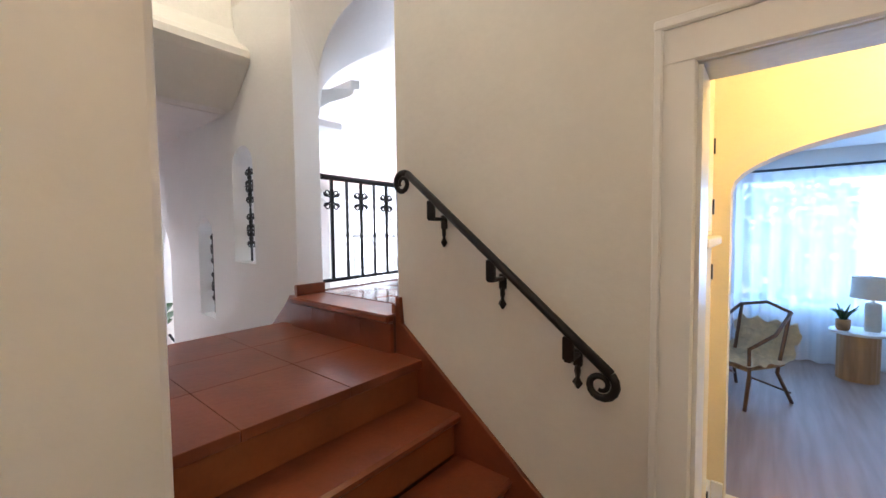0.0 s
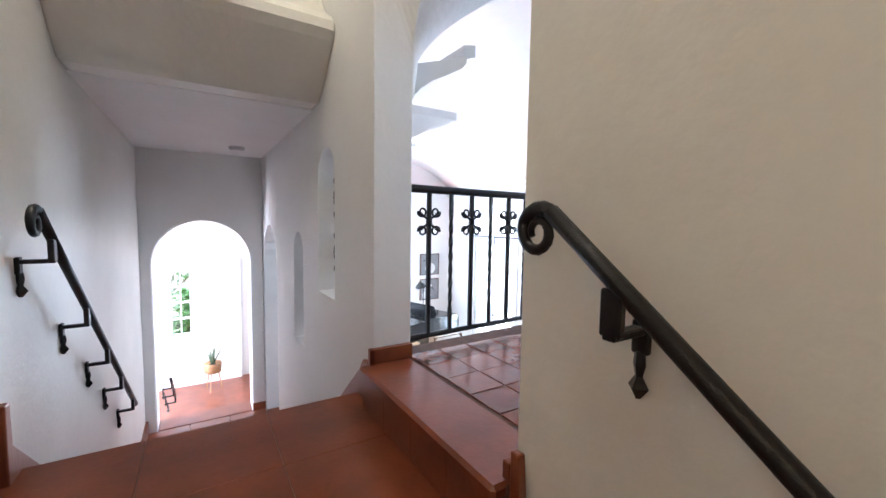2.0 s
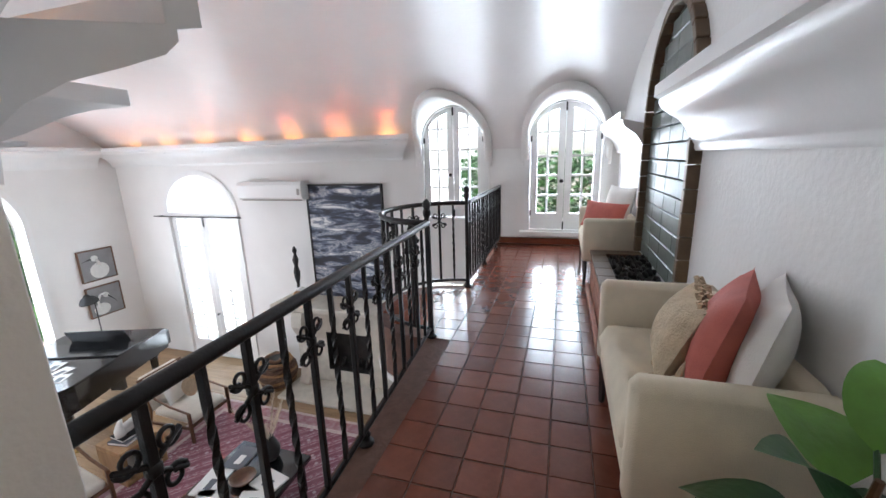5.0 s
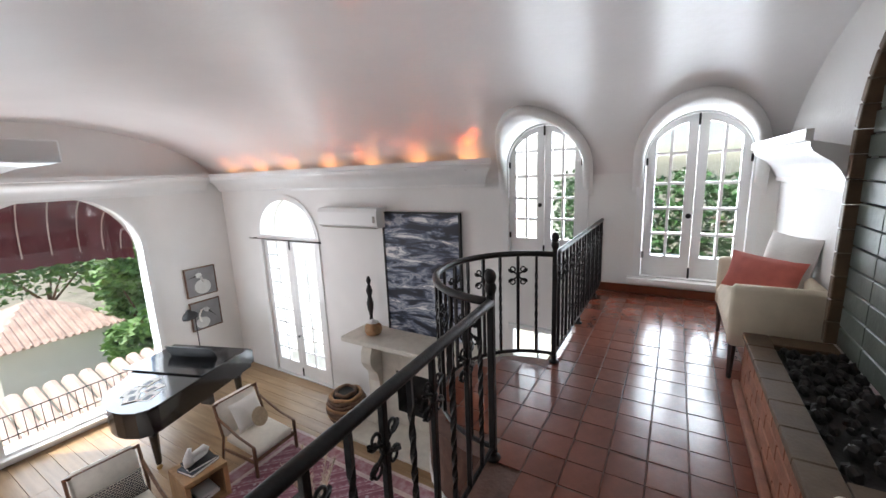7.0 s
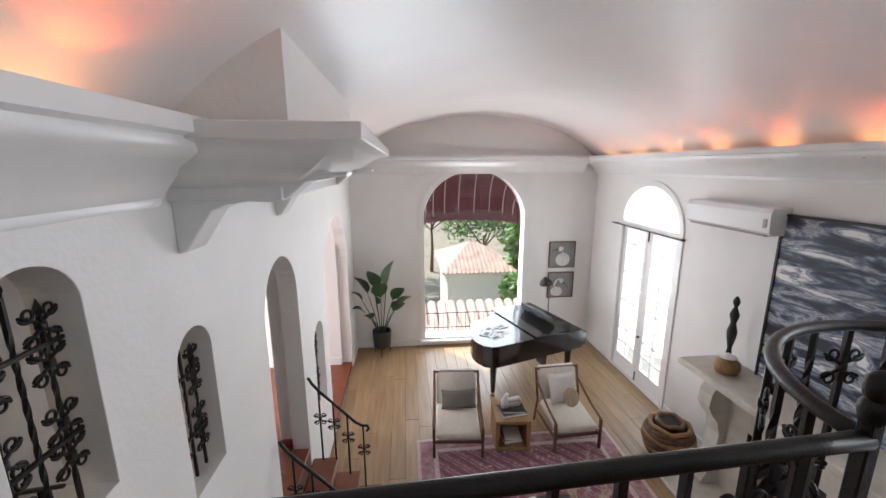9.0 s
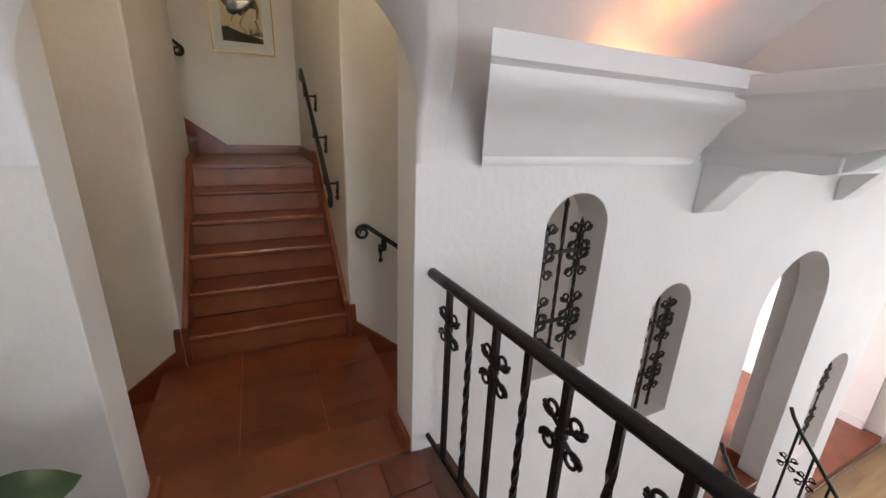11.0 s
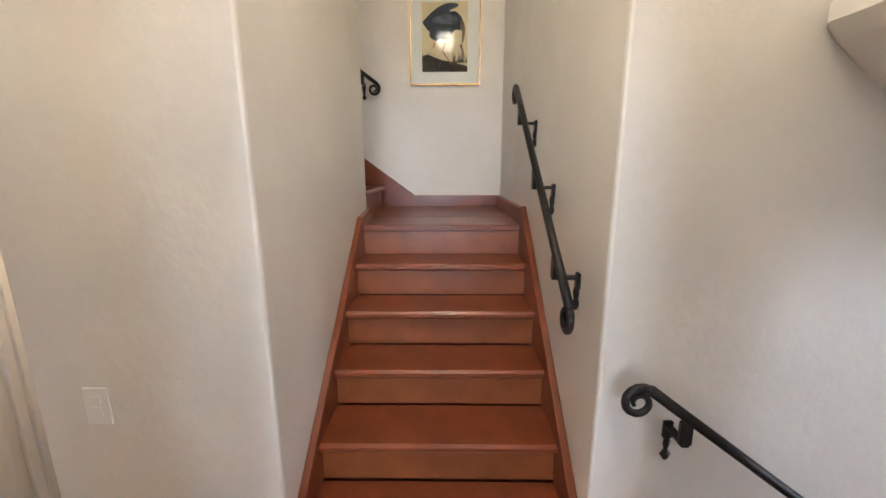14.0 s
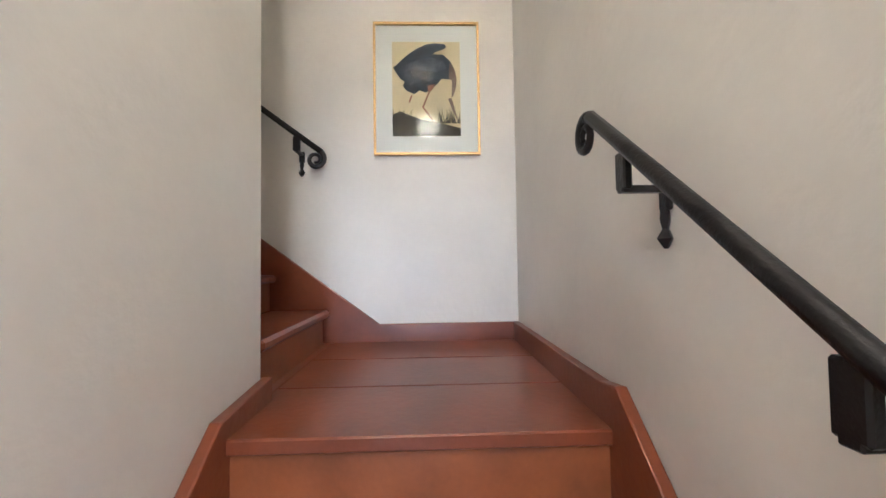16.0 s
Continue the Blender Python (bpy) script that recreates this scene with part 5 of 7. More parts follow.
PATTERN = woven("black_white_weave", (0.025, 0.025, 0.03), (0.6, 0.57, 0.5), 9, 9)
armchair("teak-framed lounge chair with ivory cushions", pose(2.98, 5.88, ZF, 0, 0, -5), PATTERN, "black and white patterned lumbar pillow on a chair", False)
armchair("teak-framed lounge chair with ivory cushions, turned inwards", pose(4.30, 5.86, ZF, 0, 0, 3), WHITEFAB, "ivory pillow with a tan patch on a chair", True)
pp = tagged(Geo().prism("y", -0.004, 0.0, ellipse(0.0, 0.0, 0.12, 0.13)).ob("tan_patch", TANKNIT), "tan patch appliqued on the ivory pillow", "patch")
pp.matrix_world = pose(4.30, 5.86, ZF, 0, 0, 3) @ Matrix.Scale(K, 4) @ pose(0.05, -0.045, 0.57, -24, 0, 4)

st = tagged(empty("side_table", (3.60, 5.79, ZF), -5), "square block-wood side table with an open shelf", "side table")
st.scale = (0.80, 0.95, K)
Geo().box(-0.25, 0.25, -0.21, 0.21, 0.40, 0.45, 0.006).ob("tabletop", BLOCKWOOD, st)
Geo().box(-0.25, 0.25, -0.21, 0.21, 0.0, 0.06, 0.006).ob("base", BLOCKWOOD, st)
for x in (-0.25, 0.19):
    Geo().box(x, x + 0.06, -0.21, 0.21, 0.061, 0.399, 0.004).ob("side_panel", BLOCKWOOD, st)
Geo().box(-0.19, 0.19, 0.18, 0.205, 0.061, 0.399).ob("back_panel", BLOCKWOOD, st)


def book(label, w, d, h, cover, m, page=PAPER):
    b = tagged(empty("book"), label, "book")
    b.matrix_world = m @ Matrix.Scale(K, 4)
    Geo().box(-w / 2 + 0.004, w / 2 - 0.004, -d / 2, d / 2 - 0.004, 0.004, h - 0.004).ob("pages", page, b)
    g = Geo().box(-w / 2, w / 2, -d / 2, d / 2, 0, 0.004).box(-w / 2, w / 2, -d / 2, d / 2, h - 0.004, h)
    g.box(-w / 2, w / 2, d / 2 - 0.004, d / 2, 0.004, h - 0.004)
    g.ob("cover", cover, b)
    return b


BLUEGREY = material("slate_book_cover", (0.08, 0.09, 0.11), 0.5, vary=0.1)
book("dark hardback book on the side table", 0.34, 0.26, 0.035, BLUEGREY, pose(3.61, 5.78, ZF + 0.388, 0, 0, 8))
book("dark hardback book stacked on another", 0.30, 0.24, 0.028, BLACKMAT, pose(3.62, 5.79, ZF + 0.4185, 0, 0, -5))
book("books lying on the side table's shelf", 0.26, 0.26, 0.05, BLUEGREY, pose(3.60, 5.77, ZF + 0.053, 0, 0, 5))
book("pale book on the side table's shelf", 0.22, 0.24, 0.035, PAPER, pose(3.61, 5.76, ZF + 0.0965, 0, 0, -4))
sc = tagged(Geo().tube([(-0.10, 0, 0.03), (-0.11, 0, 0.10), (-0.09, 0, 0.17), (-0.07, 0, 0.215)], [0.055, 0.05, 0.032, 0.02], 12).tube([(-0.09, 0, 0.05), (0.0, 0, 0.045), (0.09, 0, 0.055), (0.115, 0, 0.09), (0.09, 0, 0.125), (0.0, 0, 0.115), (-0.08, 0, 0.11)], 0.034, 10).ob("looped_sculpture", CERAMIC, smooth=True), "white looped ceramic sculpture on dark books", "sculpture")
sc.matrix_world = pose(3.61, 5.78, ZF + 0.440, 0, 0, 6) @ Matrix.Scale(K, 4)

# rug
m = bpy.data.materials.new("faded_red_rug")
m.use_nodes = True
nt = m.node_tree
b = nt.nodes["Principled BSDF"]
b.inputs["Roughness"].default_value = 0.95
co = nt.nodes.new("ShaderNodeTexCoord")
vo, mg, no = nt.nodes.new("ShaderNodeTexVoronoi"), nt.nodes.new("ShaderNodeTexMagic"), nt.nodes.new("ShaderNodeTexNoise")
vo.inputs["Scale"].default_value, mg.inputs["Scale"].default_value, no.inputs["Scale"].default_value = 6.5, 5.0, 9.0
mg.turbulence_depth = 3
mg.inputs["Distortion"].default_value = 1.6
no.inputs["Detail"].default_value = 6
for t in (vo, mg, no):
    nt.links.new(co.outputs["Object"], t.inputs["Vector"])
r1, r2 = nt.nodes.new("ShaderNodeValToRGB"), nt.nodes.new("ShaderNodeValToRGB")
r1.color_ramp.interpolation = "CONSTANT"
r1.color_ramp.elements[0].color, r1.color_ramp.elements[1].color = (0.05, 0.045, 0.085, 1), (0.24, 0.06, 0.09, 1)
r1.color_ramp.elements[1].position = 0.22
for pos, col in ((0.46, (0.44, 0.32, 0.35, 1)), (0.52, (0.18, 0.045, 0.07, 1)), (0.75, (0.46, 0.38, 0.40, 1)), (0.8, (0.22, 0.07, 0.10, 1))):
    e = r1.color_ramp.elements.new(pos)
    e.color = col
nt.links.new(mg.outputs["Fac"], r1.inputs[0])
r2.color_ramp.elements[0].position, r2.color_ramp.elements[1].position = 0.17, 0.19
nt.links.new(vo.outputs["Distance"], r2.inputs[0])
mx, mx2 = nt.nodes.new("ShaderNodeMix"), nt.nodes.new("ShaderNodeMix")
mx.data_type = mx2.data_type = "RGBA"
mx.inputs["A"].default_value = (0.46, 0.37, 0.39, 1)
nt.links.new(r2.outputs[0], mx.inputs["Factor"])
nt.links.new(r1.outputs[0], mx.inputs["B"])
mul = nt.nodes.new("ShaderNodeMath")
mul.operation = "MULTIPLY"
mul.inputs[1].default_value = 0.38
nt.links.new(no.outputs["Fac"], mul.inputs[0])
nt.links.new(mul.outputs[0], mx2.inputs["Factor"])
nt.links.new(mx.outputs["Result"], mx2.inputs["A"])
mx2.inputs["B"].default_value = (0.40, 0.27, 0.31, 1)
nt.links.new(mx2.outputs["Result"], b.inputs["Base Color"])
RUG = m
RUGBORDER = material("rug_border", (0.20, 0.055, 0.075), 0.95, vary=0.25, scale=9, fine=26, bump=0.3, second=(0.46, 0.33, 0.35))
RUGLINE = material("rug_pale_line", (0.58, 0.47, 0.45), 0.95, vary=0.15, scale=20)
rug = tagged(empty("area_rug", (3.66, 4.56, ZF)), "faded red and rose oriental rug on oak boards", "rug")
rug.scale = (0.88, K, 1.0)
Geo().box(-1.06, 1.06, -1.28, 1.27, 0.001, 0.012).ob("field", RUG, rug)
Geo().prism("z", 0.001, 0.012, rect(-1.12, 1.12, -1.34, 1.33), [rect(-1.061, 1.061, -1.281, 1.271)]).ob("inner_line", RUGLINE, rug)
Geo().prism("z", 0.001, 0.012, rect(-1.28, 1.28, -1.50, 1.49), [rect(-1.121, 1.121, -1.341, 1.331)]).ob("border", RUGBORDER, rug)
Geo().prism("z", 0.001, 0.011, rect(-1.325, 1.325, -1.545, 1.535), [rect(-1.281, 1.281, -1.501, 1.491)]).ob("edge", RUGLINE, rug)

# coffee table and what lies on it
ct = tagged(empty("coffee_table", (3.44, 4.20, ZF + 0.012)), "low black coffee table on the rug", "coffee table")
ct.scale = (0.72, 0.78, K)
Geo().box(-0.60, 0.60, -0.50, 0.50, 0.37, 0.43, 0.008).ob("tabletop", PIANO, ct)
for x in (-0.50, 0.50):
    for y in (-0.40, 0.40):
        Geo().box(x - 0.04, x + 0.04, y - 0.04, y + 0.04, 0, 0.369, 0.005).ob("leg", PIANO, ct)
ZT = ZF + 0.012 + 0.43 * K
for x, y, w, d, rz, mat, lab in ((3.17, 4.33, 0.30, 0.24, 20, PAPER, "open white magazine on the coffee table"), (3.36, 4.45, 0.34, 0.25, 8, PAPER, "white book on the coffee table"), (3.50, 3.97, 0.24, 0.30, -12, PAPER, "printed leaflet on the coffee table"), (3.30, 3.97, 0.2, 0.28, 15, PAPER, "printed leaflet on the coffee table"), (3.66, 4.42, 0.32, 0.24, 5, BLUEGREY, "grey book on the coffee table")):
    bk = book(lab, w, d, 0.018, mat, pose(x, y, ZT + 0.001, 0, 0, rz))
    Geo().box(-w * 0.3, w * 0.1, -d * 0.2, d * 0.1, 0.0181, 0.0188).ob("printed_block", BLUEGREY if mat is PAPER else PAPER, bk)
bowl = tagged(Geo().lathe([(0.05, 0), (0.10, 0.02), (0.13, 0.055), (0.125, 0.057), (0.09, 0.03), (0.03, 0.015)], 20).ob("wooden_bowl", TEAK, smooth=True), "shallow slatted wooden bowl on the coffee table", "bowl")
bowl.matrix_world = pose(3.45, 4.20, ZT + 0.001) @ Matrix.Scale(K, 4)
vase = tagged(Geo().lathe([(0.06, 0), (0.10, 0.05), (0.11, 0.13), (0.07, 0.22), (0.05, 0.26), (0.055, 0.28), (0.04, 0.28), (0.03, 0.20)], 18).ob("black_vase", POTBLACK, smooth=True), "black vase with dry pampas plumes", "vase")
vase.matrix_world = pose(3.74, 4.15, ZT + 0.001) @ Matrix.Scale(K, 4)
PAMPAS = material("pampas_plume", (0.66, 0.55, 0.44), 0.95, vary=0.15, scale=20)
random.seed(11)
for k in range(7):
    a = k * 0.9 + 0.3
    lean = 0.12 + 0.10 * random.random()
    g = Geo()
    for i in range(150):
        t = random.random()
        base = Vector((math.cos(a) * lean * (0.4 + 1.2 * t), math.sin(a) * lean * (0.4 + 1.2 * t), 0.30 + 0.34 * t))
        d2 = random.random() * 2 * math.pi
        ln = 0.05 * (1.1 - 0.5 * t)
        tip = base + Vector((math.cos(d2) * ln, math.sin(d2) * ln, 0.045))
        side = Vector((-math.sin(d2), math.cos(d2), 0)) * 0.003
        g.put([base - side, base + side, tip], [(0, 1, 2)])
    g.tube([(0, 0, 0.2), (math.cos(a) * lean * 0.4, math.sin(a) * lean * 0.4, 0.30), (math.cos(a) * lean * 1.6, math.sin(a) * lean * 1.6, 0.64)], 0.0025, 4)
    g.ob("plume", PAMPAS, vase)

# basket of coiled rope
bk = tagged(empty("coiled_basket", (5.30, 5.38, ZF)), "big round dark basket of coiled willow", "basket")
bk.scale = (K, K, K)
for i in range(11):
    t = i / 10
    r = 0.14 + 0.15 * math.sin(math.pi * (0.12 + 0.76 * t)) if i < 10 else 0.15
    z = 0.03 + 0.046 * i
    pts = []
    for j in range(28):
        a = 2 * math.pi * j / 28
        pts.append((r * math.cos(a), r * math.sin(a), z + 0.012 * math.sin(5 * a + i * 1.7)))
    Geo().tube(pts, 0.029, 7, closed=True).ob("coil", BASKETDARK if i % 3 else RATTAN, bk, smooth=True)
Geo().lathe([(0.15, 0.03), (0.24, 0.15), (0.26, 0.27), (0.20, 0.42), (0.12, 0.49)], 20).ob("inner_wall", SOOT, bk)

# grand piano: tail to the west, keyboard to the east
pn = tagged(empty("grand_piano", (3.48, 6.43, ZF), 19), "black baby grand piano with a folded front lid", "piano")
pn.scale = (0.93, 0.90, 0.90)
shape = [(1.72, 0.0), (1.72, 1.42)]
for i in range(1, 25):
    t = i / 24
    x = 1.45 - 1.45 * t
    w = 1.42 - 0.42 * (0.5 - 0.5 * math.cos(math.pi * min(1, t * 1.25))) - 0.42 * max(0, (t - 0.72) / 0.28) ** 2
    shape.append((x, max(w, 0.55)))
shape += [(-0.05, 0.42), (-0.06, 0.28), (-0.03, 0.12), (0.06, 0.02), (0.16, 0.0)]
Geo().prism("z", 0.62, 0.93, shape).ob("case", PIANO, pn)
lid = [(x * 1.01 - 0.01, y * 1.01 - 0.008) for x, y in shape if x <= 1.46] + [(1.20, 1.42)]
lid = [(1.22, -0.01)] + [(min(x, 1.22), y) for x, y in lid[0:] if x <= 1.22 + 1e-6 or y > 1.3]
lid2 = [(1.22, -0.012), (1.22, 1.36)] + [(x - 0.008, y + 0.004) for x, y in shape[2:] if x < 1.2]
Geo().prism("z", 0.936, 0.958, lid2).ob("lid", PIANO, pn)
g = Geo()
g.m = pose(0.80, 0, 0.962, 0, 3, 0)
g.box(0.0, 0.42, 0.0, 1.36, 0.0, 0.02, 0.004)
g.ob("front_lid", PIANO, pn)
Geo().box(1.24, 1.50, 0.06, 1.30, 0.931, 0.938).ob("plate", PIANO, pn)
g = Geo()
g.m = pose(1.36, 0.68, 0.94, 0, -24, 0)
g.box(-0.008, 0.008, -0.42, 0.42, 0.0, 0.20, 0.004)
g.ob("music_desk", PIANO, pn)
Geo().box(1.58, 1.86, 0.05, 1.37, 0.66, 0.74, 0.01).ob("keybed", PIANO, pn)
for y in (0.04, 1.30):
    Geo().box(1.55, 1.86, y, y + 0.08, 0.62, 0.86, 0.02).ob("arm", PIANO, pn)
Geo().box(1.66, 1.84, 0.13, 1.29, 0.741, 0.758).ob("keys", PAPER, pn)
g = Geo()
for i in range(36):
    if i % 7 not in (2, 6):
        g.box(1.66, 1.76, 0.15 + i * 0.0316, 0.165 + i * 0.0316, 0.759, 0.769)
g.ob("black_keys", BLACKMAT, pn)
for x, y in ((0.20, 0.22), (1.58, 0.16), (1.58, 1.26)):
    Geo().box(x - 0.055, x + 0.055, y - 0.055, y + 0.055, 0.52, 0.619, 0.01).ob("leg_block", PIANO, pn)
    g = Geo().lathe([(0.028, 0.08), (0.034, 0.10), (0.055, 0.50), (0.05, 0.52)], 8, (x, y, 0))
    g.ob("leg", PIANO, pn)
    Geo().tube([(x, y - 0.014, 0.032), (x, y + 0.014, 0.032)], 0.031, 12).ob("castor", GOLD, pn)
Geo().box(1.44, 1.52, 0.60, 0.80, 0.05, 0.618, 0.006).ob("pedal_lyre", PIANO, pn)
random.seed(3)
for i, (x, y, rz) in enumerate(((0.30, 0.30, 10), (0.46, 0.42, -15), (0.34, 0.62, 25), (0.58, 0.62, 5), (0.22, 0.48, 40))):
    sh = tagged(Geo().box(-0.11, 0.11, -0.08, 0.08, 0, 0.002 + 0.001 * i).ob("sheet_of_paper", PAPER), "printed sheet lying on the black piano lid", "paper", "papers on the piano")
    sh.matrix_world = pose(3.48, 6.43, ZF, 0, 0, 19) @ pose(0.93 * x, 0.90 * y, 0.8635 + 0.001 * i, 0, 0, rz) @ Matrix.Scale(0.9, 4)
    Geo().box(-0.09, 0.03, -0.05, 0.02, 0.0031 + 0.001 * i, 0.0035 + 0.001 * i).ob("printed_block", BLUEGREY, sh)
pl = tagged(empty("piano_lamp", (4.90, 8.12, ZF)), "black goose-neck floor lamp behind the piano", "lamp")
pl.scale = (0.9, 0.9, 0.9)
Geo().lathe([(0.13, 0), (0.13, 0.02), (0.02, 0.035)], 18).ob("base", BLACKMAT, pl)
Geo().tube([(0, 0, 0.03), (0, 0, 1.28), (-0.02, 0, 1.36), (-0.06, 0, 1.40)], 0.009, 8).ob("stem", BLACKMAT, pl, smooth=True)
g = Geo()
g.m = pose(-0.08, 0, 1.36, 0, -12, 0)
g.lathe([(0.13, -0.05), (0.125, -0.02), (0.09, 0.03), (0.05, 0.055), (0.03, 0.09), (0.005, 0.10)], 18)
g.ob("shade", BLACKMAT, pl, smooth=True)

# ---- plants ----
def blade_leaf(g, base, tip, width, bend=0.06, roll=0.0):
    """A broad leaf along a curved midrib."""
    base, tip = Vector(base), Vector(tip)
    d = tip - base
    side = d.cross(Vector((0, 0, 1)))
    if side.length < 1e-4:
        side = Vector((1, 0, 0))
    side.normalize()
    side = Matrix.Rotation(roll, 3, d) @ side
    up = side.cross(d).normalized()
    n = 9
    vs, fs = [], []
    for i in range(n):
        t = i / (n - 1)
        w = width * (math.sin(math.pi * t ** 0.8) ** 0.75) / 2 + 0.0015
        c = base + d * t + up * bend * math.sin(math.pi * t)
        vs += [c - side * w + up * w * 0.25, c, c + side * w + up * w * 0.25]
    for i in range(n - 1):
        for j in (0, 1):
            fs.append((3 * i + j, 3 * i + j + 1, 3 * i + j + 4, 3 * i + j + 3))
    g.put(vs, fs)


bp = tagged(empty("bird_of_paradise_plant", (1.97, 8.17, ZF)), "tall broad-leaved green plant in a black pot on thin legs", "plant")
bp.scale = (0.92, 0.92, 0.92)
Geo().lathe([(0.14, 0.15), (0.16, 0.17), (0.175, 0.46), (0.17, 0.47), (0.155, 0.46), (0.15, 0.42)], 22).ob("pot", POTBLACK, bp, smooth=True)
Geo().lathe([(0.15, 0.41), (0.02, 0.43)], 16).ob("soil", SOOT, bp)
for i in range(3):
    a = 2 * math.pi * i / 3 + 0.5
    Geo().tube([(0.13 * math.cos(a), 0.13 * math.sin(a), 0.20), (0.17 * math.cos(a), 0.17 * math.sin(a), 0.0)], 0.008, 6).ob("pot_leg", POTBLACK, bp)
random.seed(21)
for dx, h, ln, w in ((-0.44, 0.92, 0.30, 0.13), (-0.38, 0.62, 0.26, 0.12), (-0.30, 1.12, 0.40, 0.15), (-0.12, 1.30, 0.38, 0.17), (-0.10, 0.85, 0.30, 0.15), (0.16, 1.32, 0.48, 0.20), (0.30, 0.95, 0.34, 0.13), (0.42, 0.82, 0.34, 0.13), (0.30, 0.62, 0.28, 0.15), (-0.20, 0.50, 0.22, 0.12), (0.02, 1.05, 0.36, 0.16)):
    dy = -0.22 * random.random() - 0.04
    base = Vector((dx * 0.12, dy * 0.1, 0.42))
    mid = Vector((dx * 0.75, dy * 0.8, 0.42 + h * 0.72))
    Geo().tube([base, base.lerp(mid, 0.5) + Vector((0, 0, 0.05)), mid], [0.010, 0.008, 0.005], 6).ob("stem", LEAF, bp, smooth=True)
    d = Vector((dx * 1.2, dy, h * 0.45)).normalized()
    g = Geo()
    blade_leaf(g, mid, mid + d * ln, w * 1.85, 0.04, random.uniform(-0.9, 0.9))
    g.ob("leaf", LEAF, bp, smooth=True)

al = tagged(empty("aloe_plant", (0.94, 7.35, ZE)), "spiky grey-green aloe in a tan woven pot on a wooden stand", "plant")
al.scale = (0.72, 0.72, 0.72)
Geo().lathe([(0.11, 0.36), (0.15, 0.38), (0.165, 0.56), (0.155, 0.57), (0.13, 0.54)], 20).ob("pot", RATTAN, al, smooth=True)
for i in range(3):
    a = 2 * math.pi * i / 3 + 0.2
    Geo().tube([(0.10 * math.cos(a), 0.10 * math.sin(a), 0.37), (0.17 * math.cos(a), 0.17 * math.sin(a), 0)], 0.012, 6).ob("stand_leg", BLOCKWOOD, al)
g = Geo().lathe([(0.145, 0.53), (0.02, 0.545)], 14)
g.ob("soil", SOOT, al)
ALOE = material("grey_green_aloe", (0.10, 0.16, 0.09), 0.5, vary=0.25, scale=20)
for i in range(13):
    a = i * 2.4
    r = 0.05 + 0.13 * (i % 3) / 2
    Geo().tube([(0.02 * math.cos(a), 0.02 * math.sin(a), 0.54), (r * 0.6 * math.cos(a), r * 0.6 * math.sin(a), 0.72), (r * 1.1 * math.cos(a), r * 1.1 * math.sin(a), 0.80 + 0.16 * ((i * 7) % 5) / 4)], [0.024, 0.018, 0.002], 6, flat=0.5).ob("leaf", ALOE, al, smooth=True)

# ---- balcony things ----
def settee(label, m, w):
    s = tagged(empty("settee"), label, "settee", "cream settees on the balcony")
    s.matrix_world = m @ Matrix.Diagonal((0.90, 0.80, 0.91, 1.0))
    for x in (-w / 2 + 0.05, w / 2 - 0.05):
        for y in (0.06, 0.455):
            Geo().lathe([(0.014, 0), (0.022, 0.215)], 4, (x, y, 0)).ob("leg", DARKLEG, s)
    Geo().box(-w / 2 + 0.085, w / 2 - 0.085, 0.03, 0.48, 0.215, 0.33, 0.02).ob("seat_base", CREAM, s)
    g = Geo()

    def seat(u, v):
        x, y = (u - 0.5) * (w - 0.18), 0.48 * v + 0.012
        tuft = 0.010 * math.cos(u * 6 * math.pi) * math.cos(v * 4 * math.pi)
        edge = min(1, 12 * min(u, 1 - u, v, 1 - v) + 0.0)
        return (x, y, 0.332 + (0.085 + tuft) * edge ** 0.4)
    g.grid(25, 17, seat)
    g.ob("seat_cushion", CREAM, s, smooth=True)
    for x in (-w / 2, w / 2 - 0.085):
        Geo().box(x, x + 0.084, 0.0, 0.49, 0.215, 0.575, 0.022).ob("arm", CREAM, s, angle=50)
    Geo().box(-w / 2 + 0.085, w / 2 - 0.085, 0.0 - 0.005 + 0.01, 0.07, 0.33, 0.575, 0.02).ob("back", CREAM, s, angle=50)
    return s


settee("cream upholstered two-seat settee with dark legs", pose(2.46, YS + 0.002, 0), 0.86)
settee("cream upholstered two-seat settee with dark legs, by the balcony door", pose(4.70, YS + 0.002, 0), 0.88)


def pillow(label, mat, w, h, d, m, **kw):
    p = tagged(cushion("throw_pillow", w, h, d, mat, **kw), label, "pillow")
    p.matrix_world = m
    return p


pillow("large white pillow on the cream settee", WHITEFAB, 0.37, 0.37, 0.13, pose(2.31, 1.195, 0.385, -12, 0, 158) @ Matrix.Scale(0.86, 4))
pillow("coral velvet pillow on the cream settee", CORAL, 0.37, 0.37, 0.15, pose(2.36, 1.265, 0.385, -15, 0, 156) @ Matrix.Scale(0.86, 4))
k = pillow("tan chunky-knit lumbar pillow on the cream settee", TANKNIT, 0.38, 0.28, 0.14, pose(2.47, 1.335, 0.385, -22, 0, 166) @ Matrix.Scale(0.88, 4))
g = Geo()
for i in range(26):
    x = -0.18 + 0.36 * i / 25
    g.tube([(x, 0.07 * math.cos(j * 0.9 + i) * 0.3 + 0.055 * math.sin(math.pi * j / 9), 0.28 * j / 9) for j in range(10)], 0.009, 5)
g.ob("knit_ridges", TANKNIT, k)
pillow("white ruffled pillow on the far settee", WHITEFAB, 0.42, 0.40, 0.16, pose(4.74, 1.22, 0.385, -12, 0, 205) @ Matrix.Scale(0.88, 4))
pillow("coral patterned lumbar pillow on the far settee", CORAL, 0.50, 0.26, 0.15, pose(4.70, 1.325, 0.385, -18, 0, 222) @ Matrix.Scale(0.88, 4))

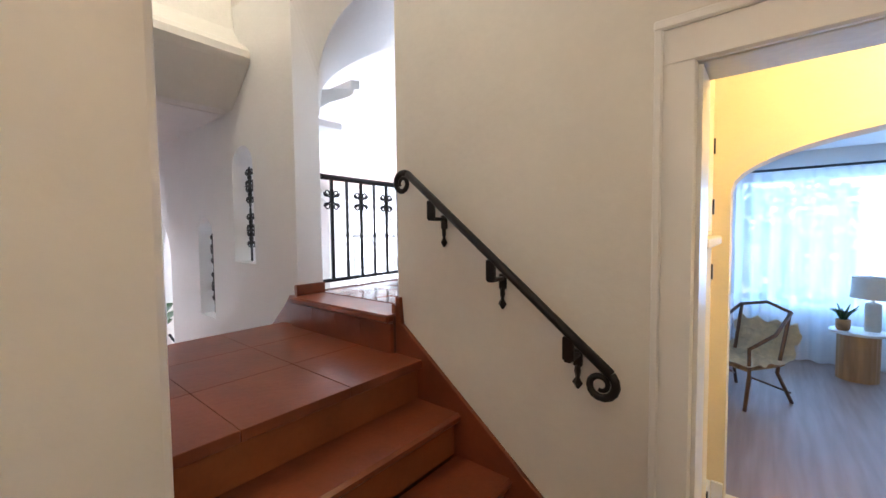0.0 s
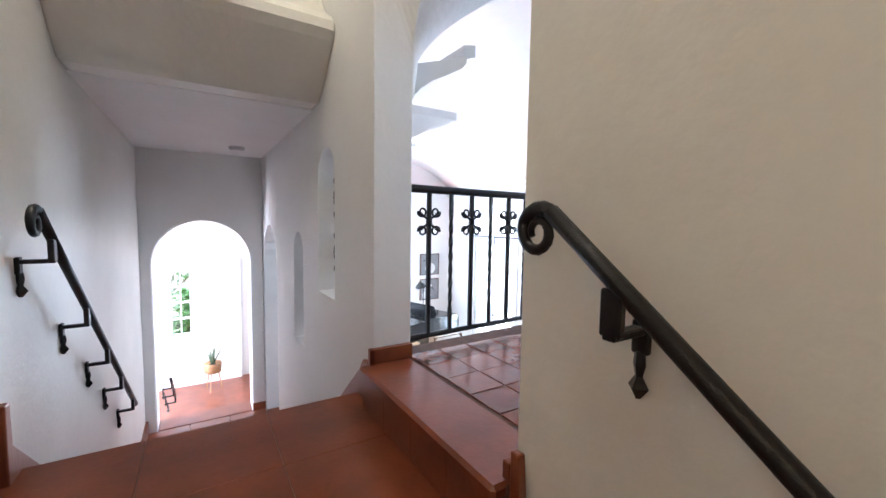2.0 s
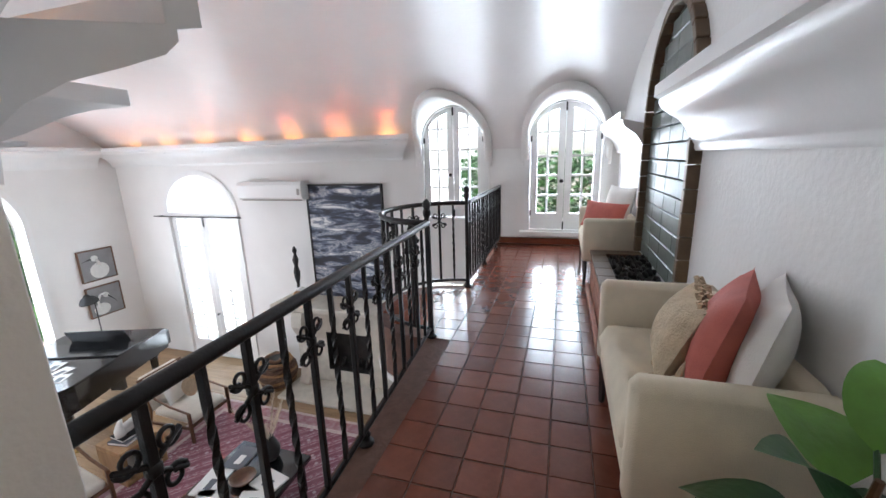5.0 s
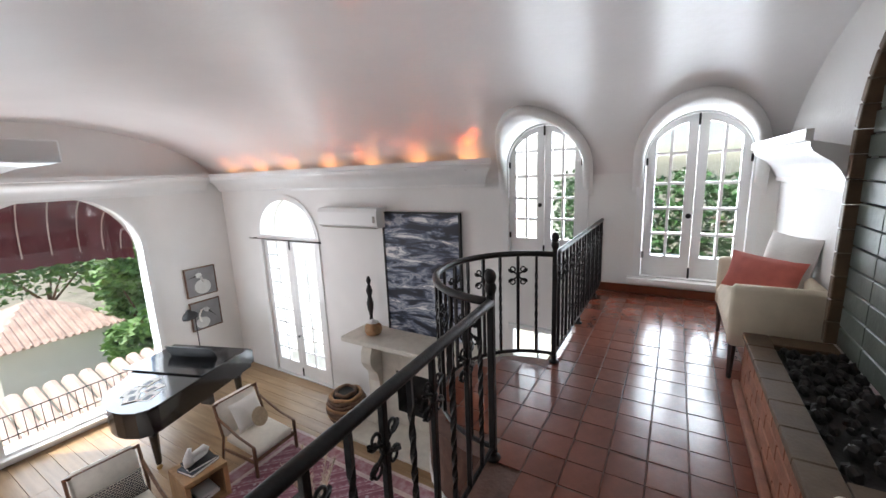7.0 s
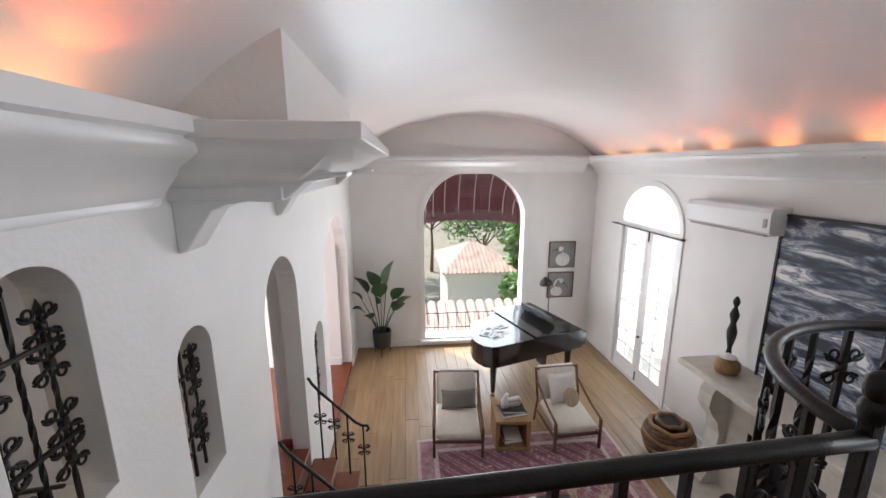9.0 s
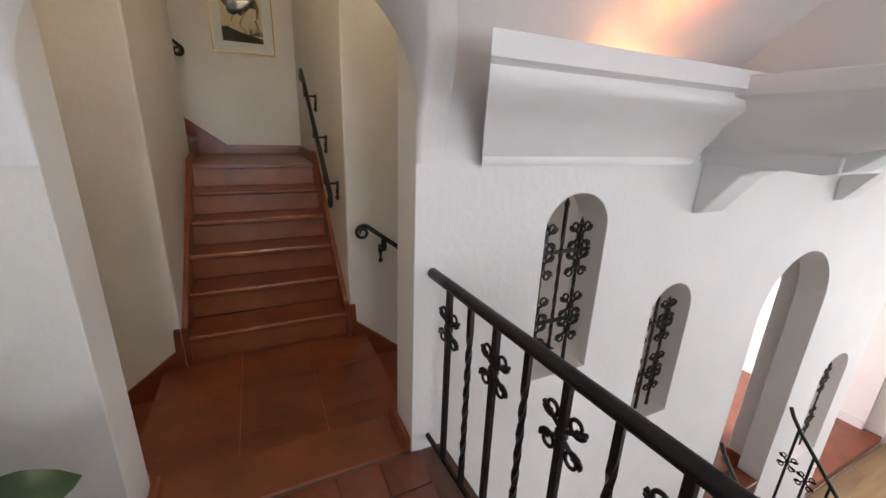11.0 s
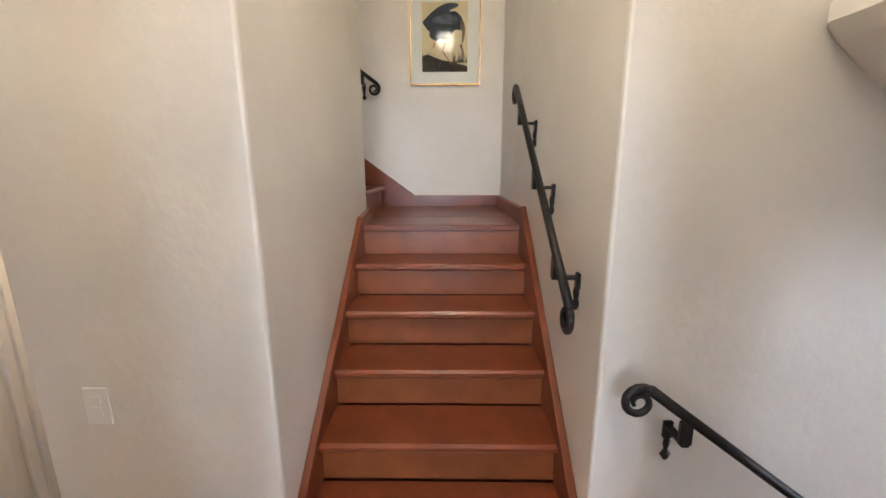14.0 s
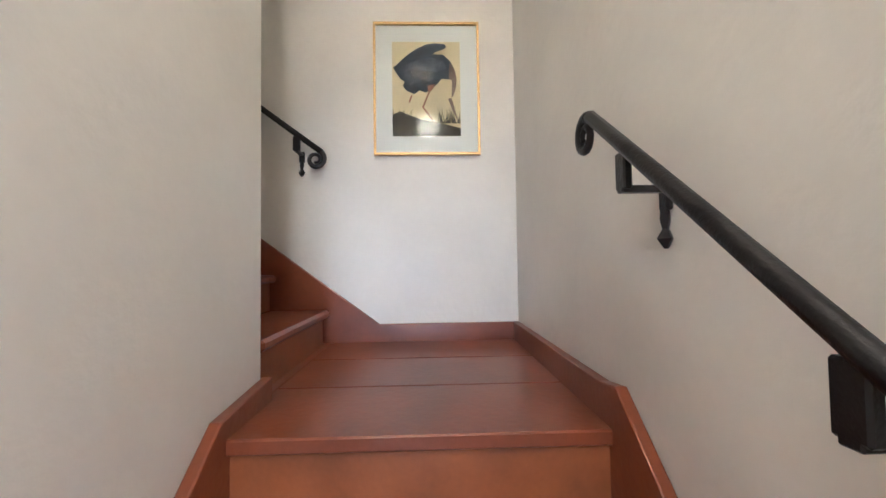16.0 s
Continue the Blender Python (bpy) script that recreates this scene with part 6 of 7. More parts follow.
# raised hearth with a black-stone fire trough under a tiled arch
he = tagged(empty("raised_hearth", (3.60, YS, 0)), "raised brick hearth with a trough of black fire stones", "hearth")
he.scale = (0.88, 0.76, 0.92)
Geo().box(-0.57, 0.70, 0.012, 0.405, 0.0, 0.295).ob("core", GROUT, he)
for r in range(4):
    x = -0.57 - (0.11 if r % 2 else 0)
    while x < 0.70:
        x0, x1 = max(x, -0.57), min(x + 0.205, 0.70)
        if x1 - x0 > 0.03:
            Geo().box(x0, x1, 0.406, 0.435, 0.006 + 0.074 * r, 0.074 + 0.074 * r, 0.004).ob("brick", BRICK, he)
        x += 0.213
    Geo().box(0.701, 0.725, 0.02, 0.435, 0.006 + 0.074 * r, 0.074 + 0.074 * r, 0.004).ob("brick", BRICK, he)
Geo().box(-0.57, 0.75, 0.436, 0.475, 0.002, 0.045, 0.006).ob("base_lip", BRICK, he)
for x0, x1, y0, y1 in ((-0.58, 0.735, 0.32, 0.45), (-0.58, -0.44, 0.012, 0.318), (0.60, 0.735, 0.012, 0.318)):
    n = max(1, round((x1 - x0) / 0.2))
    for i in range(n):
        Geo().box(x0 + (x1 - x0) * i / n + 0.002, x0 + (x1 - x0) * (i + 1) / n - 0.002, y0, y1, 0.305, 0.335, 0.004).ob("coping_tile", BROWNTILE, he)
Geo().box(-0.44, 0.60, -0.25, 0.318, 0.296, 0.304).ob("trough", SOOT, he)
random.seed(8)
for i in range(110):
    x, y, r = random.uniform(-0.42, 0.58), random.uniform(-0.0, 0.30), random.uniform(0.018, 0.034)
    g = Geo()
    g.m = pose(x, y, 0.305 + r * 0.6, random.random() * 90, random.random() * 90, 0)
    g.lathe([(r * 0.2, -r * 0.7), (r * 0.9, -r * 0.35), (r, 0.1 * r), (r * 0.6, r * 0.6), (r * 0.15, r * 0.75)], 6)
    g.ob("fire_stone", SOOT, he)
gp = tagged(empty("tiled_chimney_panel", (3.72, YS - 0.022, 0.308)), "arched panel of long grey-green glazed tiles with brown edge tiles", "panel")


def head4(u):
    return 1.30 + 0.65 * math.sqrt(max(0.0, 1 - (u / 0.62) ** 2))


gp.scale = (0.82, 1.0, 0.875)
z, r = 0.34, 0
while z < 1.93:
    h = 0.105
    z1 = z + h - 0.006
    # cut the course to the arch
    half = 0.615 if z1 <= 1.30 else 0.615 * math.sqrt(max(0.0, 1 - ((z1 - 1.30) / 0.645) ** 2))
    if half > 0.06:
        step = 0.62
        x = -half
        off = 0.31 if r % 2 else 0.0
        cuts = sorted({-half, half} | {c for c in (-0.31 + off, 0.31 - off, off) if -half + 0.05 < c < half - 0.05})
        for a, b2 in zip(cuts, cuts[1:]):
            Geo().box(a + 0.002, b2 - 0.002, 0.0, 0.03, z - 0.335, z1 - 0.335, 0.004).ob("tile", GREENTILE, gp)
    z += h
    r += 1
Geo().prism("y", -0.25, -0.005, [(u, v - 0.335) for u, v in arch(-0.615, 0.615, 0.34, 1.30, 1.94, 20)]).ob("bed", GROUT, gp)
edge = [(-0.62, 0.34 + 0.12 * i) for i in range(8)] + [(-0.62 * math.cos(math.pi * i / 18), 1.30 + 0.65 * math.sin(math.pi * i / 18)) for i in range(19)] + [(0.62, 1.18 - 0.12 * i) for i in range(8)]
for (ua, va), (ub, vb) in zip(edge, edge[1:]):
    d = Vector((ub - ua, vb - va))
    if d.length < 0.03:
        continue
    t = Geo()
    t.m = pose((ua + ub) / 2, 0.045, (va + vb) / 2 - 0.335, 0, -math.degrees(math.atan2(d.y, d.x)), 0)
    t.box(-d.length / 2 + 0.002, d.length / 2 - 0.002, -0.03, 0.028, -0.004, 0.045, 0.004)
    t.ob("edge_tile", BROWNTILE, gp)

fl = tagged(empty("fiddle_leaf_plant", (1.80, 1.24, 0)), "potted broad-leaved green plant beside the settee", "plant")
fl.scale = (0.9, 0.9, 0.9)
Geo().lathe([(0.10, 0), (0.13, 0.02), (0.145, 0.26), (0.13, 0.265), (0.12, 0.24)], 18).ob("pot", POTBLACK, fl, smooth=True)
Geo().lathe([(0.12, 0.225), (0.02, 0.235)], 14).ob("soil", SOOT, fl)
Geo().tube([(0, 0, 0.22), (0.02, 0.01, 0.45), (0.0, 0.0, 0.66)], [0.014, 0.011, 0.006], 7).ob("stem", TEAK, fl)
for a, z, ln, w, tilt, light in ((0.75, 0.46, 0.21, 0.19, -0.15, 0), (2.2, 0.42, 0.18, 0.15, 0.1, 0), (3.6, 0.48, 0.16, 0.14, 0.2, 0), (5.4, 0.46, 0.16, 0.14, 0.2, 0), (0.1, 0.58, 0.19, 0.15, 0.25, 1), (1.6, 0.56, 0.14, 0.12, 0.8, 0), (4.6, 0.58, 0.15, 0.12, 0.7, 0), (5.9, 0.64, 0.15, 0.11, 0.9, 1)):
    b0 = Vector((0.0, 0.0, z))
    d = Vector((math.cos(a), math.sin(a), tilt)).normalized()
    Geo().tube([b0, b0 + d * 0.06], 0.004, 5).ob("leaf_stalk", LEAF, fl)
    g = Geo()
    blade_leaf(g, b0 + d * 0.055, b0 + d * (0.055 + ln), w, 0.03, 0.2)
    g.ob("leaf", LEAFLIGHT if light else LEAF, fl, smooth=True)

# ---- stair hall things ----
pr = tagged(empty("heron_print", (XP + 0.001, 1.803, 1.640)), "framed print of a blue heron bending its neck, gold frame", "picture")
pr.scale = (1.0, 0.852, 0.896)
Geo().prism("x", 0.001, 0.024, rect(-0.29, 0.29, 0.0, 0.70), [rect(-0.278, 0.278, 0.012, 0.688)]).ob("frame", GOLD, pr)
Geo().box(0.001, 0.010, -0.278, 0.278, 0.012, 0.688).ob("mat_board", PAPER, pr)
STRAW = material("straw_print_ground", (0.70, 0.58, 0.33), 0.7, vary=0.12, scale=6, second=(0.62, 0.52, 0.34))
HERON = material("slate_blue_ink", (0.030, 0.042, 0.065), 0.7, vary=0.4, scale=14)
HERONBROWN = material("brown_neck_ink", (0.20, 0.13, 0.10), 0.7, vary=0.2, scale=14)
MARSH = material("dark_marsh_ink", (0.045, 0.036, 0.026), 0.8, vary=0.4, scale=10)
Geo().box(0.0105, 0.0115, -0.188, 0.185, 0.10, 0.60).ob("print", STRAW, pr)

def ink(points):
    """Outline on the print sheet, given on a 375 x 496 grid from its upper corner."""
    return [(-0.188 + x / 375 * 0.373, 0.60 - y / 496 * 0.50) for x, y in points]


BODY = [(5, 138), (36, 112), (75, 76), (132, 38), (184, 15), (234, 7), (287, 12), (302, 25), (284, 40), (234, 56), (227, 66), (282, 68), (322, 103), (346, 150), (330, 200), (312, 198), (272, 196), (250, 222), (220, 246), (182, 268), (150, 256), (122, 276), (78, 258), (57, 232), (68, 212), (46, 196), (26, 172)]
g = Geo().prism("x", 0.0118, 0.0126, ink(BODY))
g.ob("heron_body", HERON, pr)
WING = material("blue_grey_wing_ink", (0.085, 0.105, 0.14), 0.7, vary=0.4, scale=22)
Geo().prism("x", 0.0127, 0.0131, ink([(80, 122), (140, 96), (220, 84), (280, 100), (300, 140), (240, 158), (150, 150), (90, 140)])).ob("heron_wing", WING, pr)
g = Geo().prism("x", 0.0127, 0.0130, ink([(318, 110), (346, 150), (356, 195), (352, 240), (336, 286), (326, 296), (328, 250), (330, 205), (312, 192)]))
g.prism("x", 0.0118, 0.0124, ink([(306, 300), (326, 296), (340, 340), (362, 425), (335, 370)]))
g.ob("heron_neck", HERONBROWN, pr)
g = Geo()
for pts in ([(200, 262), (206, 266), (174, 344), (245, 440), (236, 440), (162, 344)], [(104, 280), (110, 282), (98, 320), (88, 318)]):
    g.prism("x", 0.0118, 0.0123, ink(pts))
g.prism("x", 0.0127, 0.0129, ink([(195, 232), (235, 222), (225, 250), (198, 272)]))
LEGINK = material("rust_leg_ink", (0.33, 0.14, 0.09), 0.7, vary=0.2, scale=20)
g.ob("heron_legs", LEGINK, pr)
g = Geo().prism("x", 0.0118, 0.0122, ink([(0, 384), (40, 366), (100, 390), (165, 410), (250, 424), (375, 455), (375, 496), (0, 496)]))
random.seed(5)
for i in range(70):
    x = random.choice((random.uniform(0, 140), random.uniform(240, 372)))
    h, k = random.uniform(30, 95), random.uniform(-45, 45)
    g.prism("x", 0.0119, 0.0121, ink([(x - 3, 430), (x + 3, 430), (max(2, min(373, x + k)), 430 - h)]))
g.ob("marsh", MARSH, pr)
p = Geo().box(0.0165, 0.0185, -0.278, 0.278, 0.012, 0.688).ob("glazing", PRINTGLASS, pr)
p.visible_shadow = False

sw = tagged(empty("light_switch", (XH + 0.001, 0.883, 0.395)), "white double rocker light switch plate", "light switch")
sw.scale = (1.0, 0.95, 0.95)
Geo().box(0.0, 0.006, -0.036, 0.036, -0.002, 0.112, 0.002).ob("plate", PLASTIC, sw)
for z in (0.025, 0.060):
    Geo().box(0.0055, 0.009, -0.015, 0.015, z, z + 0.028, 0.002).ob("rocker", PLASTIC, sw)
sd = tagged(empty("smoke_detector", (1.10, 4.55, 1.121)), "round white smoke detector under the stair ceiling", "smoke detector")
Geo().lathe([(0.055, 0), (0.06, -0.008), (0.056, -0.028), (0.04, -0.034), (0.01, -0.036)], 20).ob("housing", PLASTIC, sd, smooth=True)
Geo().lathe([(0.062, 0.0), (0.064, -0.006), (0.06, -0.009)], 20).ob("base_ring", PLASTIC, sd)
cl = tagged(empty("landing_ceiling_light", (0.80, 1.75, 3.30)), "round warm ceiling light over the landing", "ceiling light")
Geo().lathe([(0.15, 0), (0.15, -0.03), (0.13, -0.04)], 24).ob("canopy", TRIM, cl)
Geo().lathe([(0.13, -0.041), (0.12, -0.09), (0.07, -0.13), (0.01, -0.14)], 24).ob("diffuser", SHADE, cl, smooth=True)
hl = tagged(empty("drum_ceiling_light", (-0.10, 0.20, 1.229)), "warm linen drum shade ceiling light in the hall", "ceiling light")
Geo().lathe([(0.07, 0), (0.07, -0.02), (0.012, -0.03), (0.012, -0.07)], 16).ob("canopy", GOLD, hl)
g = Geo().lathe([(0.21, -0.07), (0.21, -0.23)], 32)
g.f = g.f[:-2]
g.ob("shade", SHADE, hl, smooth=True)
Geo().lathe([(0.213, -0.225), (0.213, -0.235), (0.205, -0.235), (0.205, -0.225)], 32).ob("rim", TRIM, hl)
# hall door, ajar to a tiled bathroom, and its casing
c = setting(empty("trim_hall_door", (0.08, -0.36, ZH)), "white moulded door casing in the hall", "casing")
c.scale = (1.0, 1.0, 0.86)
for x in (-0.43, 0.34):
    Geo().box(x, x + 0.085, 0.0, 0.022, 0.0, 1.99, 0.005).ob("jamb_casing", TRIM, c)
Geo().box(-0.43, 0.425, 0.0, 0.024, 1.915, 2.0, 0.005).ob("head_casing", TRIM, c)


def panel_door(name, label, m, w=0.66, h=1.88):
    d = empty(name)
    d.matrix_world = m
    holes = [rect(0.11, w / 2 - 0.04, 0.20, 0.80), rect(w / 2 + 0.04, w - 0.11, 0.20, 0.80), rect(0.11, w / 2 - 0.04, 0.95, h - 0.14), rect(w / 2 + 0.04, w - 0.11, 0.95, h - 0.14)]
    Geo().prism("y", -0.02, 0.02, rect(0, w, 0.012, h), holes).ob("stile_frame", TRIM, d)
    for q in holes:
        (u0, v0), _, (u1, v1), _ = q
        Geo().box(u0 - 0.001, u1 + 0.001, -0.008, 0.008, v0 - 0.001, v1 + 0.001).ob("panel", TRIM, d)
        Geo().box(u0 + 0.025, u1 - 0.025, -0.013, 0.013, v0 + 0.03, v1 - 0.03, 0.006).ob("panel_field", TRIM, d)
    for z in (0.25, h - 0.25):
        Geo().box(-0.01, 0.012, 0.021, 0.027, z - 0.045, z + 0.045).ob("hinge", IRON, d)
    Geo().lathe([(0.022, 0), (0.008, 0.01), (0.008, 0.035), (0.026, 0.045), (0.022, 0.065), (0.004, 0.07)], 12).ob("door_knob", GOLD, d).matrix_basis = pose(w - 0.06, 0.021, 0.92, -90, 0, 0)
    return setting(d, label, "door")


panel_door("door_4", "white panelled bathroom door standing ajar", pose(0.41, -0.40, ZH + 0.002, 0, 0, 215), 0.66, 1.66)
panel_door("door_5", "closed white panelled cupboard door in the hall", pose(-0.46, -0.335, ZH + 0.002, 0, 0, 180), 0.36, 1.66)
c = setting(empty("trim_cupboard_door", (-0.64, -0.36, ZH)), "white moulded casing of the hall cupboard", "casing")
c.scale = (0.6, 1.0, 0.86)
for x in (-0.385, 0.305):
    Geo().box(x, x + 0.08, 0.0, 0.03, 0.0, 1.97, 0.005).ob("jamb_casing", TRIM, c)
Geo().box(-0.385, 0.385, 0.0, 0.032, 1.895, 1.975, 0.005).ob("head_casing", TRIM, c)
fl = setting(empty("floor_bathroom"), "small black and white hexagon-like mosaic floor", "floor")
Geo().box(-0.76, 0.74, -1.74, -0.365, ZH - 0.03, ZH + 0.001).ob("bed", CONCRETE, fl)
for i in range(14):
    for j in range(18):
        if (i + j) % 2:
            Geo().box(-0.28 + 0.05 * i, -0.233 + 0.05 * i, -1.26 + 0.05 * j, -1.213 + 0.05 * j, ZH + 0.0012, ZH + 0.004).ob("tile", BLACKMAT if (i * 3 + j) % 4 == 0 else CERAMIC, fl)
setting(Geo().box(-0.81, 0.79, -1.84, -1.74, ZH, 1.25).ob("wall_bathroom_south", PLASTER), "white bathroom wall", "wall")
setting(Geo().box(-0.86, -0.76, -1.74, -0.50, ZH, 1.25).ob("wall_bathroom_west", PLASTER), "white bathroom wall", "wall")
setting(Geo().box(0.74, 0.84, -1.74, -0.50, ZH, 1.25).ob("wall_bathroom_east", PLASTER), "white bathroom wall", "wall")
setting(Geo().box(-0.86, 0.84, -1.84, -0.50, 1.25, 1.31).ob("ceiling_bathroom", PLASTER), "white bathroom ceiling", "ceiling")
# casing of the sitting room doorway
c = setting(empty("trim_sitting_doorway", (XW - 0.001, 0.0275, ZH)), "white moulded door casing", "casing")
c.scale = (0.9, 0.77, 0.948)
for s, y in ((1, 0.465), (-1, -0.465)):
    a, b = sorted((y, y + s * 0.115))
    Geo().box(-0.022, 0.0, a, b, 0.0, 1.87, 0.006).ob("jamb_casing", TRIM, c)
    Geo().box(-0.034, -0.021, (b - 0.025 if s > 0 else a), (b if s > 0 else a + 0.025), 0.0, 1.87, 0.005).ob("back_band", TRIM, c)
Geo().box(-0.024, 0.0, -0.58, 0.58, 1.755, 1.87, 0.006).ob("head_casing", TRIM, c)
Geo().box(-0.036, -0.023, -0.582, 0.582, 1.845, 1.872, 0.005).ob("back_band", TRIM, c)
for s in (1, -1):
    a, b = sorted((s * 0.4648, s * 0.452))
    Geo().box(0.001, 0.17, a, b, 0.0, 1.75).ob("jamb_lining", TRIM, c)

# ---- sitting room seen through the doorway ----
cu = tagged(empty("sheer_curtains", (5.20, -1.16, ZH + 0.003)), "white sheer curtains glowing before a window", "curtain")
SHEER = bpy.data.materials.new("sheer_voile")
SHEER.use_nodes = True
nt = SHEER.node_tree
tl, tp, df, m1, m2 = (nt.nodes.new(n) for n in ("ShaderNodeBsdfTranslucent", "ShaderNodeBsdfTransparent", "ShaderNodeBsdfDiffuse", "ShaderNodeMixShader", "ShaderNodeMixShader"))
tl.inputs["Color"].default_value = df.inputs["Color"].default_value = (0.85, 0.86, 0.88, 1)
m1.inputs[0].default_value, m2.inputs[0].default_value = 0.45, 0.30
nt.links.new(tl.outputs[0], m1.inputs[1])
nt.links.new(df.outputs[0], m1.inputs[2])
nt.links.new(m1.outputs[0], m2.inputs[1])
nt.links.new(tp.outputs[0], m2.inputs[2])
nt.links.new(m2.outputs[0], nt.nodes["Material Output"].inputs["Surface"])
for y0, y1 in ((-1.7, -0.02), (0.0, 1.65)):
    g = Geo()
    g.grid(120, 6, lambda u, v: (0.035 * math.sin(u * 70) * (0.6 + 0.4 * v) + 0.012 * math.sin(u * 31), y0 + (y1 - y0) * u, 1.80 - 1.785 * v))
    g.ob("panel", SHEER, cu, smooth=True)
Geo().tube([(-0.0, -1.75, 1.82), (0.0, 1.66, 1.82)], 0.012, 8).ob("rod", BLACKMAT, cu)
ch = tagged(empty("rattan_chair", (3.90, 0.38, ZH + 0.003), 235), "bent rattan chair draped with a cream sheepskin", "chair")
ch.scale = (0.78, 0.78, 0.78)
for x in (-0.26, 0.26):
    Geo().tube([(x, -0.28, 0.0), (x * 0.9, -0.20, 0.30), (x * 1.05, -0.26, 0.56), (x * 1.05, 0.05, 0.66), (x * 0.9, 0.30, 0.84)], 0.016, 8).ob("side_frame", TEAK, ch, smooth=True)
    Geo().tube([(x, 0.30, 0.0), (x * 0.8, 0.18, 0.28), (x * 0.85, 0.30, 0.84)], 0.016, 8).ob("back_leg", TEAK, ch, smooth=True)
    Geo().tube([(x, -0.26, 0.10), (x * 0.4, 0.0, 0.22), (x, 0.28, 0.10)], 0.010, 6).ob("stretcher", TEAK, ch, smooth=True)
Geo().tube([(-0.23, 0.30, 0.84), (0, 0.33, 0.90), (0.23, 0.30, 0.84)], 0.016, 8).ob("top_rail", TEAK, ch, smooth=True)
Geo().box(-0.24, 0.24, -0.24, 0.24, 0.34, 0.38, 0.015).ob("seat", RATTAN, ch)
SHEEP = material("cream_sheepskin", (0.72, 0.62, 0.42), 0.95, vary=0.12, scale=16, fine=80, bump=0.8, depth=0.03)
sk = tagged(Geo().grid(22, 26, lambda u, v: ((u - 0.5) * (0.58 + 0.05 * math.sin(v * 17)), -0.27 + 0.56 * min(1, v * 1.8) + 0.10 * max(0, v - 0.55), 0.405 + 0.03 * math.sin(u * 19 + v * 11) * math.sin(v * 23) + 0.55 * max(0, v - 0.5) ** 0.8)).ob("sheepskin", SHEEP, smooth=True), "cream sheepskin draped over the rattan chair", "sheepskin")
sk.matrix_world = pose(3.90, 0.38, ZH + 0.003, 0, 0, 235) @ Matrix.Scale(0.78, 4)
dt = tagged(empty("drum_side_table", (4.90, -0.36, ZH + 0.003)), "round white-topped side table on a fluted wooden drum", "side table")
Geo().lathe([(0.17, 0.385), (0.18, 0.39), (0.18, 0.405), (0.17, 0.411)], 32).ob("tabletop", CERAMIC, dt)
n = 40
g = Geo()
vs = []
for z in (0.0, 0.384):
    vs += [((0.125 + 0.004 * (i % 2)) * math.cos(2 * math.pi * i / n), (0.125 + 0.004 * (i % 2)) * math.sin(2 * math.pi * i / n), z) for i in range(n)]
g.put(vs, [(i, (i + 1) % n, n + (i + 1) % n, n + i) for i in range(n)] + [tuple(range(n)), tuple(range(n, 2 * n))])
g.ob("drum", BLOCKWOOD, dt)
tl2 = tagged(empty("table_lamp", (4.92, -0.44, ZH + 0.414)), "table lamp with a white drum shade and marbled base", "lamp")
Geo().lathe([(0.045, 0), (0.05, 0.01), (0.05, 0.22), (0.04, 0.23), (0.01, 0.24), (0.01, 0.30)], 20).ob("base", STONE, tl2, smooth=True)
g = Geo().lathe([(0.14, 0.27), (0.13, 0.44)], 28)
g.f = g.f[:-2]
g.ob("shade", WHITEFAB, tl2, smooth=True)
sp = tagged(empty("small_succulent", (4.84, -0.26, ZH + 0.414)), "small green succulent in a tan pot on the side table", "plant")
Geo().lathe([(0.035, 0), (0.045, 0.02), (0.047, 0.09), (0.042, 0.092), (0.04, 0.08)], 16).ob("pot", RATTAN, sp, smooth=True)
for i in range(10):
    a = i * 2.4
    Geo().tube([(0, 0, 0.08), (0.04 * math.cos(a), 0.04 * math.sin(a), 0.15), (0.09 * math.cos(a), 0.09 * math.sin(a), 0.17 + 0.02 * (i % 3))], [0.014, 0.012, 0.002], 5).ob("leaf", LEAF, sp)
vc = tagged(empty("ceiling_vent", (4.5, -0.4, 1.059)), "long narrow air vent slot in the ceiling", "vent")
Geo().box(-0.04, 0.04, -0.5, 0.5, -0.008, 0.0).ob("frame", TRIM, vc)
Geo().box(-0.018, 0.018, -0.47, 0.47, -0.012, -0.0085).ob("slot", BLACKMAT, vc)
vl = tagged(empty("vestibule_light", (1.92, -0.45, 1.249)), "round glowing ceiling light in the cream vestibule", "ceiling light")
Geo().lathe([(0.17, 0), (0.17, -0.02), (0.15, -0.03)], 24).ob("canopy", TRIM, vl)
Geo().lathe([(0.15, -0.031), (0.13, -0.06), (0.01, -0.075)], 24).ob("diffuser", SHADE, vl, smooth=True)
cb = tagged(empty("cupboard_doors", (1.60, 0.439, ZH)), "cream built-in cupboard doors with black hinges", "cupboard")
for x0, x1, z0, z1 in ((0.22, 0.55, 0.05, 1.20), (0.22, 0.55, 1.26, 1.70)):
    Geo().box(x0, x1, -0.018, 0.0, z0, z1, 0.004).ob("door", HALLYELLOW, cb)
    for z in (z0 + 0.1, z1 - 0.1):
        Geo().box(x1 - 0.012, x1 + 0.006, -0.024, -0.018, z - 0.03, z + 0.03).ob("hinge", IRON, cb)
Geo().box(0.10, 0.56, -0.05, 0.0, 1.21, 1.245, 0.006).ob("ledge", HALLYELLOW, cb)
ou = tagged(empty("wall_outlet", (1.90, 0.439, ZH + 0.22)), "black outlet in a white plate low on the cream wall", "outlet")
Geo().box(-0.035, 0.035, -0.005, 0.0, 0, 0.11, 0.002).ob("plate", PLASTIC, ou)
Geo().box(-0.016, 0.016, -0.009, -0.005, 0.02, 0.09, 0.002).ob("sockets", BLACKMAT, ou)
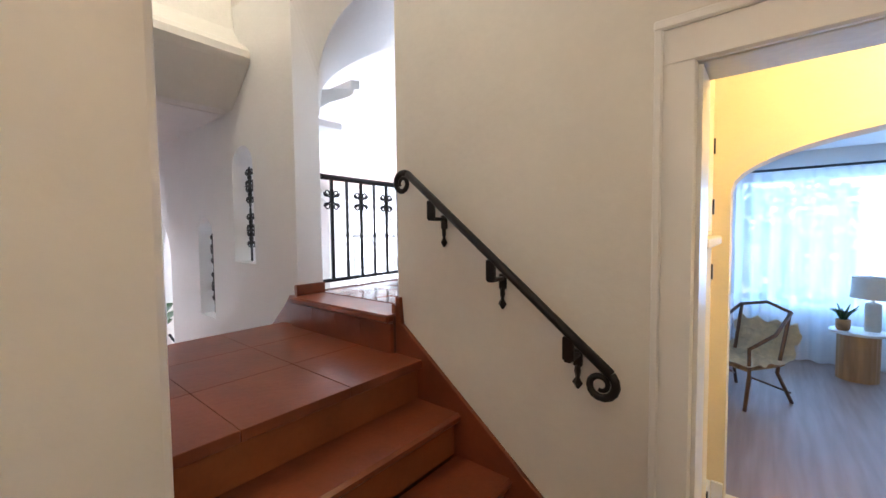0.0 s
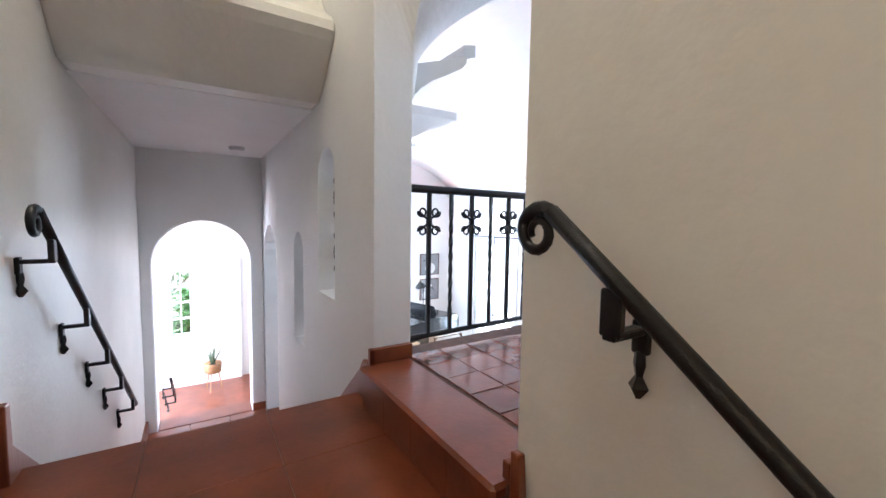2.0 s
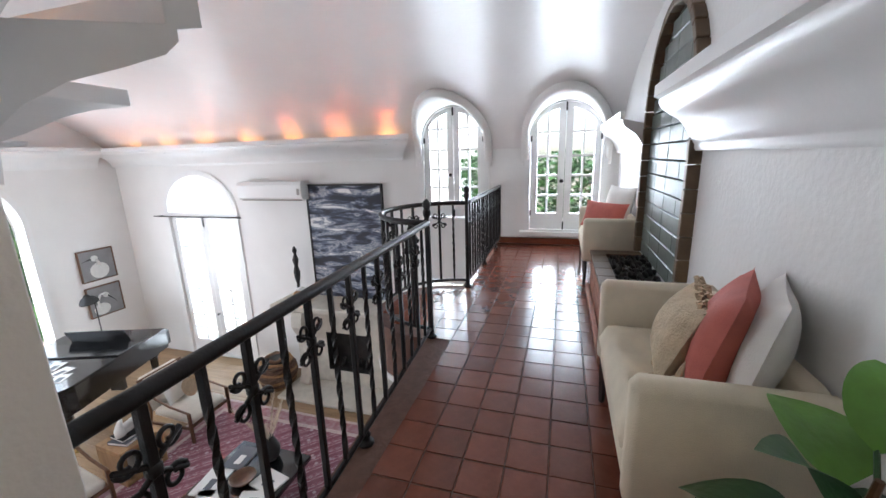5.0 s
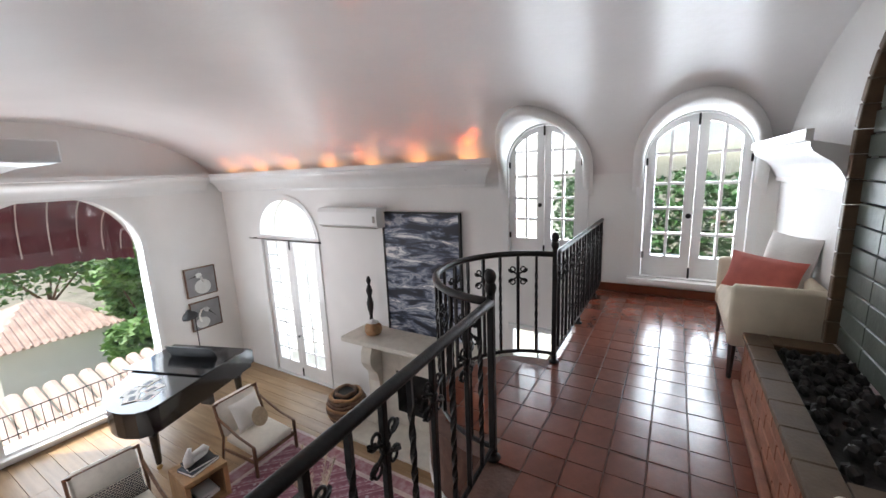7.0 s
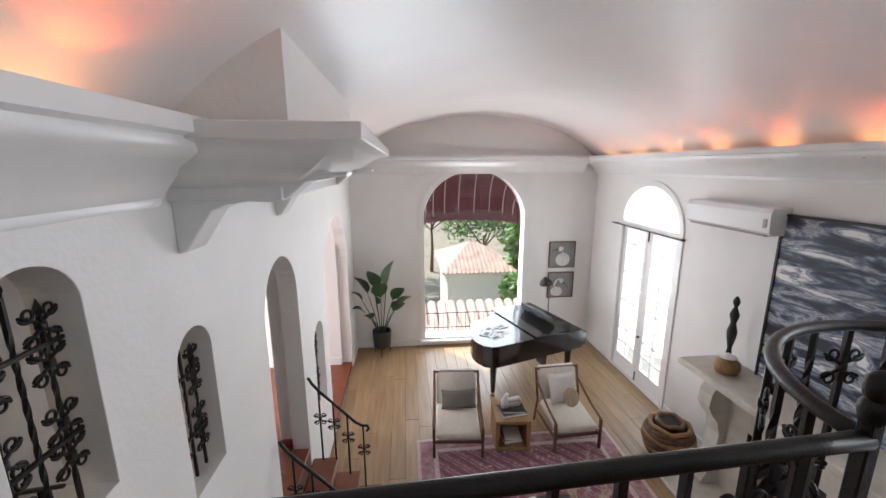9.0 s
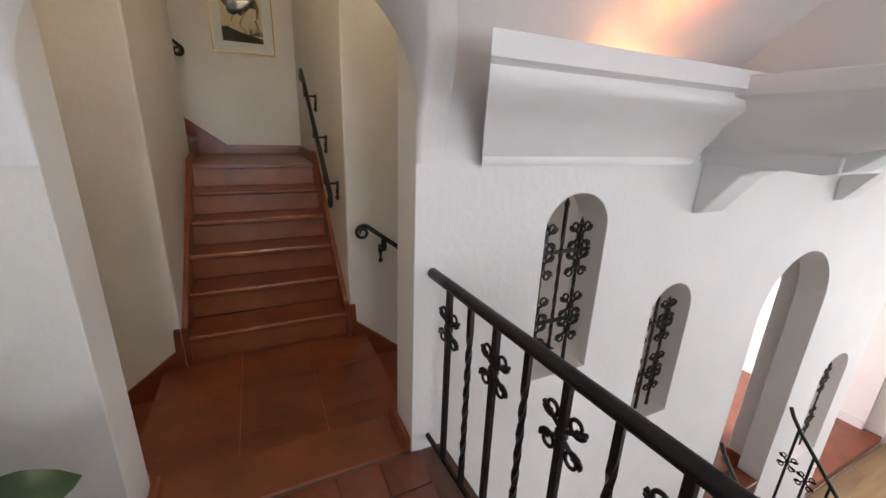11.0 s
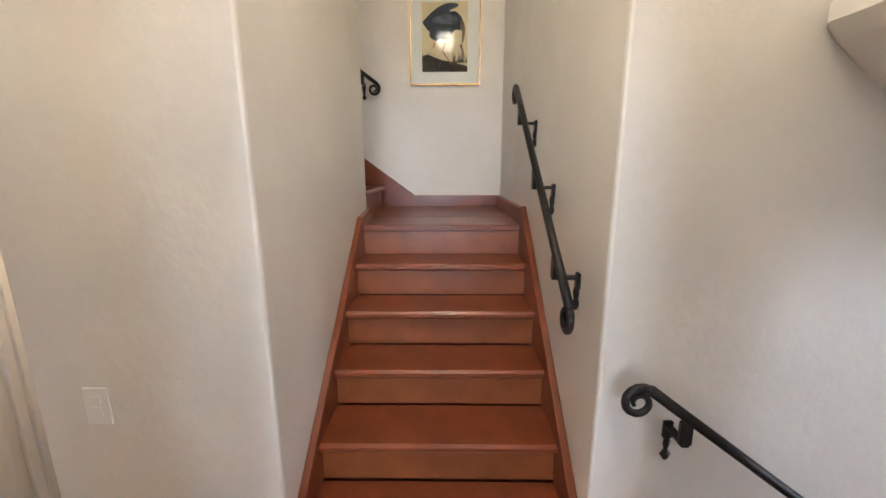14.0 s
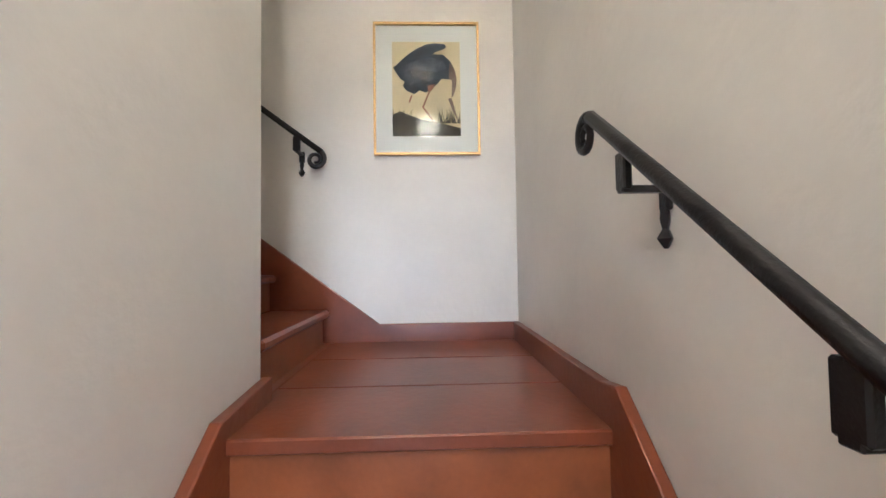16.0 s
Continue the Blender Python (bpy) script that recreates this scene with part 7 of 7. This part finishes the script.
for name, ax, p, q, o in (("baseboard_vestibule", "y", 0.422, 0.439, [(1.53, ZH + 0.003), (2.34, ZH + 0.003), (2.34, ZH + 0.13), (1.53, ZH + 0.13)]),
                          ("baseboard_sitting_arch", "x", 2.334, 2.349, [(0.378, ZH + 0.003), (0.42, ZH + 0.003), (0.42, ZH + 0.13), (0.378, ZH + 0.13)])):
    setting(Geo().prism(ax, p, q, o).ob(name, TRIM), "white painted baseboard", "baseboard")

# ---- entrance ----
d = empty("window_3", (0.565, 7.76, -1.23))
d.scale = (0.93, 1.0, 0.79)
Geo().prism("y", -0.06, 0.02, rect(-0.16, 0.16, -0.01, 1.25), [rect(-0.125 + 0.13 * i, -0.01 + 0.13 * i, 0.03 + 0.305 * j, 0.315 + 0.305 * j) for i in range(2) for j in range(4)]).ob("window_frame", TRIM, d)
p = Geo().box(-0.13, 0.13, -0.012, -0.008, 0.02, 1.23).ob("pane", CLEAR, d)
p.visible_shadow = False
setting(d, "narrow small-paned entrance window", "window")
d = panel_door("door_6", "front door standing open to the daylight", pose(-1.33, 7.09, ZE + 0.002, 0, 0, 60), 0.96, 1.77)
c = setting(empty("trim_front_door", (-1.349, 6.6, ZE)), "dark frame of the front door", "casing")
for y in (-0.56, 0.50):
    Geo().box(0.0, 0.03, y, y + 0.06, 0, 1.86, 0.004).ob("jamb", DARKLEG, c)
Geo().box(0.0, 0.03, -0.56, 0.56, 1.801, 1.86, 0.004).ob("head", DARKLEG, c)

# ---- outdoors ----
LAWN = material("dry_garden_ground", (0.30, 0.27, 0.20), 0.95, vary=0.25, scale=0.6, fine=8, bump=0.3)
setting(Geo().box(-160, 160, -120, 200, -8.1, -8.0).ob("ground", LAWN), "pale garden ground reaching to the hills", "ground")
# Stucco and roof colours are lightened: the washed-out outdoor glare is put into them.
STUCCO = material("cream_stucco", (0.80, 0.79, 0.72), 0.85, vary=0.06, scale=1.5, fine=30, bump=0.2)
ROOFTILE = material("terracotta_roof_tile", (0.56, 0.40, 0.33), 0.8, vary=0.25, scale=2, fine=12, bump=0.3, random=0.3)
terr = setting(Geo().box(XE + 0.29, XE + 3.2, 0.2, 10.5, -2.4, -2.17).ob("terrace_east", STUCCO), "pale terrace outside the garden doors", "terrace")
setting(Geo().box(XE + 0.29, XE + 1.5, 0.2, 4.2, -0.05, 0.08).ob("balcony_outside", STUCCO), "pale balcony outside the upper doors", "terrace")
setting(Geo().box(XE + 3.2, XE + 3.5, 2.35, 16, -2.9, 3.2).ob("neighbour_wall", STUCCO), "sunlit cream boundary wall", "wall")
setting(Geo().box(-4.5, -1.5, 4.5, 10.0, -2.25, ZE - 0.01).ob("porch_floor", STUCCO), "sunlit pale porch outside the front door", "terrace")


def leafy(name, label, at, size, count, mat, leaf, seed, trunk=None, shape="box"):
    rnd = random.Random(seed)
    t = tagged(empty(name, at), label, "tree" if trunk else "hedge")
    if trunk:
        Geo().tube([(0, 0, 0), (0.08, 0.03, trunk * 0.5), (0, 0.05, trunk)], [0.16, 0.12, 0.07], 8).ob("trunk", TEAK, t)
        for i in range(5):
            a = i * 1.26
            Geo().tube([(0, 0.05, trunk * 0.8), (math.cos(a) * size[0] * 0.3, math.sin(a) * size[1] * 0.3, trunk + size[2] * 0.3)], [0.06, 0.02], 6).ob("limb", TEAK, t)
    g = Geo()
    clumps = [(rnd.uniform(-1, 1), rnd.uniform(-1, 1), rnd.uniform(-1, 1), rnd.uniform(0.25, 0.5)) for _ in range(26)]
    for i in range(count):
        if shape == "box":
            p = Vector([rnd.uniform(-0.5, 0.5) * s for s in size])
            p.z += 0.08 * math.sin(p.x * 5) + 0.06 * math.sin(p.y * 7)
        else:
            c = clumps[i % len(clumps)]
            q = Vector((rnd.gauss(0, 1), rnd.gauss(0, 1), rnd.gauss(0, 1))).normalized() * c[3] * rnd.random() ** 0.4
            k = max(1.0, math.sqrt(c[0] ** 2 + c[1] ** 2 + c[2] ** 2) / 0.8)
            p = Vector(((c[0] / k * 0.7 + q.x) * size[0] / 2, (c[1] / k * 0.7 + q.y) * size[1] / 2, (c[2] / k * 0.7 + q.z) * size[2] / 2 + (trunk or 0) + size[2] * 0.3))
        e = Euler((rnd.uniform(-1, 1), rnd.uniform(-1, 1), rnd.uniform(0, 6.28))).to_matrix()
        w = leaf * rnd.uniform(0.6, 1.3)
        vs = [p + e @ Vector(v) for v in ((-w * 0.3, 0, 0), (0, -w * 0.6, 0.1 * w), (w * 0.3, 0, 0), (0, w * 0.6, 0.1 * w))]
        n0 = len(g.v)
        g.v += vs
        g.f.append([n0, n0 + 1, n0 + 2, n0 + 3])
    me = bpy.data.meshes.new("crown")
    me.from_pydata([tuple(q) for q in g.v], [], g.f)
    me.materials.append(mat)
    o = new("crown" if trunk else "foliage", me)
    o.parent = t
    return t


leafy("garden_hedge", "dense green hedge outside the balcony door", (XE + 2.6, 1.3, 0.05), (1.0, 4.2, 1.85), 9000, HEDGE, 0.11, 1)
# Sunshine on the tree crowns is put into this lighter leaf green.
SUNLEAF = material("sunlit_leaf", (0.20, 0.36, 0.10), 0.6, vary=0.35, scale=2, fine=20)
for i, (x, y, z, s, tr, mt) in enumerate(((8.4, 19.0, -8.0, (3.6, 3.4, 4.4), 4.2, SUNLEAF), (1.0, 18.6, -8.0, (3.8, 3.6, 4.2), 3.2, SUNLEAF), (7.8, 28.0, -8.0, (9, 5, 7), 4.4, SUNLEAF), (-1.0, 30.0, -8.0, (10, 6, 7.5), 4.4, SUNLEAF), (13.5, 27.0, -8.0, (8, 6, 7), 4.2, HEDGE), (7.3, 16.4, -8.0, (2.8, 2.4, 2.6), 3.3, SUNLEAF), (4.6, 35.0, -8.0, (14, 6, 8.5), 4.6, SUNLEAF))):
    leafy("garden_tree", ("leafy sunlit tree beyond the window", "dark green tree in the distance")[mt is HEDGE], (x, y, z), s, 3200, mt, 0.30, 40 + i, tr, "crown")
ho = tagged(empty("neighbour_house", (5.45, 18.5, -8.0)), "neighbouring cream house with a red tile hip roof", "house")
Geo().prism("z", 0.0, 4.5, rect(-1.2, 1.6, 0.0, 4.0)).ob("wall", STUCCO, ho)
Geo().put([(-1.5, -0.4, 4.5), (1.9, -0.4, 4.5), (1.9, 4.4, 4.5), (-1.5, 4.4, 4.5), (0.05, 2.0, 5.45), (0.40, 2.0, 5.45)], [(0, 1, 5, 4), (1, 2, 5), (2, 3, 4, 5), (3, 0, 4), (0, 3, 2, 1)]).ob("roof", ROOFTILE, ho)
for i in range(18):
    t = i / 17
    x = -1.44 + 3.28 * t
    k = min(1.0, (x + 1.5) / 1.55, (1.9 - x) / 1.5)
    Geo().tube([(x, -0.4, 4.52), (x, -0.4 + 2.4 * max(0.03, k), 4.52 + 0.95 * max(0.03, k))], 0.05, 6).ob("roof_rib", ROOFTILE, ho)
# scalloped tile coping of the wing below the window
co2 = tagged(empty("tiled_parapet", (3.6, 9.95, -2.78)), "low roof of pale barrel tiles below the window", "roof")
Geo().box(-2.6, 2.6, -1.1, 1.0, -1.9, 0.0).ob("wing", STUCCO, co2)
PALETILE = material("pale_barrel_tile", (0.62, 0.48, 0.42), 0.8, vary=0.15, scale=3, random=0.3)
for i in range(22):
    x = -2.5 + 0.238 * i
    for r in range(3):
        y0 = -1.0 + 0.62 * r
        Geo().tube([(x, y0, 0.10 + 0.16 * r), (x, y0 + 0.66, 0.27 + 0.16 * r)], 0.105, 8).ob("barrel_tile", PALETILE, co2)

# ---- balcony floor tiles ----
TS = 0.140
big = Geo().box(0.0018, TS - 0.0018, 0.0018, TS - 0.0018, -0.0046, 0.0, 0.002).mesh("tile", MEZTILE)
fb = bpy.data.objects["floor_balcony"]
random.seed(2)
for i in range(31):
    for j in range(13):
        x, y = XO + 0.002 + TS * i, YS + 0.003 + TS * j
        bay_row = y + TS > (2.36 if x > 3.1 else 2.30)
        if bay_row:
            far = max(((x + dx - 3.663) ** 2 + (max(0, y + TS - 2.37)) ** 2) for dx in (0, TS))
            if far > 0.46 ** 2:
                continue
        if x + TS > XE:
            continue
        o = new("tile", big)
        o.parent = fb
        o.matrix_basis = pose(x, y, random.uniform(-0.0006, 0.0006), random.uniform(-0.6, 0.6), random.uniform(-0.6, 0.6), 0)

# ---- drawing units to metres ----
done = set()
for o in list(scene.objects):
    if o.type == "CAMERA":
        continue
    b = o.matrix_basis.copy()
    b.translation = b.translation * METRE
    o.matrix_basis = b
    d = o.data
    if d is None or d.name in done:
        continue
    done.add(d.name)
    if o.type in ("MESH", "FONT"):
        d.transform(Matrix.Scale(METRE, 4))
    elif o.type == "LIGHT" and d.type != "SUN":
        d.energy *= METRE ** 2
        if d.type == "AREA":
            d.size, d.size_y = d.size * METRE, d.size_y * METRE
        else:
            d.shadow_soft_size *= METRE
